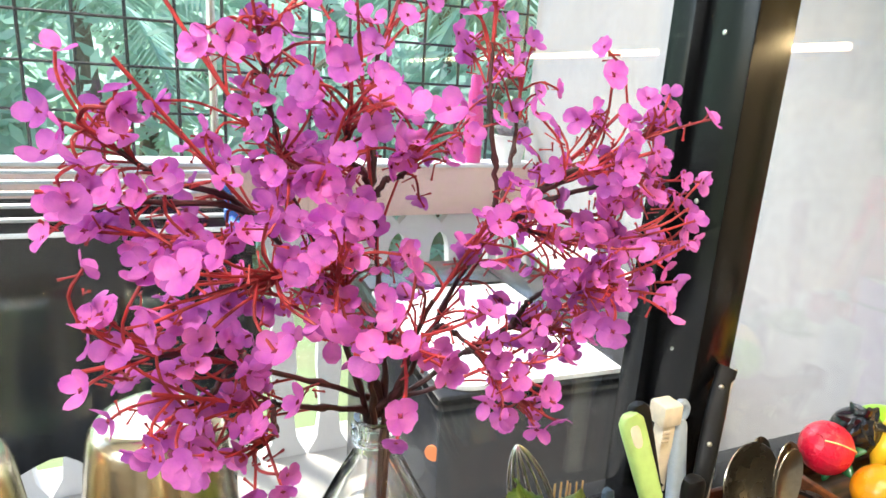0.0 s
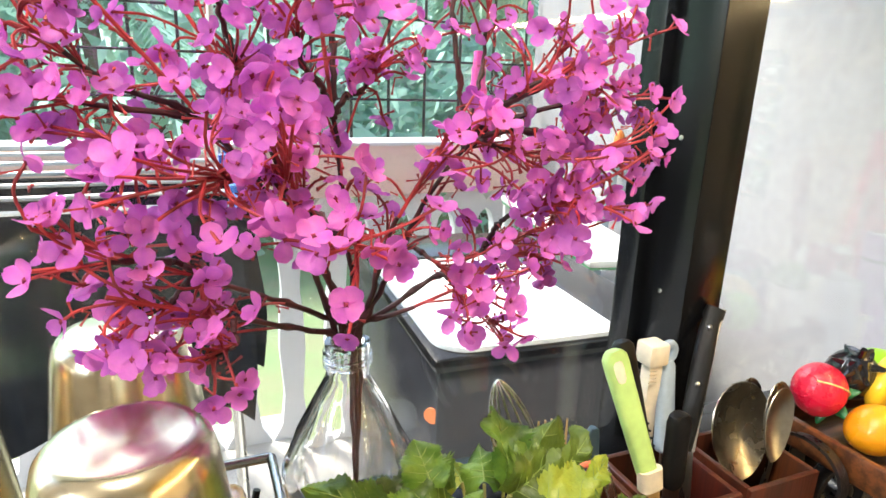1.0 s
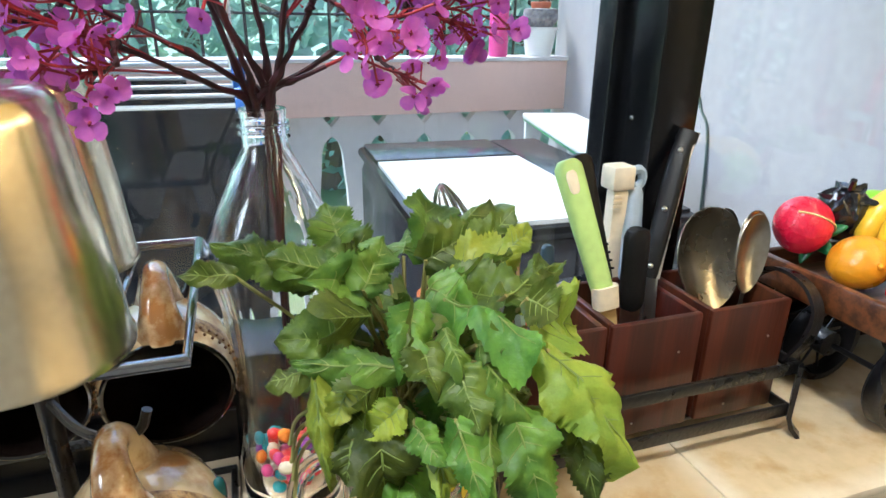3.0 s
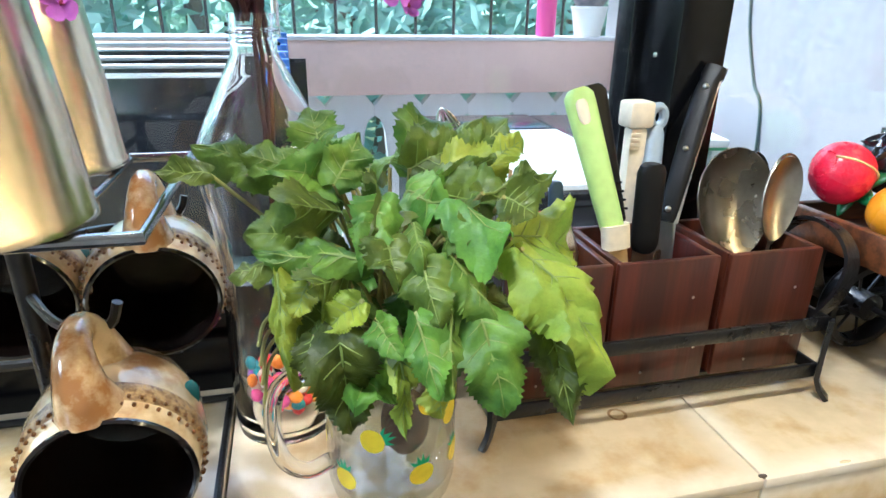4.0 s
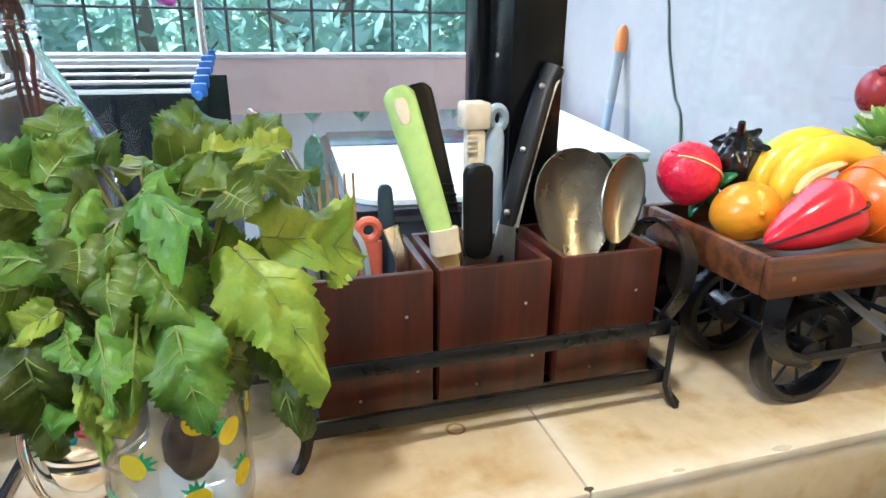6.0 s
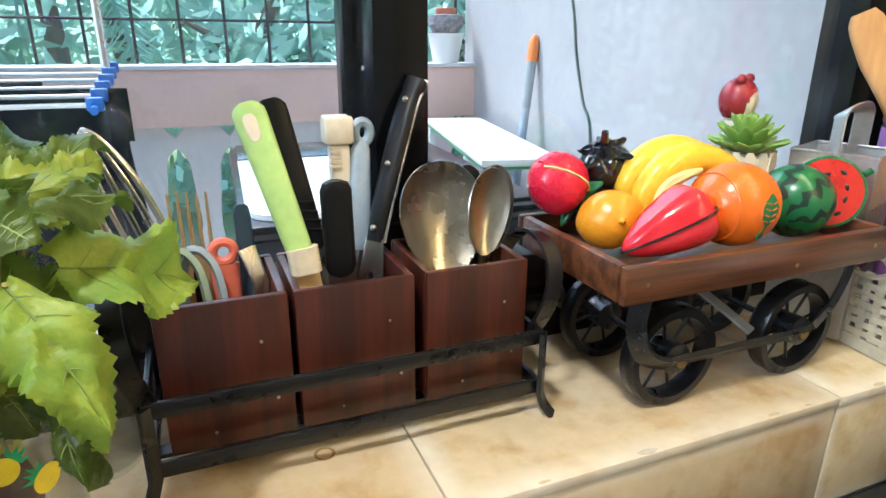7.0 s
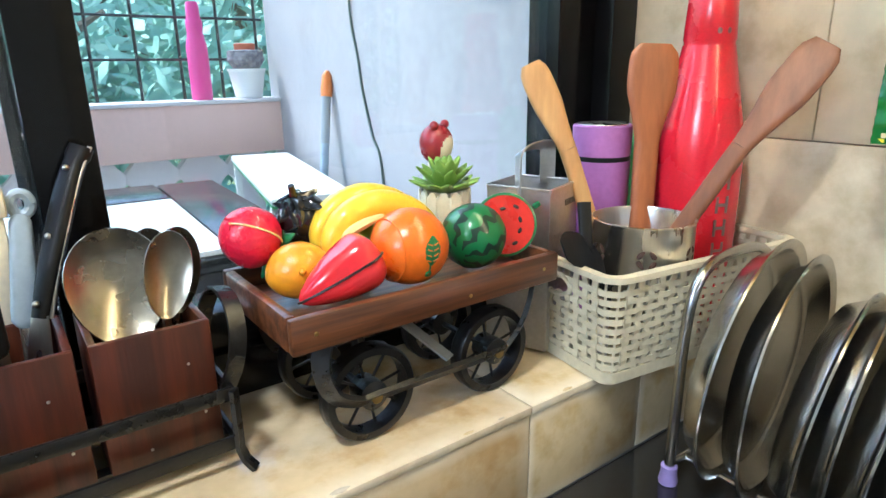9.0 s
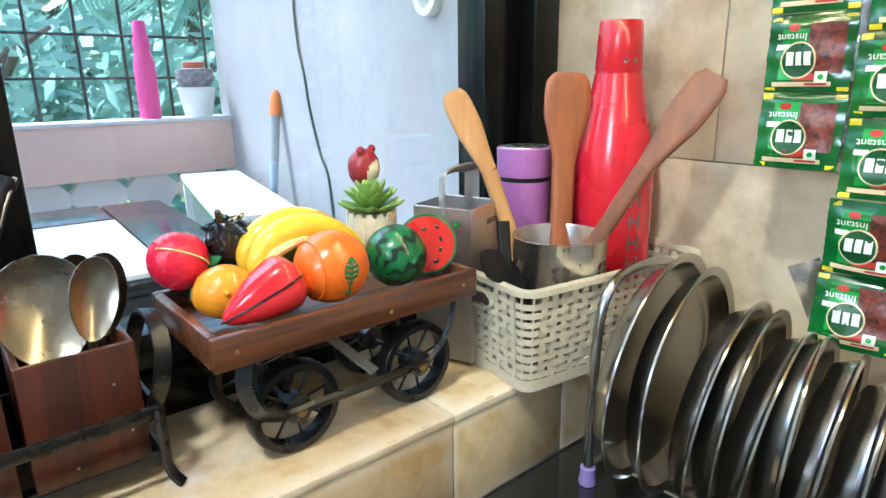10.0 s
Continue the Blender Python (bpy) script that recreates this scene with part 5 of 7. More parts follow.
paddle("wooden_spoon", (0.566, 0.045, 0.012), (0.514, 0.1, 0.228), (0.486, 0.135, 0.321), 0.0085, 0.017, 0.011, (-0.55, -0.75, 0.1), WOODPALE, "pale wooden spoon leaning out of the cup")
paddle("wooden_turner", (0.577, 0.04, 0.012), (0.612, 0.066, 0.23), (0.623, 0.072, 0.341), 0.0125, 0.029, 0.01, (-0.6, -0.8, 0), WOODMID, "reddish wooden turner with a broad rounded head")
paddle("wooden_turner", (0.54, 0.052, 0.014), (0.618, -0.045, 0.235), (0.664, -0.095, 0.336), 0.009, 0.022, 0.009, (-0.75, -0.35, 0.5), WOODROSE, "slanted rose-brown wooden turner leaning to the wall")

# red bottle
REDSTEEL = surf("red_enamel", (0.62, 0.012, 0.03), 0.28, scale=6, mix=0.12, fine=300, bump=0.02, clear=0.4)
bottle = thing("steel_bottle", "glossy red steel water bottle with a red cap", "bottle", (0.6865, 0.044, 0.0048))
part("body", lathe(bmesh.new(), [(0, 0), (0.05, 0), (0.052, 0.004), (0.052, 0.2), (0.0505, 0.228), (0.044, 0.262), (0.036, 0.298), (0.031, 0.325), (0.0295, 0.334), (0, 0.334)], 40), REDSTEEL, bottle)
part("cap", lathe(bmesh.new(), [(0, 0.334), (0.0285, 0.334), (0.0285, 0.338), (0.0295, 0.34), (0.0268, 0.393), (0.025, 0.397), (0, 0.394)], 40), REDSTEEL, bottle)
MARKGREY = surf("grey_print", (0.22, 0.12, 0.12), 0.5, scale=30)
for a_ in (-2.25, -1.85):
    part("print_mark", ball(bmesh.new(), 0.0035, pose(0.0291 * math.cos(a_), 0.0291 * math.sin(a_), 0.349, 0, 0, math.degrees(a_) + 90), 8, 6, lambda v: Vector((v.x * 0.8, v.y * 0.1, v.z))), MARKGREY, bottle)
for i in range(5):
    bm = bmesh.new()
    a_ = -1.95
    for q in (-1, 1):
        box(bm, q * 0.0065 - 0.0015, q * 0.0065 + 0.0015, -0.0006, 0.0006, 0.06 + 0.028 * i, 0.06 + 0.028 * i + 0.02)
    box(bm, -0.0065, 0.0065, -0.0006, 0.0006, 0.068 + 0.028 * i, 0.0715 + 0.028 * i)
    bmesh.ops.transform(bm, matrix=pose(0.0522 * math.cos(a_), 0.0522 * math.sin(a_), 0, 0, 0, math.degrees(a_) + 90), verts=bm.verts[:])
    part("print_bar", bm, MARKGREY, bottle, smooth=False)

# purple tumbler, green bottle, steel box grater, black spatula
PURPLE = surf("purple_paint", (0.36, 0.14, 0.4), 0.35, scale=10, mix=0.12, bump=0.03)
flask = thing("flask", "purple steel flask with a black ring", "flask", (0.606, 0.127, 0.0048))
part("body", lathe(bmesh.new(), [(0, 0), (0.033, 0), (0.035, 0.004), (0.036, 0.2), (0, 0.2)], 32), PURPLE, flask)
part("ring", lathe(bmesh.new(), [(0, 0.2), (0.0352, 0.2), (0.0352, 0.206), (0, 0.206)], 32), BLACKPLA, flask, "black rubber ring")
part("lid", lathe(bmesh.new(), [(0, 0.206), (0.036, 0.206), (0.0365, 0.242), (0.034, 0.244), (0.03, 0.242), (0, 0.241)], 32), PURPLE, flask)
part("lid_disc", lathe(bmesh.new(), [(0, 0.2445), (0.031, 0.2445), (0.032, 0.242), (0, 0.242)], 32), STEEL, flask)
GREENB = surf("green_plastic", (0.1, 0.45, 0.12), 0.35, scale=10, bump=0.03)
gb = thing("green_bottle", "green plastic bottle with a grey nozzle", "bottle", (0.69, 0.122, 0.0048))
part("body", lathe(bmesh.new(), [(0, 0), (0.028, 0), (0.029, 0.2), (0.022, 0.235), (0.011, 0.252), (0, 0.252)], 28), GREENB, gb)
part("nozzle", lathe(bmesh.new(), [(0, 0.252), (0.0095, 0.252), (0.0085, 0.285), (0, 0.286)], 20), STEEL, gb)
GRATER = surf("grater_steel", (0.72, 0.71, 0.7), 0.4, 1.0, scale=14, mix=0.35, fine=200, bump=0.06)
grater = thing("box_grater", "square stainless steel box grater with a strap handle", "grater", (0.479, 0.118, 0.0048), 20)
W_ = 0.038
for sx, sy, sw, sd in ((0, -W_, 2 * W_, 0.0012), (0, W_, 2 * W_, 0.0012), (-W_, 0, 0.0012, 2 * W_), (W_, 0, 0.0012, 2 * W_)):
    block("side_panel", (sx - sw / 2, sx + sw / 2, sy - sd / 2, sy + sd / 2, 0, 0.186), GRATER, grater)
part("rim", tube(bmesh.new(), [(-W_, -W_, 0.186), (W_, -W_, 0.186), (W_, W_, 0.186), (-W_, W_, 0.186), (-W_, -W_, 0.186)], 0.002, 6), GRATER, grater)
part("handle", tube(bmesh.new(), smooth_path([(-W_, 0, 0.18), (-W_, 0, 0.21), (-0.034, 0, 0.2245), (0, 0, 0.228), (0.034, 0, 0.2245), (W_, 0, 0.21), (W_, 0, 0.18)], 4), 0.003, 4, section=(0.009, 0.0009)), GRATER, grater, "bright steel strap handle")
for i in range(5):
    block("print_bar", (0.002 + 0.0065 * i, 0.0065 + 0.0065 * i, -W_ - 0.0012, -W_ - 0.0004, 0.163, 0.17), surf("etched_bar", (0.25, 0.25, 0.25), 0.5, 1.0) if i == 0 else bpy.data.materials["etched_bar"], grater)
for i in range(4):
    for j in range(6):
        part("tooth", ball(bmesh.new(), 0.0026, pose(-0.022 + 0.014 * i, -W_ - 0.0004, 0.03 + 0.021 * j, 0, 0, 0), 8, 6, lambda v: Vector((v.x, v.y * 0.5, v.z * 0.6))), GRATER, grater)
turner = thing("black_spatula", "black nylon slotted spatula lying in the basket", "spatula")
part("head", slab(bmesh.new(), smooth_path([(0.44, 0.032, 0.138), (0.461, 0.03, 0.134), (0.484, 0.024, 0.112), (0.498, 0.02, 0.085)], 4), [0.012, 0.018, 0.02, 0.021, 0.022, 0.022, 0.022, 0.021, 0.02, 0.018, 0.016, 0.013, 0.01], 0.003, (0.1, -0.8, 0.6)), BLACKPLA, turner)
part("shaft", slab(bmesh.new(), [(0.474, 0.028, 0.105), (0.488, 0.05, 0.178)], [0.0065, 0.0075], 0.008, (-0.5, -0.8, 0.2)), BLACKPLA, turner)
part("shaft", tube(bmesh.new(), [(0.498, 0.02, 0.09), (0.512, 0.012, 0.0075)], 0.004, 8), BLACKPLA, turner)

# ---- glass bottle with artificial blossom branches ----
CLEAR = clear_glass("bottle_glass")
THIN = pane_glass("mug_glass", 0.05, 0.75, 2.6, (0.93, 0.95, 0.94))
vase = thing("glass_bottle", "clear faceted glass bottle with a screw neck", "bottle", (-0.325, 0.14, 0.0005))


def facet(a, z):
    return 1 + 0.035 * math.cos(8 * a) if 0.03 < z < 0.235 else 1


OUTER = [(0, 0), (0.03, 0), (0.0365, 0.004), (0.0375, 0.012), (0.0365, 0.06), (0.0355, 0.13), (0.0375, 0.165), (0.0425, 0.19), (0.0448, 0.205), (0.0435, 0.216), (0.035, 0.236), (0.022, 0.262), (0.0148, 0.276), (0.0142, 0.281), (0.0146, 0.284), (0.0142, 0.287), (0.0146, 0.291), (0.0142, 0.294), (0.0148, 0.2975), (0.0148, 0.3005)]
INNER = [(0.0112, 0.3005), (0.0112, 0.276), (0.019, 0.261), (0.032, 0.235), (0.0403, 0.2145), (0.0418, 0.205), (0.0395, 0.19), (0.0345, 0.165), (0.0325, 0.13), (0.0335, 0.06), (0.0345, 0.014), (0.03, 0.008), (0, 0.008)]
g = part("glass", lathe(bmesh.new(), OUTER + INNER, 48, squash=facet), CLEAR, vase)
g.visible_shadow = False
helix = [(0.0152 * math.cos(q), 0.0152 * math.sin(q), 0.2825 + 0.0045 * q / 6.283) for q in [0.35 * i for i in range(46)]]
th = part("screw_thread", tube(bmesh.new(), helix, 0.0013, 8), CLEAR, vase)
th.visible_shadow = False
PEB = [surf("pebble_" + n, c, 0.3, scale=60, mix=0.2, bump=0.05) for n, c in (("red", (0.75, 0.03, 0.03)), ("orange", (0.85, 0.25, 0.02)), ("pink", (0.7, 0.06, 0.25)), ("cream", (0.75, 0.66, 0.5)), ("violet", (0.25, 0.05, 0.35)), ("teal", (0.02, 0.28, 0.32)))]
rp = random.Random(11)
pebbles = thing("pebbles", "mixed bright coloured pebbles inside the glass bottle", "pebbles", (-0.325, 0.14, 0.009), kind="stuff")
for k in range(70):
    a, r = rp.random() * 6.28, 0.0255 * math.sqrt(rp.random())
    part("pebble", ball(bmesh.new(), 0.0062, pose(r * math.cos(a), r * math.sin(a), 0.006 + 0.0095 * (k // 16), rp.random() * 90, rp.random() * 90, 0), 10, 7, lambda v: Vector((v.x, v.y * 0.85, v.z * 0.7))), rp.choice(PEB), pebbles)

PETAL = surf("petal_magenta", (0.8, 0.23, 0.68), 0.55, second=(0.54, 0.1, 0.58), scale=60, mix=0.45, fine=500, bump=0.15, trans=0.5, random_tint=0.26)
TWIG = surf("red_twig", (0.58, 0.05, 0.055), 0.5, second=(0.15, 0.015, 0.02), scale=50, mix=0.4, bump=0.2, trans=0.15)
STEM = surf("maroon_stem", (0.075, 0.01, 0.014), 0.6, second=(0.02, 0.008, 0.008), scale=60, mix=0.5, bump=0.4)
HEART = surf("blossom_heart", (0.25, 0.01, 0.05), 0.6, scale=100)


def blossom_mesh(seed, n):
    r = random.Random(seed)
    bm = bmesh.new()
    for k in range(n):
        a = 2 * math.pi * k / n + r.uniform(-0.22, 0.22)
        lift = r.uniform(0.0, 0.7)
        ln, wd = r.uniform(0.0112, 0.0138), r.uniform(0.0052, 0.0062)
        d, s = Vector((math.cos(a), math.sin(a), 0)), Vector((-math.sin(a), math.cos(a), 0))
        rows = []
        for i in range(6):
            u = i / 5
            w = wd * (0.14 + 0.95 * math.sin(math.pi * (0.03 + 0.72 * u)) ** 1.1) * (0.66 if i == 5 else 1)
            row = []
            for j in range(5):
                v = (j - 2) / 2
                notch = -0.0012 * (1 - abs(v)) if i == 5 else 0
                p = d * (ln * u * (1 - 0.1 * v * v) + notch) + s * (v * w) + Vector((0, 0, ln * (lift * u * u * 0.9 + 0.28 * v * v * (0.45 - lift)) + r.uniform(-0.0005, 0.0005)))
                row.append(bm.verts.new(p))
            rows.append(row)
        for p_, q_ in zip(rows, rows[1:]):
            for j in range(4):
                bm.faces.new((p_[j], p_[j + 1], q_[j + 1], q_[j]))
    return bm


flowers = thing("blossom_branches", "artificial magenta blossom branches standing in the bottle", "flowers", (-0.325, 0.14, 0.0))
rf = random.Random(5)
variants = []
for k, n in enumerate((4, 4, 4, 3, 4)):
    o = part("blossom", blossom_mesh(20 + k, n), PETAL, flowers)
    variants.append(o)
heart_mesh = part("heart", ball(bmesh.new(), 0.0018, None, 8, 6, lambda v: Vector((v.x * (1 + 0.3 * math.cos(4 * math.atan2(v.y, v.x))), v.y * (1 + 0.3 * math.cos(4 * math.atan2(v.y, v.x))), v.z * 0.8))), HEART, variants[0])
for v_ in variants[1:]:
    share("heart", heart_mesh, v_, Matrix())
used = set()


def blossom_at(p, facing, size):
    k = rf.randrange(5)
    m = Matrix.Translation(p) @ Vector(facing).to_track_quat("Z", "Y").to_matrix().to_4x4() @ pose(0, 0, 0, 0, 0, rf.random() * 360) @ Matrix.Scale(size, 4)
    if k not in used:
        used.add(k)
        variants[k].matrix_basis = m
        return
    o = share("blossom", variants[k], flowers, m)
    share("heart", heart_mesh, o, Matrix())


TARGETS = [(-0.462, 0.14, 0.515, 9), (-0.475, 0.11, 0.487, 8), (-0.492, 0.1, 0.458, 8), (-0.478, 0.09, 0.398, 10), (-0.452, 0.085, 0.365, 11), (-0.408, 0.1, 0.35, 8),
           (-0.432, 0.1, 0.435, 10), (-0.378, 0.07, 0.452, 12), (-0.345, 0.13, 0.535, 8), (-0.25, 0.16, 0.565, 7), (-0.172, 0.12, 0.505, 10), (-0.135, 0.12, 0.458, 8),
           (-0.142, 0.12, 0.392, 11), (-0.205, 0.085, 0.40, 13), (-0.25, 0.11, 0.345, 6), (-0.198, 0.13, 0.352, 8), (-0.27, 0.09, 0.352, 9), (-0.40, 0.1, 0.535, 9),
           (-0.27, 0.1, 0.445, 11), (-0.385, 0.13, 0.47, 11), (-0.405, 0.075, 0.42, 10), (-0.34, 0.055, 0.39, 8), (-0.18, 0.1, 0.425, 10), (-0.312, 0.12, 0.48, 9),
           (-0.36, 0.085, 0.5, 10), (-0.44, 0.18, 0.55, 6), (-0.3, 0.19, 0.57, 6), (-0.21, 0.19, 0.53, 6), (-0.37, 0.06, 0.43, 8),
           (-0.447, 0.082, 0.352, 3), (-0.415, 0.08, 0.325, 3), (-0.482, 0.085, 0.38, 3), (-0.243, 0.09, 0.322, 4), (-0.165, 0.1, 0.42, 10), (-0.165, 0.1, 0.49, 8), (-0.225, 0.09, 0.425, 10), (-0.205, 0.095, 0.47, 9)]
ORIGIN = Vector((-0.325, 0.14, 0.0))
MAINS = (0, 3, 7, 8, 10, 12, 14, 18, 25, 4)
main_paths = []
order = list(MAINS) + [i for i in range(len(TARGETS)) if i not in MAINS]
for ti in order:
    tx, ty, tz, n = TARGETS[ti]
    n = round(n * 2.05)
    end = Vector((tx, ty, tz)) - ORIGIN
    out = Vector((end.x, end.y, 0))
    is_main = ti in MAINS
    if is_main:
        a = ti * 2.4
        inside = Vector((0.006 * math.cos(a), 0.006 * math.sin(a), 0))
        mid = out * 0.45 + Vector((rf.uniform(-0.008, 0.008), rf.uniform(-0.008, 0.008), max(0.318, 0.3 + 0.55 * (end.z - 0.3))))
        keys = [inside * 0.8 + Vector((0, 0, 0.06)), inside + Vector((0, 0, 0.2)), inside * 1.1 + Vector((0, 0, 0.297)), inside + out * 0.16 + Vector((0, 0, 0.3 + max(0.012, 0.24 * (end.z - 0.3)))), mid, end]
        path = smooth_path(keys, 7)
        skip = 0 if ti in (0, 10, 18) else 14
        main_paths.append(path)
    else:
        skip = 0
        best = min(((p - end).length + 0.35 * abs(i - 22) * 0.006, k, i) for k, q in enumerate(main_paths) for i, p in enumerate(q) if 16 <= i <= 29 and p.z < end.z + 0.02)
        start = main_paths[best[1]][best[2]]
        mid = start.lerp(end, 0.5) + Vector((rf.uniform(-0.012, 0.012), rf.uniform(-0.01, 0.01), rf.uniform(-0.004, 0.014)))
        path = smooth_path([start, start.lerp(mid, 0.4) + Vector((0, 0, 0.006)), mid, end], 9)
    nn = len(path)
    rad = [(0.0029 if is_main else 0.0021) - (0.0018 if is_main else 0.001) * (i / nn) + (0.0009 if i % 7 == 3 else 0) if i > 13 or not is_main else 0.0015 for i in range(nn)]
    bm = tube(bmesh.new(), [p + Vector((rf.gauss(0, 0.0005), rf.gauss(0, 0.0005), 0)) for p in path[skip:int(nn * 0.86)]], rad[skip:int(nn * 0.86)], 7)
    part("stem", bm, STEM, flowers)
    tw = bmesh.new()
    tube(tw, path[int(nn * 0.86) - 1:], [0.0012] * len(path[int(nn * 0.86) - 1:]), 6)
    axis = (path[-1] - path[-8]).normalized()
    for k in range(n):
        b = path[int(nn * rf.uniform(0.66, 0.99))]
        spread = Vector((rf.gauss(0, 1), rf.gauss(0, 0.8), rf.gauss(0, 0.9)))
        tip = b + axis * rf.uniform(0.004, 0.03) + spread * 0.0175
        if tip.y > 0.095:
            tip.y = 0.095 - 0.02 * rf.random()
        if (math.hypot(tip.x, tip.y) < 0.075 and tip.z < 0.375) or tip.x < -0.172 or tip.z < 0.304:
            continue
        bend = (b + tip) / 2 + axis * 0.006
        tube(tw, smooth_path([b, bend, tip], 3), 0.0008, 5)
        face = (tip - b).normalized() * 0.7 + Vector((-0.05, -0.5, 0.2)) + Vector((rf.gauss(0, 0.6), rf.gauss(0, 0.6), rf.gauss(0, 0.6)))
        blossom_at(tip, face, rf.uniform(0.56, 0.83))
        for q in range(3):
            c = b.lerp(tip, rf.uniform(0.3, 0.95))
            e = c + Vector((rf.gauss(0, 1), rf.gauss(0, 1), rf.gauss(0, 1))).normalized() * rf.uniform(0.004, 0.011)
            tube(tw, [c, c.lerp(e, 0.7), e], [0.0005, 0.0005, 0.0009], 4)
    part("twig_spray", tw, TWIG, flowers, "thin red twig with small buds")

# ---- glass mug with a bunch of leaves ----
mug = thing("glass_mug", "clear glass mug printed with yellow pineapples", "mug", (-0.2555, 0.058, 0.0005))
gm = part("glass", lathe(bmesh.new(), [(0, 0), (0.036, 0), (0.0405, 0.003), (0.0425, 0.012), (0.0428, 0.112), (0.0418, 0.114), (0.0405, 0.112), (0.0402, 0.014), (0.037, 0.009), (0, 0.008)], 48), THIN, mug)
gm.visible_shadow = False
hd = part("handle", tube(bmesh.new(), smooth_path([(-0.041, -0.004, 0.092), (-0.056, -0.006, 0.096), (-0.071, -0.008, 0.086), (-0.075, -0.009, 0.06), (-0.07, -0.008, 0.034), (-0.056, -0.006, 0.022), (-0.041, -0.004, 0.026)], 6), 0.0055, 12), CLEAR, mug)
hd.visible_shadow = False
PINEY = surf("pineapple_yellow", (0.9, 0.72, 0.03), 0.4, scale=90, mix=0.25, bump=0.05)
PINEG = surf("pineapple_green", (0.04, 0.42, 0.18), 0.4, scale=60, bump=0.05)


def on_mug(bm, pts, a0, z0, tilt):
    """A thin printed patch that follows the mug's side."""
    vs = []
    for x, z in pts:
        c, s = math.cos(tilt), math.sin(tilt)
        x, z = x * c - z * s, x * s + z * c
        a = a0 + x / 0.043
        vs.append(bm.verts.new((0.04315 * math.cos(a), 0.04315 * math.sin(a), z0 + z)))
    bm.faces.new(vs)


for k, (deg, z, tilt) in enumerate(((-114, 0.064, -1.2), (-73, 0.036, 0.05), (-141, 0.029, 0.1), (-66, 0.086, -0.9), (-40, 0.07, 0.8), (-141, 0.078, -0.6), (-30, 0.036, 0.2), (-5, 0.075, 0.5), (30, 0.045, 0), (60, 0.08, 0.3), (95, 0.05, 0), (140, 0.075, 0.4), (165, 0.04, 0.1))):
    a0 = radians(deg)

    bm = bmesh.new()
    on_mug(bm, [(0.0085 * math.cos(q), 0.0075 * math.sin(q)) for q in [2 * math.pi * i / 22 for i in range(22)]], a0, z, tilt)
    part("pineapple_print", bm, PINEY, mug, "yellow pineapple print")
    bm = bmesh.new()
    for w0, w1, h in ((-0.005, -0.0005, (-0.0075, 0.0115)), (-0.003, 0.0015, (-0.0025, 0.0145)), (-0.001, 0.003, (0.0015, 0.0155)), (0.0005, 0.005, (0.0065, 0.012))):
        on_mug(bm, [(w0, 0.0072), (w1, 0.0072), h], a0, z, tilt)
    part("print_leaves", bm, PINEG, mug, "green printed leaf crown")
ROOT = surf("brown_root", (0.13, 0.07, 0.045), 0.8, second=(0.06, 0.03, 0.02), scale=60, mix=0.5, bump=0.6)
bunch = thing("leaf_bunch", "bunch of green lobed leaves standing in the glass mug", "leaves", (-0.2555, 0.058, 0.0))
part("root", ball(bmesh.new(), 0.016, pose(0.008, -0.008, 0.052), 16, 12, lambda v: Vector((v.x * 1.0, v.y * 0.8, v.z * 1.5)) * (1 + 0.12 * noise.noise(v * 3))), ROOT, bunch, "brown knobbly root")
LEAF = surf("bunch_leaf", (0.2, 0.31, 0.04), 0.42, second=(0.055, 0.125, 0.022), scale=34, mix=0.5, fine=420, bump=0.5, trans=0.34, random_tint=0.5, hues=(0.468, 0.528), bump_scale=260)
# lighter, yellower green for some leaves of the bunch
LEAFYELLOW = surf("yellow_green_leaf", (0.44, 0.5, 0.06), 0.42, second=(0.22, 0.34, 0.04), scale=34, mix=0.45, fine=420, bump=0.5, trans=0.38, random_tint=0.15, bump_scale=260)
PETIOLE = surf("leaf_stalk", (0.36, 0.38, 0.12), 0.5, second=(0.35, 0.22, 0.08), scale=30, mix=0.4, trans=0.2)
VEIN = surf("leaf_vein", (0.3, 0.4, 0.1), 0.5, scale=40, trans=0.3)
rl = random.Random(21)


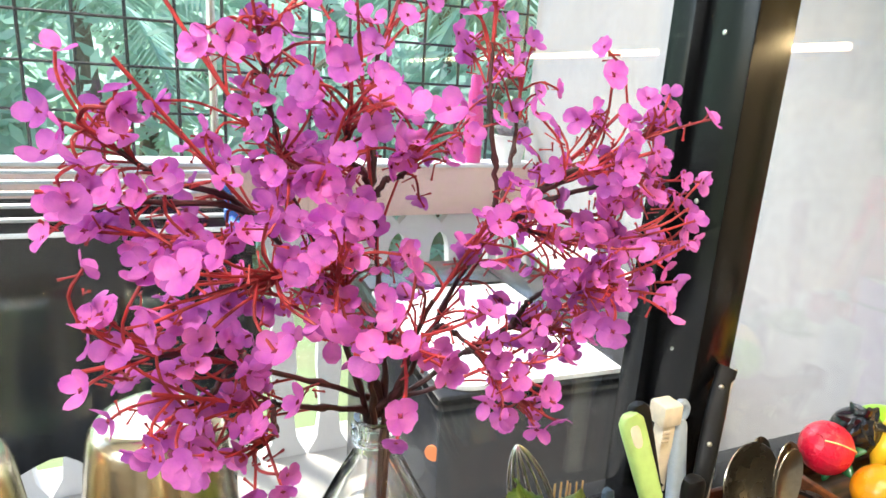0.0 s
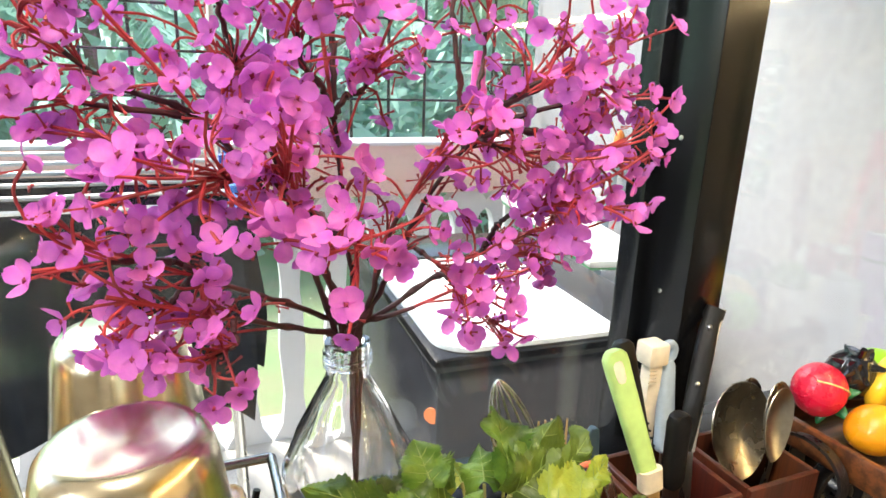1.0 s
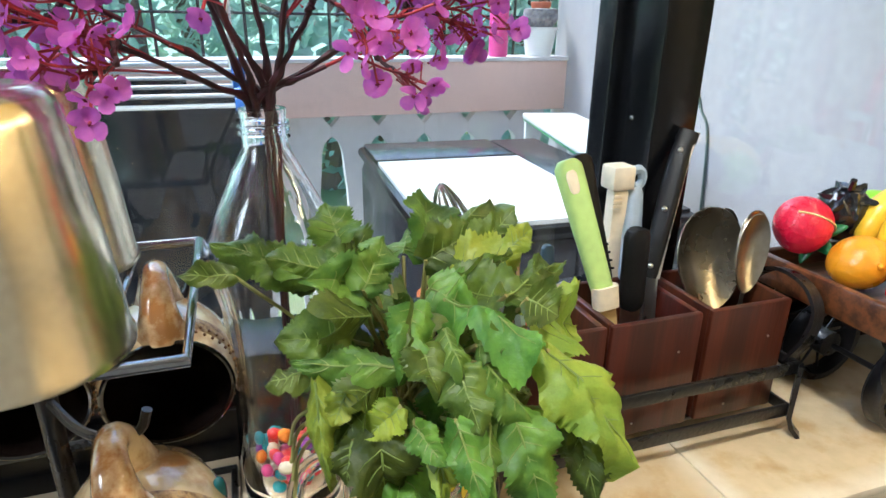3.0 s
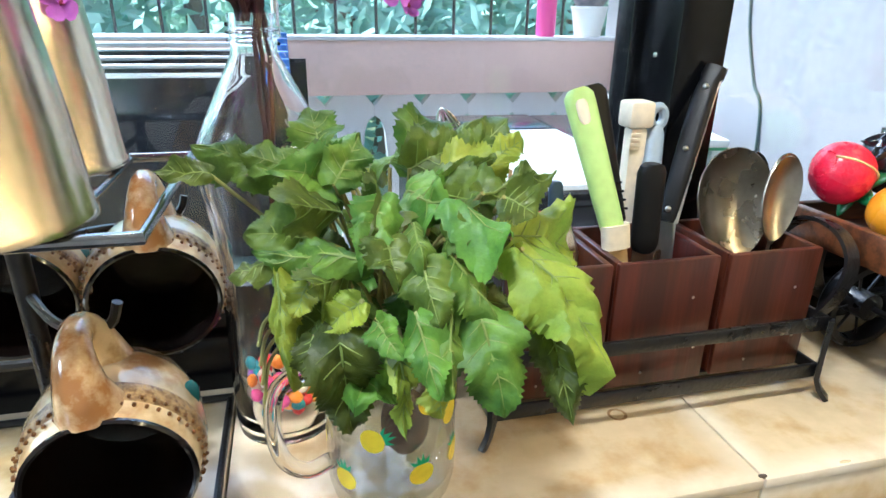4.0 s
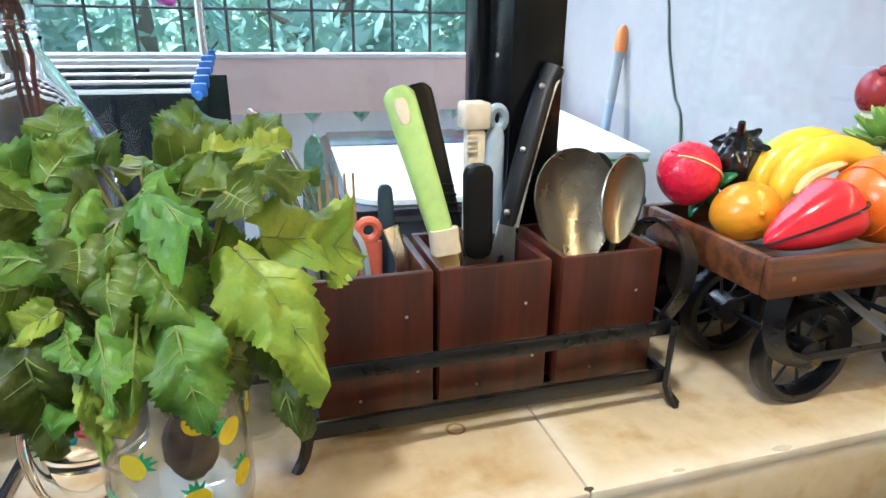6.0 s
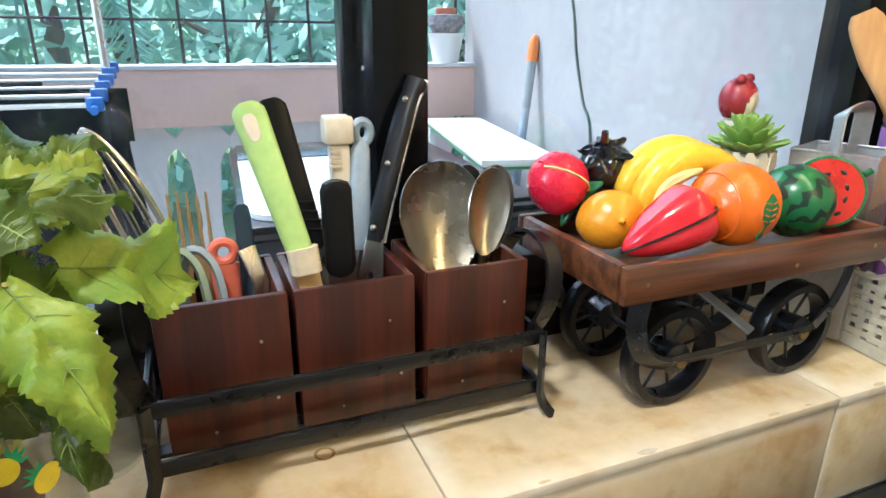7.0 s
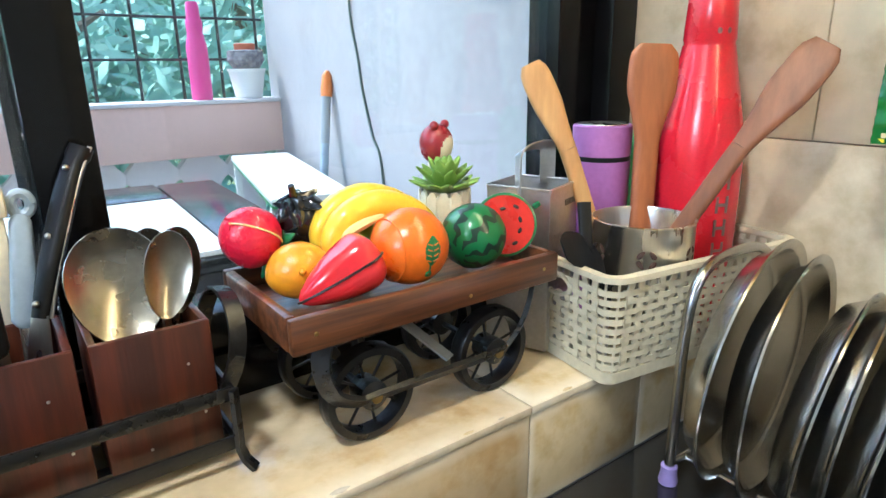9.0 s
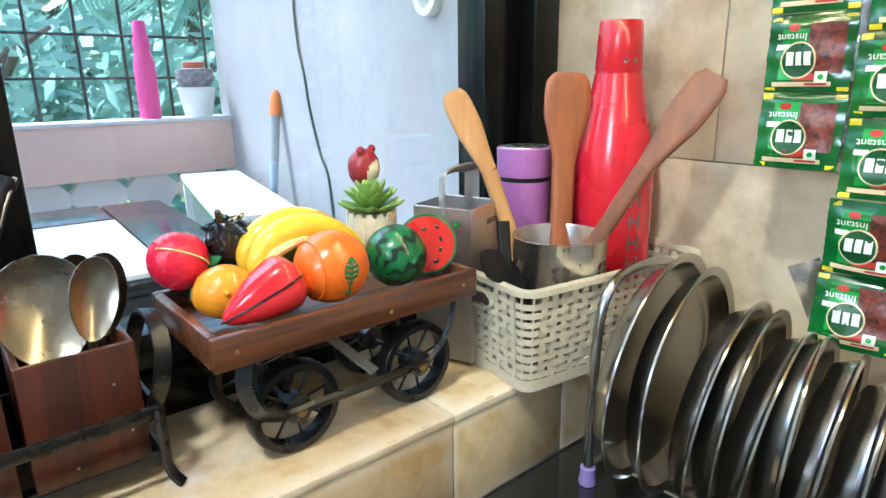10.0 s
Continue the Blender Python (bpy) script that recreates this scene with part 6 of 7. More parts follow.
def leaf_mesh(seed, length, width, curl):
    """A shallow-lobed leaf with a spiny edge, folded along its midrib; it grows along x with z as its upper side."""
    r = random.Random(seed)
    bm = bmesh.new()
    nu, nv = 38, 6
    fold, droop, roll = r.choice((-1, 1, 1)) * r.uniform(0.25, 0.75), r.uniform(0.0, 0.5), r.uniform(-0.5, 0.5)
    off = Vector((r.uniform(0, 50), r.uniform(0, 50), 0))
    lobes = [r.uniform(0.1, 0.26), r.uniform(0.05, 0.16)]
    ph = [r.uniform(0, 6.28) for _ in range(3)]

    def height(u, y, v):
        z = fold * abs(y) - droop * abs(v) ** 3 * 0.5 + roll * y * u - curl * u * u
        z += 0.05 * abs(math.sin(math.pi * (u * 4.5 - abs(v) * 1.3))) * (1 - abs(u - 0.4))
        z += 0.12 * abs(v) ** 2 * math.sin(11 * u + ph[0] + (2 if v > 0 else 0)) + 0.17 * noise.noise(Vector((u * 2.4, y * 2.4, 0)) + off)
        return z

    grid = []
    for i in range(nu + 1):
        u = i / nu
        h = 0.5 * math.sin(math.pi * min(1, (0.04 + 0.96 * u) ** 0.72)) ** 0.75
        h += 0.5 * (lobes[0] * math.exp(-((u - 0.3) / 0.09) ** 2) + lobes[1] * math.exp(-((u - 0.62) / 0.07) ** 2)) - 0.05 * math.exp(-((u - 0.46) / 0.06) ** 2)
        row = []
        for j in range(-nv, nv + 1):
            v = j / nv
            spine, hh = 0.0, max(h, 0.006)
            if abs(j) == nv and 1 < i < nu - 1:
                hh *= 1 + (0.08 if i % 2 else -0.05) + r.uniform(-0.04, 0.06)
                spine = 0.014 if i % 2 else 0
            y = v * hh * width
            x = u + spine - 0.1 * abs(v) * (1 - u) * (1 if u < 0.25 else 0.5) + 0.06 * abs(v) * math.sin(math.pi * u)
            row.append(bm.verts.new(Vector((x, y, height(u, y, v))) * length))
        grid.append(row)
    for p_, q_ in zip(grid, grid[1:]):
        for j in range(2 * nv):
            bm.faces.new((p_[j], p_[j + 1], q_[j + 1], q_[j]))
    blade = len(bm.faces)
    for k in range(4):
        u0 = 0.1 + 0.17 * k
        for sgn in (-1, 1):
            vein = []
            for q in range(5):
                f = 0.8 * q / 4
                u = u0 + 0.22 * f
                hw = max(0.05, 0.5 * math.sin(math.pi * min(1, (0.04 + 0.96 * u) ** 0.72)) ** 0.75) * width
                y = sgn * f * hw
                vein.append(Vector((u - 0.05 * f * (1 - u), y, height(u, y, sgn * f) + 0.004)) * length)
            tube(bm, vein, [0.00042, 0.00036, 0.0003, 0.00024, 0.00012], 4)
    tube(bm, [Vector((u, 0, height(u, 0, 0) + 0.006)) * length for u in (0.0, 0.15, 0.3, 0.45, 0.6, 0.75, 0.92)], [0.0008, 0.0007, 0.0006, 0.0005, 0.0004, 0.0003, 0.0001], 5)
    return bm, blade


HUB = Vector((0.004, -0.005, 0.125))
MUGC = Vector((-0.2555, 0.058, 0.0))


def leaf_at(base, tip, width, turn, curl, seed, mat=None):
    base, tip = Vector(base) - MUGC, Vector(tip) - MUGC
    x = tip - base
    length = x.length
    bm, blade = leaf_mesh(seed, length, width, curl)
    for f in list(bm.faces)[blade:]:
        f.material_index = 1
    o = part("leaf", bm, mat or LEAF, bunch)
    o.data.materials.append(VEIN)
    x.normalize()
    up = Vector((0.0, -0.75, 0.65))
    z = (up - x * up.dot(x)).normalized()
    # the blade is lifted at its tip by as much as it curls down
    o.matrix_basis = Matrix.Translation(base) @ Matrix((x, z.cross(x), z)).transposed().to_4x4() @ pose(0, 0, 0, turn, -math.degrees(math.atan(curl)) * 0.9, 0)
    start = HUB + Vector((rl.uniform(-0.012, 0.012), rl.uniform(-0.01, 0.01), rl.uniform(-0.05, 0.0)))
    part("stalk", tube(bmesh.new(), smooth_path([start, (start + base) / 2 + Vector((0, 0.006, 0.01)), base], 4), 0.0012, 6), PETIOLE, bunch)


# leaves of the bunch: base, tip, breadth to length, turn about its midrib
UPPER = (
        ((-0.205, -0.030, 0.201), (-0.170, -0.067, 0.153), 0.55, -5),
        ((-0.194, -0.042, 0.168), (-0.190, -0.059, 0.124), 0.41, 12),
        ((-0.195, 0.015, 0.19), (-0.134, 0.054, 0.164), 0.6, 10),
        ((-0.240, -0.034, 0.201), (-0.223, -0.050, 0.178), 0.72, -8),
        ((-0.254, -0.035, 0.200), (-0.253, -0.054, 0.181), 0.79, 10),
        ((-0.244, 0.007, 0.216), (-0.216, -0.043, 0.216), 0.45, -10),
        ((-0.267, 0.001, 0.218), (-0.278, -0.020, 0.196), 0.59, 15),
        ((-0.267, -0.015, 0.202), (-0.265, -0.036, 0.193), 0.93, -5),
        ((-0.284, -0.014, 0.196), (-0.325, 0.008, 0.193), 0.37, -5),
        ((-0.322, 0.007, 0.187), (-0.340, 0.012, 0.182), 0.77, 10),
        ((-0.313, 0.075, 0.213), (-0.360, 0.094, 0.230), 0.46, -10),
        ((-0.353, 0.071, 0.218), (-0.379, 0.075, 0.219), 0.48, 8),)
MIDDLE = (
        ((-0.291, 0.071, 0.232), (-0.295, 0.092, 0.249), 0.89, 0),
        ((-0.286, 0.025, 0.223), (-0.271, 0.040, 0.242), 0.77, 15),
        ((-0.303, 0.055, 0.222), (-0.332, 0.062, 0.229), 0.69, -15),
        ((-0.233, 0.085, 0.216), (-0.225, 0.113, 0.246), 0.83, 10),
        ((-0.221, 0.080, 0.217), (-0.192, 0.101, 0.243), 0.51, -20),
        ((-0.208, 0.060, 0.222), (-0.179, 0.069, 0.240), 0.58, 20),
        ((-0.229, 0.029, 0.220), (-0.201, 0.027, 0.227), 0.45, 30),
        ((-0.214, -0.001, 0.221), (-0.169, 0.038, 0.220), 0.31, -15),
        ((-0.207, -0.010, 0.220), (-0.195, -0.017, 0.212), 1.37, 0),
        ((-0.192, 0.046, 0.228), (-0.176, 0.055, 0.234), 0.73, 0),
        ((-0.291, -0.023, 0.161), (-0.289, -0.029, 0.114), 0.58, -8),
        ((-0.303, -0.016, 0.157), (-0.308, -0.020, 0.137), 0.62, 10),)
LOWER = (
        ((-0.317, 0.000, 0.182), (-0.318, -0.010, 0.130), 0.26, 8),
        ((-0.281, -0.022, 0.177), (-0.297, -0.024, 0.166), 0.84, 0),
        ((-0.258, -0.045, 0.178), (-0.254, -0.067, 0.152), 0.51, 15),
        ((-0.244, -0.048, 0.180), (-0.246, -0.066, 0.152), 0.50, -15),
        ((-0.230, -0.045, 0.175), (-0.223, -0.061, 0.136), 0.64, 8),
        ((-0.265, -0.045, 0.160), (-0.264, -0.048, 0.120), 0.27, 0),
        ((-0.304, -0.009, 0.182), (-0.311, -0.014, 0.169), 0.82, 0),
        ((-0.240, -0.023, 0.206), (-0.229, -0.032, 0.210), 1.19, 10),
        ((-0.253, -0.011, 0.209), (-0.254, -0.037, 0.203), 0.53, 0),
        ((-0.274, -0.032, 0.171), (-0.267, -0.050, 0.162), 0.63, 20),
        ((-0.212, -0.043, 0.175), (-0.214, -0.056, 0.158), 0.37, 0),
        ((-0.253, -0.060, 0.151), (-0.251, -0.064, 0.139), 0.95, 0),)
for i, (b, t_, w, turn) in enumerate(UPPER + MIDDLE + LOWER):
    b, t_ = Vector(b), Vector(t_)
    grow = 0.0 if i in (0, 2) else 0.07
    leaf_at(b - grow * (t_ - b), t_ + grow * (t_ - b), w * (0.9 if i == 0 else 0.98), turn + rl.uniform(-16, 16), rl.uniform(0.06, 0.26), 300 + i, LEAFYELLOW if i in (0, 2, 21, 24, 25, 29, 30, 34, 35) else None)
# a crown of leaves on top, spreading from the middle
for i in range(15):
    a = 0.35 + i * 2.399
    rr = 0.012 + 0.034 * math.sqrt((i + 0.5) / 17)
    base = Vector((-0.258 + rr * math.cos(a), 0.055 + 1.0 * rr * math.sin(a), 0.224 - 0.35 * rr + rl.uniform(-0.004, 0.006)))
    d = Vector((math.cos(a), math.sin(a), rl.uniform(-0.15, 0.55))).normalized() * rl.uniform(0.032, 0.044)
    leaf_at(base, base + d, rl.uniform(0.7, 0.95), rl.uniform(-35, 35), rl.uniform(0.1, 0.4), 500 + i, LEAFYELLOW if i in (5, 11) else None)
# shaded leaves inside the bunch
for i in range(24):
    a = i * 2.399
    rr = 0.01 + 0.034 * math.sqrt((i + 0.5) / 24)
    base = Vector((-0.256 + rr * math.cos(a), 0.022 + 0.9 * rr * math.sin(a), 0.135 + 0.06 * ((i * 7) % 24) / 24))
    d = Vector((math.cos(a), math.sin(a), rl.uniform(-0.7, 0.5))).normalized() * rl.uniform(0.026, 0.04)
    leaf_at(base, base + d, rl.uniform(0.75, 1.0), rl.uniform(-25, 25), rl.uniform(0.1, 0.35), 400 + i)
for i in range(4):
    p0 = Vector((-0.052, -0.03, 0.15 - 0.005 * i))
    part("tendril", tube(bmesh.new(), smooth_path([HUB, p0, p0 + Vector((-0.018, -0.004, -0.003 * i)), p0 + Vector((-0.024, -0.008, -0.014 - 0.007 * i))], 5), 0.0011, 5), PETIOLE, bunch)
for i in range(6):
    a = 1.9 + 0.45 * i
    p0 = Vector((-0.02, -0.012, 0.162))
    part("tendril", tube(bmesh.new(), smooth_path([HUB, p0, p0 + Vector((0.022 * math.cos(a), -0.006, 0.022 * math.sin(a)))], 5), 0.0009, 5), PETIOLE, bunch, "pale brown dry leaf stalk")

# small glass jar with a white lid
jar = thing("glass_jar", "small clear glass jar with a crumpled white lid", "jar", (-0.213, 0.134, 0.0005))
j = part("glass", lathe(bmesh.new(), [(0, 0), (0.02, 0), (0.0235, 0.004), (0.0235, 0.075), (0.019, 0.085), (0.0175, 0.085), (0.0215, 0.074), (0.0215, 0.006), (0, 0.005)], 32), THIN, jar)
j.visible_shadow = False
part("lid", lathe(bmesh.new(), [(0, 0.104), (0.017, 0.104), (0.021, 0.1), (0.0215, 0.086), (0.0195, 0.0855), (0, 0.0855)], 32, squash=lambda a, z: 1 + 0.03 * math.sin(9 * a)), WHITEPAINT, jar, "white crumpled lid")

# ---- mug stand ----
DARKWIRE = surf("dark_chrome", (0.3, 0.3, 0.31), 0.16, 1.0, scale=30, mix=0.3, bump=0.08)
rack = thing("mug_stand", "black wire mug stand with hooks and an upper tray", "stand")
for x in (-0.371, -0.428, -0.5, -0.56):
    part("base_wire", tube(bmesh.new(), [(x, -0.0, 0.0035), (x, 0.178, 0.0035)], 0.0028, 8), IRON, rack)
for y in (0.002, 0.176):
    part("base_wire", tube(bmesh.new(), [(-0.565, y, 0.0042), (-0.369, y, 0.0042)], 0.003, 8), IRON, rack)
TZ = 0.208
part("tray_frame", tube(bmesh.new(), [(-0.374, 0.166, TZ), (-0.374, 0.0, TZ), (-0.6, 0.0, TZ), (-0.6, 0.166, TZ), (-0.374, 0.166, TZ)], 0.0034, 10), DARKWIRE, rack, "dark shiny wire tray frame")
for y in (0.04, 0.085, 0.13):
    part("tray_wire", tube(bmesh.new(), [(-0.6, y, TZ), (-0.412, y, TZ)], 0.0022, 8), DARKWIRE, rack)
part("tray_wire", tube(bmesh.new(), [(-0.412, 0.0, TZ), (-0.412, 0.166, TZ)], 0.0022, 8), DARKWIRE, rack)
for x in (-0.46,):
    part("post", tube(bmesh.new(), [(x, 0.085, 0.002), (x, 0.085, TZ)], 0.006, 10), IRON, rack)
part("post", tube(bmesh.new(), [(-0.585, 0.085, 0.002), (-0.585, 0.085, TZ)], 0.006, 10), IRON, rack)
part("back_bar", tube(bmesh.new(), [(-0.6, 0.165, 0.06), (-0.4, 0.165, 0.06)], 0.004, 8), IRON, rack)
HOOKS = (((-0.46, 0.085, 0.178), (-0.43, 0.15, 0.165), (-0.402, 0.168, 0.158), (-0.388, 0.172, 0.168), (-0.384, 0.174, 0.178)),
         ((-0.46, 0.085, 0.15), (-0.44, 0.06, 0.142), (-0.42, 0.048, 0.14), (-0.407, 0.045, 0.146), (-0.402, 0.044, 0.158)),
         ((-0.46, 0.085, 0.178), (-0.475, 0.14, 0.168), (-0.485, 0.155, 0.162), (-0.492, 0.158, 0.175), (-0.493, 0.16, 0.183)))
for h in HOOKS:
    part("hook", tube(bmesh.new(), smooth_path(h, 5), 0.0028, 8), IRON, rack)

MUGOUT = surf("cream_glaze", (0.78, 0.6, 0.34), 0.14, second=(0.4, 0.18, 0.05), scale=26, mix=0.42, fine=90, lo=0.45, hi=0.62, bump=0.05, clear=0.6)
MUGGRIP = surf("brown_washed_glaze", (0.8, 0.6, 0.34), 0.14, second=(0.36, 0.14, 0.03), scale=30, mix=0.46, fine=90, lo=0.4, hi=0.56, bump=0.05, clear=0.6)
DOT = surf("brown_dot", (0.2, 0.085, 0.02), 0.3, scale=80)
MUGIN = surf("dark_glaze", (0.004, 0.003, 0.003), 0.12, second=(0.012, 0.006, 0.004), scale=20, mix=0.3, bump=0.03, clear=0.5)
MUGBAND = surf("speckled_glaze", (0.55, 0.36, 0.16), 0.3, second=(0.12, 0.05, 0.015), scale=260, mix=0.5, fine=300, bump=0.25)
TEAL = surf("teal_glaze", (0.02, 0.12, 0.11), 0.2, scale=40)


def stoneware(c, axis, up, r, label):
    """A mug hung by its handle: c is the middle of its mouth, axis points out of it, up to its handle."""
    z = Vector(axis).normalized()
    y = (Vector(up) - z * Vector(up).dot(z)).normalized()
    x = y.cross(z)
    t = thing("stoneware_mug", label, "mug", group="mugs on the stand")
    t.matrix_basis = Matrix.Translation(c) @ Matrix((x, y, z)).transposed().to_4x4()
    part("body", lathe(bmesh.new(), [(0, -1.75 * r), (0.7 * r, -1.75 * r), (0.86 * r, -1.66 * r), (1.04 * r, -1.2 * r), (1.1 * r, -0.75 * r), (1.05 * r, -0.3 * r), (1.0 * r, -0.05 * r), (0.985 * r, -0.004 * r)], 40), MUGOUT, t)
    part("lip", lathe(bmesh.new(), [(0.99 * r, -0.03 * r), (0.995 * r, 0.02 * r), (0.96 * r, 0.045 * r), (0.92 * r, 0.02 * r), (0.915 * r, -0.05 * r), (0.99 * r, -0.03 * r)], 40), MUGIN, t)
    part("inside", lathe(bmesh.new(), [(0.925 * r, -0.0 * r), (0.96 * r, -0.3 * r), (1.0 * r, -0.75 * r), (0.94 * r, -1.2 * r), (0.78 * r, -1.58 * r), (0.4 * r, -1.66 * r), (0, -1.67 * r)], 40), MUGIN, t, "dark brown glazed inside")
    part("speckled_band", lathe(bmesh.new(), [(1.045 * r, -0.27 * r), (1.068 * r, -0.3 * r), (1.095 * r, -0.52 * r), (1.09 * r, -0.56 * r), (1.05 * r, -0.4 * r), (1.045 * r, -0.27 * r)], 40), MUGBAND, t, "band of small brown dots")
    part("dab", ball(bmesh.new(), 0.17 * r, Matrix.Translation((1.0 * r, 0.38 * r, -0.85 * r)) @ pose(0, 0, 0, 0, 75, 20), 10, 8, lambda v: Vector((v.x * 1.3, v.y, v.z * 0.3))), TEAL, t)
    hp = smooth_path([(0, 0.98 * r, -0.3 * r), (0, 1.3 * r, -0.28 * r), (0, 1.62 * r, -0.45 * r), (0, 1.72 * r, -0.75 * r), (0, 1.6 * r, -1.05 * r), (0, 1.28 * r, -1.25 * r), (0, 0.95 * r, -1.28 * r)], 5)
    n = len(hp)
    part("handle", tube(bmesh.new(), hp, [0.19 * r + 0.2 * r * abs(2 * i / (n - 1) - 1) ** 1.6 for i in range(n)], 12), MUGGRIP, t, "brown washed handle")
    bm = bmesh.new()
    for q in range(46):
        for row in range(2):
            aq = 2 * math.pi * (q + 0.5 * row) / 46
            rr_, zz_ = (1.05 + 0.03 * row) * r, -(0.2 - 0.0 + 0.11 * row) * r
            ball(bm, 0.03 * r, Matrix.Translation((rr_ * math.cos(aq), rr_ * math.sin(aq), zz_)), 6, 4)
    part("dotted_rim", bm, DOT, t, "rows of small brown dots")
    return t


stoneware((-0.4, 0.112, 0.124), (0.1, -0.97, -0.12), (0, 0.2, 1), 0.0415, "cream and brown stoneware mug hung with its mouth out")
stoneware((-0.408, 0.0, 0.077), (0.1, -0.98, -0.1), (-0.12, 0.2, 1), 0.042, "large cream stoneware mug with dark inside hung low")
stoneware((-0.484, 0.112, 0.13), (0.12, -0.97, -0.12), (0, 0.2, 1), 0.04, "stoneware mug with brown handle hung beside others")


def tumbler(x, y, r0, r1, h, label):
    t = thing("steel_tumbler", label, "tumbler", (x, y, TZ + 0.0037), group="upturned tumblers on the stand")
    part("body", lathe(bmesh.new(), [(r0 - 0.002, 0.001), (r0 - 0.001, 0.0), (r0 + 0.0012, 0.001), (r0 + 0.0012, 0.004), (r0, 0.006), (r0 * 0.7 + r1 * 0.3, h * 0.4), (r1 + 0.001, h - 0.014), (r1 - 0.001, h - 0.006), (r1 - 0.005, h - 0.001), (r1 - 0.009, h), (0, h - 0.002)], 56), TUMBLERSTEEL, t)
    part("inside", lathe(bmesh.new(), [(r0 - 0.002, 0.001), (r0 * 0.7 + r1 * 0.3 - 0.0015, h * 0.4), (r1 - 0.003, h - 0.012), (0, h - 0.006)], 40), TUMBLERSTEEL, t)


tumbler(-0.4425, 0.0195, 0.0455, 0.0335, 0.118, "upturned steel tumbler tinted gold for its warm room reflection")
tumbler(-0.4535, 0.133, 0.0455, 0.0345, 0.118, "upturned steel tumbler behind the front one")
tumbler(-0.553, 0.12, 0.0455, 0.0345, 0.118, "upturned steel tumbler at the end of the stand")

# ---- dish rack and plates on the counter ----
CH = surf("rack_chrome", (0.5, 0.49, 0.47), 0.22, 1.0, scale=30, mix=0.25, bump=0.04)
LILAC = surf("lilac_plastic", (0.36, 0.28, 0.62), 0.45, scale=20, bump=0.05)
dish = thing("dish_rack", "steel tube dish rack with lilac feet on the counter", "dish rack")
CZ = COUNTER_Z
for y in (-0.062, -0.45):
    part("end_frame", tube(bmesh.new(), smooth_path([(0.518, y, CZ + 0.012), (0.519, y, -0.03), (0.521, y, 0.05), (0.53, y, 0.098), (0.555, y, 0.122), (0.6, y, 0.128), (0.655, y, 0.122), (0.68, y, 0.098), (0.689, y, 0.05), (0.69, y, -0.03), (0.69, y, CZ + 0.012)], 5), 0.0058, 12), CH, dish)
    for x in (0.518, 0.69):
        part("foot", lathe(bmesh.new(), [(0, 0), (0.0098, 0), (0.0104, 0.003), (0.0085, 0.014), (0.009, 0.021), (0.0065, 0.022), (0, 0.022)], 18, pose(x, y, CZ + 0.0005)), LILAC, dish, "lilac plastic foot")
for x in (0.545, 0.6, 0.655):
    part("long_rod", tube(bmesh.new(), [(x, -0.45, -0.098), (x, -0.062, -0.098)], 0.0032, 8), CH, dish)
for y in (-0.062, -0.45):
    part("cross_rod", tube(bmesh.new(), [(0.518, y, -0.098), (0.69, y, -0.098)], 0.004, 8), CH, dish)
PLATES = ((-0.09, 0.123, 2), (-0.125, 0.118, -1), (-0.168, 0.108, 3), (-0.19, 0.106, 1), (-0.213, 0.1, 4), (-0.24, 0.1, -2), (-0.262, 0.096, 2), (-0.292, 0.09, 0), (-0.318, 0.09, 3), (-0.345, 0.088, 1), (-0.372, 0.088, 0), (-0.4, 0.086, 2))
for y, _, _ in PLATES:
    part("divider", tube(bmesh.new(), smooth_path([(0.56, y + 0.013, -0.096), (0.562, y + 0.013, -0.05), (0.585, y + 0.013, -0.028), (0.615, y + 0.013, -0.028), (0.638, y + 0.013, -0.05), (0.64, y + 0.013, -0.096)], 4), 0.0022, 6), CH, dish)
for k, (y, r, lean) in enumerate(PLATES):
    r *= 1.035
    t = thing("steel_plate", "worn stainless steel plate standing in the dish rack" if k != 1 else "dented stainless steel plate standing in the rack", "plate", group="plates in the dish rack")
    wob = 0.028 if k == 1 else 0.004
    body = lathe(bmesh.new(), [(0, 0.0), (r * 0.78, 0.0), (r * 0.84, 0.003), (r * 0.93, 0.02), (r * 0.985, 0.0215), (r, 0.0235), (r * 0.995, 0.0255), (r * 0.965, 0.024), (r * 0.92, 0.0225), (r * 0.83, 0.005), (r * 0.77, 0.0015), (0, 0.0015)], 56, squash=lambda a, z, q=wob, kk=k: 1 + q * math.sin(2 * a + kk) * 0.6 + q * 0.5 * math.sin(5 * a + kk))
    part("body", body, DULLSTEEL, t)
    t.matrix_basis = pose(0.563, y, -0.0945 + r * 1.005, 90 + lean + 3, 0, 8)

# ---- hanging sachet strips ----
SACH = surf("sachet_green", (0.014, 0.12, 0.022), 0.2, second=(0.008, 0.07, 0.012), scale=20, mix=0.4, fine=120, bump=0.5, bump_scale=70, clear=0.4)
SACHY = surf("sachet_yellow", (0.85, 0.7, 0.02), 0.3, scale=30)
SACHW = surf("sachet_white", (0.75, 0.8, 0.74), 0.3, scale=40)
SACHB = surf("sachet_brown", (0.2, 0.04, 0.022), 0.35, second=(0.012, 0.005, 0.004), scale=210, mix=0.5, bump=0.3)
SACHC = surf("sachet_cream", (0.7, 0.58, 0.36), 0.35, scale=60)
SACHD = surf("sachet_dark", (0.008, 0.07, 0.015), 0.3, scale=30)
SACHL = surf("sachet_bright_green", (0.04, 0.32, 0.05), 0.22, second=(0.02, 0.2, 0.03), scale=30, mix=0.4, fine=120, bump=0.5, bump_scale=70, clear=0.4)
SACHR = surf("sachet_red", (0.4, 0.03, 0.015), 0.3, scale=60)
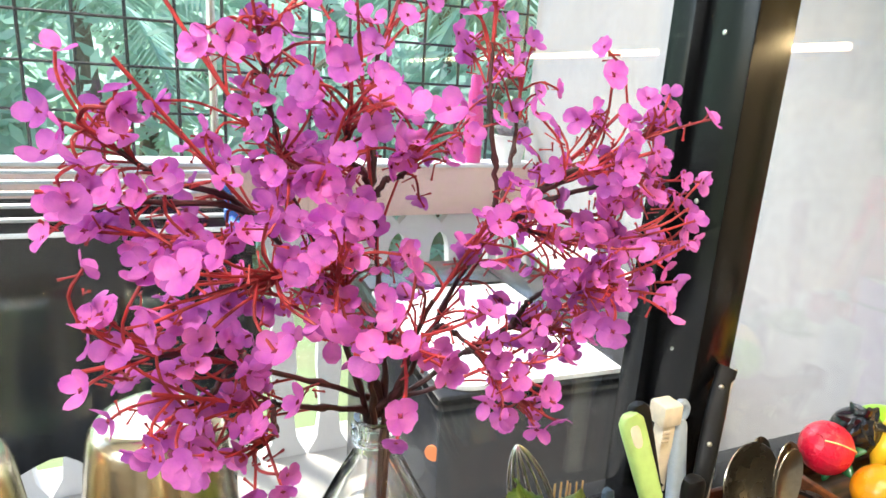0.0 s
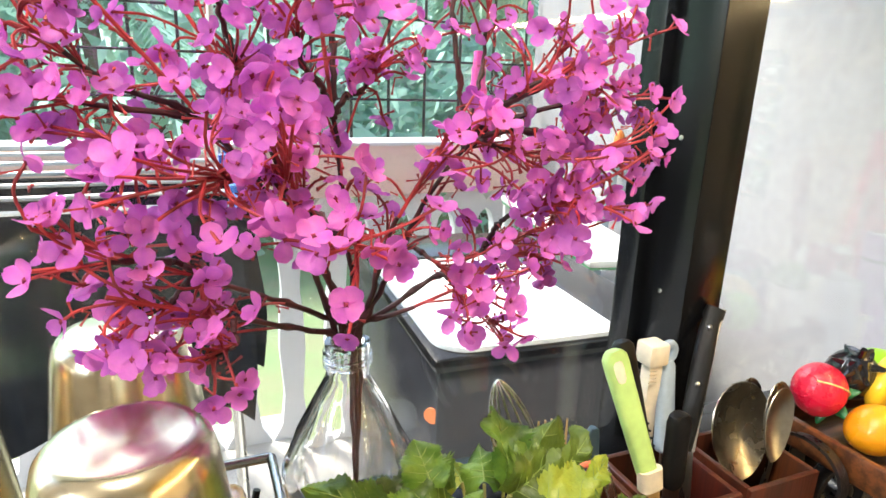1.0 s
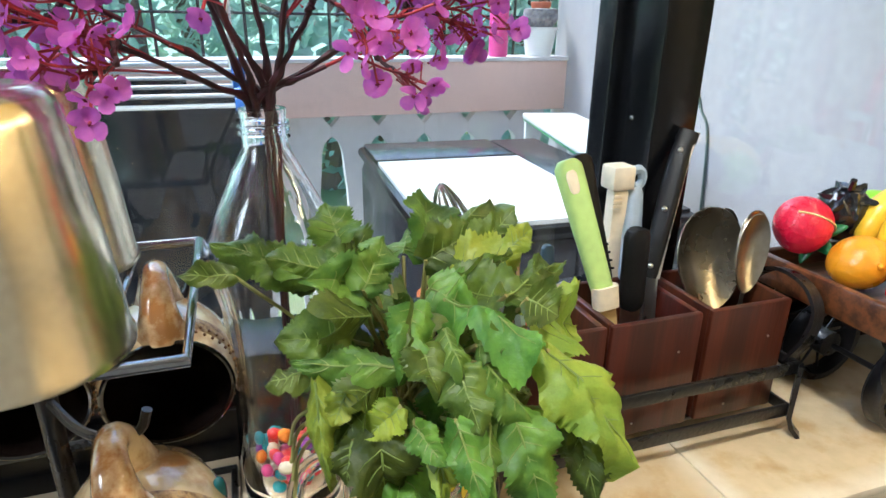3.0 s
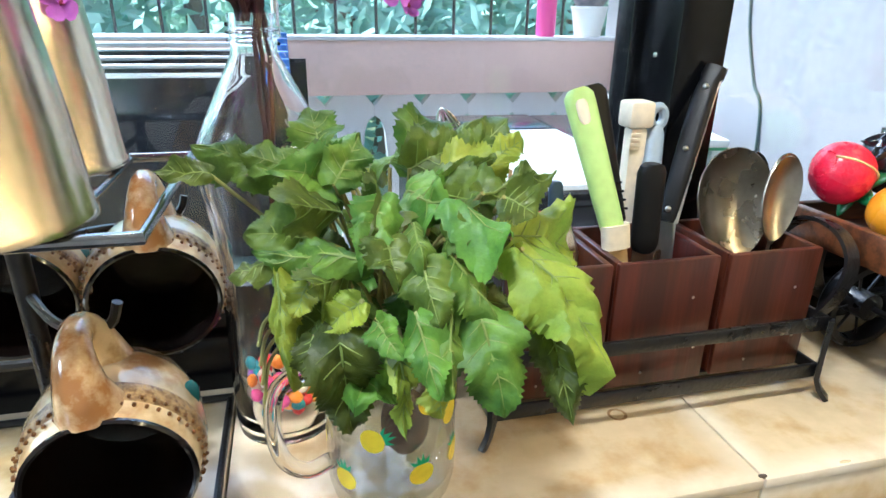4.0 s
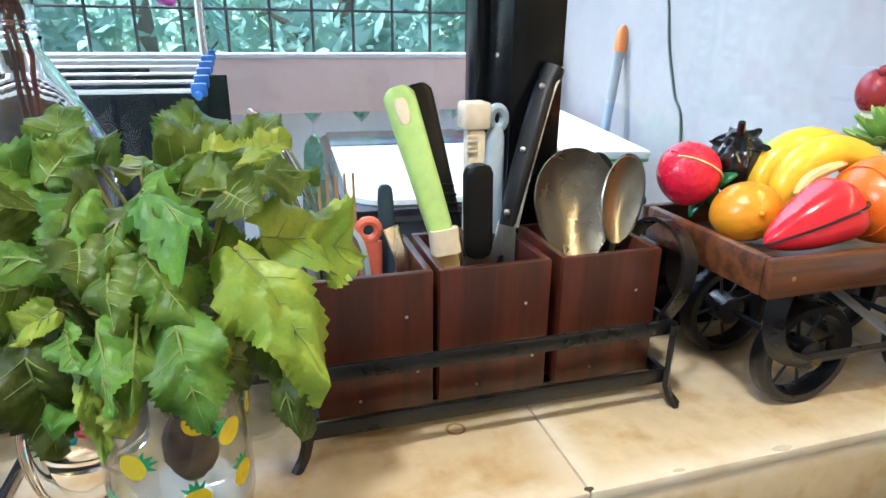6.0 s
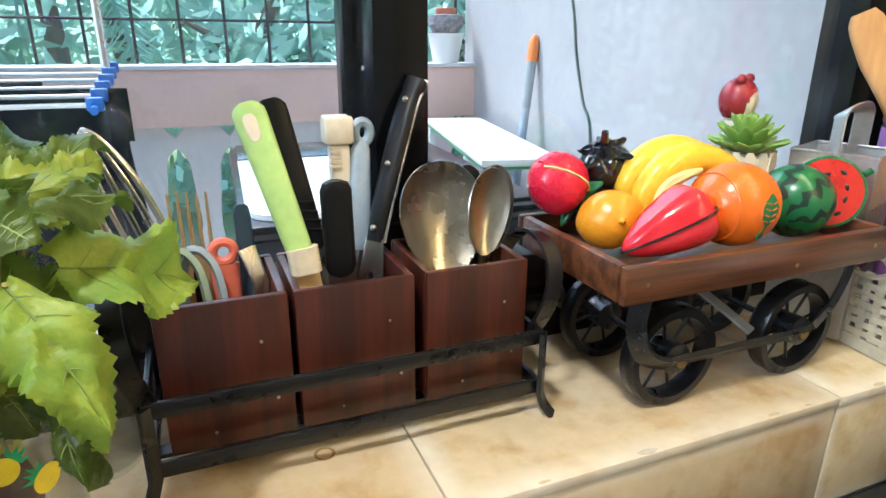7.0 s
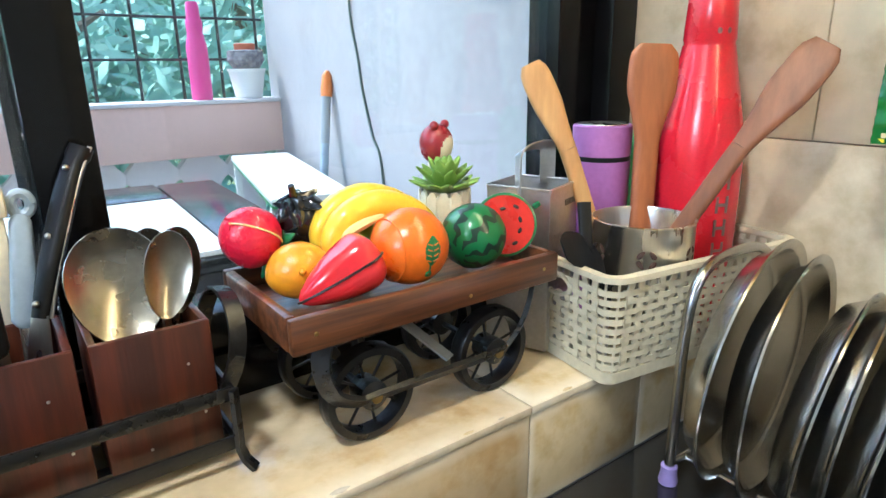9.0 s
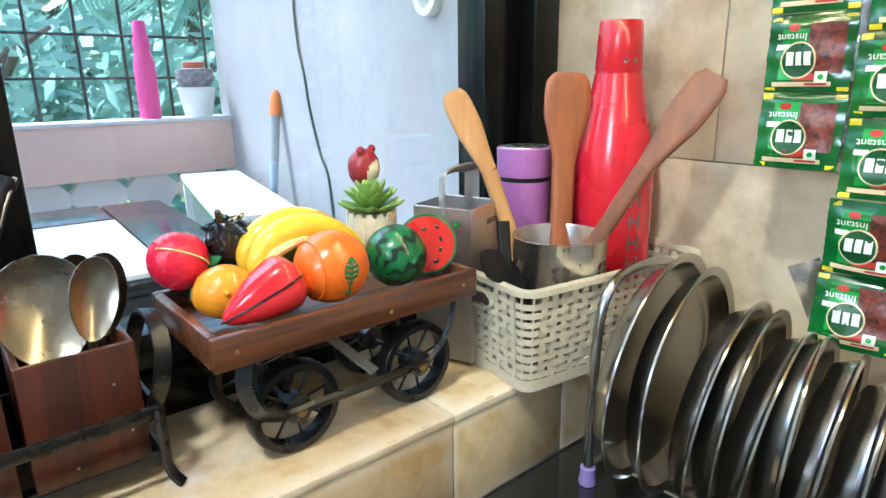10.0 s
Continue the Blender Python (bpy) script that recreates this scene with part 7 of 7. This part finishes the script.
lettering = bpy.data.curves.new("word_curve", "FONT")
lettering.body, lettering.size, lettering.align_x, lettering.align_y = "Instant", 0.0095, "CENTER", "CENTER"
holder = new("word_holder", lettering)
bpy.context.view_layer.update()
WORD = bpy.data.meshes.new_from_object(holder.evaluated_get(bpy.context.evaluated_depsgraph_get()))
WORD.materials.append(SACHW)
bpy.data.objects.remove(holder)
FOIL = surf("sachet_foil", (0.7, 0.7, 0.72), 0.25, 1.0, scale=30, mix=0.3, bump=0.6, bump_scale=60)
SW, SH = 0.074, 0.072


def puff(u, v, seed):
    e = max(0.0, (1 - abs(u) ** 3) * (1 - abs(v) ** 4))
    return 0.0055 * e + 0.0016 * math.sin(5 * u + 3 * v + seed) * (1 - abs(v)) + 0.001 * math.sin(9 * v + seed * 2)


def patch(name, t, mat, u0, u1, v0, v1, seed, lift, oval=False):
    """A printed patch that follows the sachet's bulge."""
    bm = bmesh.new()
    nu, nv = 12, 8
    if oval:
        cu, cv, ru, rv = (u0 + u1) / 2, (v0 + v1) / 2, (u1 - u0) / 2, (v1 - v0) / 2
        prev = None
        for q in (0.0, 0.5, 1.0):
            row = []
            for i in range(24):
                a = 2 * math.pi * i / 24
                u, v = cu + ru * q * math.cos(a), cv + rv * q * math.sin(a)
                row.append(bm.verts.new((-puff(u, v, seed) - lift, -u * SW / 2, v * SH / 2)))
            if prev:
                for i in range(24):
                    bm.faces.new((prev[i], prev[(i + 1) % 24], row[(i + 1) % 24], row[i]))
            prev = row
        bmesh.ops.remove_doubles(bm, verts=bm.verts[:], dist=1e-7)
    else:
        g_ = [[bm.verts.new((-puff(u0 + (u1 - u0) * i / nu, v0 + (v1 - v0) * k / nv, seed) - lift, -(u0 + (u1 - u0) * i / nu) * SW / 2, (v0 + (v1 - v0) * k / nv) * SH / 2)) for i in range(nu + 1)] for k in range(nv + 1)]
        for p_, q_ in zip(g_, g_[1:]):
            for i in range(nu):
                bm.faces.new((p_[i], p_[i + 1], q_[i + 1], q_[i]))
    return part(name, bm, mat, t)


def sachet(at, turn, lean, seed):
    t = thing("sachet", "green foil coffee sachet with yellow corners hung in strip", "sachet", group="hanging sachet strips")
    bm = bmesh.new()
    for s in (-1, 1):
        g_ = [[bm.verts.new((-s * max(puff(-1 + 2 * i / 16, -1 + 2 * k / 16, seed), 0.0002) - (0.0001 if s > 0 else -0.0001), (1 - 2 * i / 16) * SW / 2 + 0.0006 * (k % 2) * (i in (0, 16)), (-1 + 2 * k / 16) * SH / 2)) for i in range(17)] for k in range(17)]
        for p_, q_ in zip(g_, g_[1:]):
            for i in range(16):
                f = bm.faces.new((p_[i], p_[i + 1], q_[i + 1], q_[i]))
    part("pouch", bm, SACH, t)
    patch("panel", t, SACHL, -0.66, 0.0, -0.66, 0.76, seed, 0.0002)
    patch("photo", t, SACHB, -0.02, 0.8, -0.52, 0.74, seed, 0.0004)
    patch("photo", t, SACHR, -0.3, 0.5, -0.68, -0.5, seed, 0.0004)
    patch("badge_rim", t, SACHC, -0.64, 0.22, -0.64, 0.3, seed, 0.0006, True)
    patch("badge", t, SACHD, -0.6, 0.18, -0.6, 0.26, seed, 0.0009, True)
    for u0, u1 in ((-0.5, -0.32), (-0.27, -0.12), (-0.07, 0.1)):
        patch("badge_mark", t, SACHW, u0, u1, -0.3, 0.04, seed, 0.0012)
    patch("red_mark", t, SACHR, -0.52, -0.24, 0.56, 0.74, seed, 0.0005, True)
    patch("price_tag", t, SACHW, -0.78, -0.46, 0.1, 0.24, seed, 0.0006)
    patch("square_mark", t, SACHW, 0.22, 0.5, -0.74, -0.46, seed, 0.0008)
    patch("square_mark", t, SACHL, 0.29, 0.43, -0.67, -0.53, seed, 0.001, True)
    patch("cream_strip", t, SACHC, -0.8, 0.6, -0.84, -0.72, seed, 0.0006)
    patch("text_bar", t, SACHR, 0.0, 0.5, -0.81, -0.75, seed, 0.0008)
    word = new("printed_word", WORD)
    word.parent = t
    word.matrix_basis = Matrix.Translation((-puff(-0.3, 0.38, seed) - 0.0016, 0.4 * SW / 2, 0.42 * SH / 2)) @ pose(0, 0, 0, 90, 0, -90) @ pose(0, 0, 0, 0, 0, 180)
    for u in (-0.98, 0.72):
        patch("corner", t, SACHY, u, u + 0.26, 0.84, 0.99, seed, 0.0006)
        patch("corner", t, SACHY, u, u + 0.26, -0.99, -0.86, seed, 0.0006)
    for k in range(3):
        patch("crimp", t, SACHD, -0.98, 0.98, 0.865 + 0.045 * k, 0.88 + 0.045 * k, seed, 0.0009)
    t.matrix_basis = Matrix.Translation(at) @ pose(0, 0, 0, 0, lean, turn)
    return t


for i in range(4):
    sachet((0.652, -0.189, 0.281 + 0.0725 * i), 6 - 3 * (i % 2), 4 - 5 * (i % 2), i)
for i in range(6):
    dy = (-0.262, -0.264, -0.268, -0.268, -0.272, -0.27, -0.272, -0.27)[i]
    sachet((0.652 - 0.004 * (i % 2), dy, 0.112 + 0.0735 * i), (10, 0, 8, 3, 6, 2, 5, 3)[i], (10, -4, 5, -2, 3, -2, 2, -2)[i], 10 + i)
for i in range(3):
    t = thing("foil_back", "silver foil back of a turned sachet", "sachet", group="hanging sachet strips")
    bm = bmesh.new()
    g_ = [[bm.verts.new((0.0012 * math.sin(k * 1.3 + q), (0.5 - q / 6) * 0.03, (k / 10 - 0.5) * 0.075)) for q in range(7)] for k in range(11)]
    for p_, q_ in zip(g_, g_[1:]):
        for q in range(6):
            bm.faces.new((p_[q], p_[q + 1], q_[q + 1], q_[q]))
    bmesh.ops.solidify(bm, geom=bm.faces[:], thickness=0.0006)
    part("foil", bm, FOIL, t)
    t.matrix_basis = ((pose(0.664, -0.222, 0.118, -25, 0, 30)), pose(0.664, -0.23, 0.29, 5, 0, 25), pose(0.664, -0.228, 0.37, -4, 0, 20))[i]
for y, z in ((-0.189, 0.534), (-0.27, 0.515)):
    h = thing("wall_hook", "small steel hook and cord holding the sachets", "hook")
    part("cord", tube(bmesh.new(), [(0.652, y, z), (0.652, y, 0.588)], 0.0012, 6), STEEL, h)
    part("peg", tube(bmesh.new(), smooth_path([(0.652, y, 0.6), (0.652, y, 0.592), (0.648, y, 0.586), (0.652, y, 0.581), (0.657, y, 0.586)], 4), 0.002, 8), STEEL, h)

# ---- tiles: ledge top, ledge front, side wall ----
def tile_piece(x0, x1, y0, y1, z0, z1, mat, parent, b=0.0012):
    part("tile", box(bmesh.new(), x0, x1, y0, y1, z0, z1, b, seg=2), mat, parent)


xs = [-1.835, -1.468, -1.101, -0.734, -0.367, 0.0, 0.367, 0.767]
for x0, x1 in zip(xs, xs[1:]):
    tile_piece(x0 + 0.0007, x1 - 0.0007, -0.002, 0.197, -0.009, 0.0, TILE, ledge)
fx = [-1.835, -1.468, -1.101, -0.734, -0.367, 0.0, 0.367, 0.544, 0.767]
for x0, x1 in zip(fx, fx[1:]):
    tile_piece(x0 + 0.0009, x1 - 0.0009, 0.0, 0.01, -0.1195, -0.0102, TILEFRONT, ledge)
for j, (z0, z1) in enumerate(((-0.12, -0.07), (-0.07, 0.23), (0.23, 0.53), (0.53, 0.83), (0.83, 1.13), (1.13, 1.43), (1.43, 1.6))):
    off = -0.055 - (0.2 if j % 2 else 0)
    ys = [0.3, *[off - 0.4 * k for k in range(7) if off - 0.4 * k > -2.6], -2.6]
    for y1, y0 in zip(ys, ys[1:]):
        tile_piece(0.757, 0.769, y0 + 0.0006, y1 - 0.0006, z0 + 0.0006, z1 - 0.0006, WALLTILE, side_wall, 0.0012)

STAIN = surf("ring_stain", (0.3, 0.17, 0.06), 0.4, scale=60, mix=0.4)
part("stain", lathe(bmesh.new(), [(0.0055, 0.0002), (0.0062, 0.0004), (0.0075, 0.0004), (0.008, 0.0002)], 28, pose(-0.066, 0.089, 0.0)), STAIN, ledge)
MORTAR = surf("bare_mortar", (0.05, 0.035, 0.025), 0.9, second=(0.12, 0.09, 0.06), scale=200, mix=0.5, bump=0.5)
part("chip", ball(bmesh.new(), 0.0032, pose(0.0, 0.0016, -0.0004), 14, 9, lambda v: Vector((v.x * 1.2, v.y * 0.6, v.z * 0.55)) * (1 + 0.3 * noise.noise(v * 2.5))), MORTAR, ledge, "dark chip at the tile corner")
for k, (x, w) in enumerate(((-0.11, 0.004), (0.07, 0.003), (0.16, 0.005), (0.29, 0.0035), (0.33, 0.0025), (0.42, 0.004))):
    part("chip", ball(bmesh.new(), w, pose(x, 0.0012, -0.0004), 12, 8, lambda v: Vector((v.x * 1.8, v.y * 0.55, v.z * 0.4)) * (1 + 0.35 * noise.noise(v * 2.5 + Vector((k * 9.0, 0, 0))))), TILE if k % 2 else GROUT, ledge)
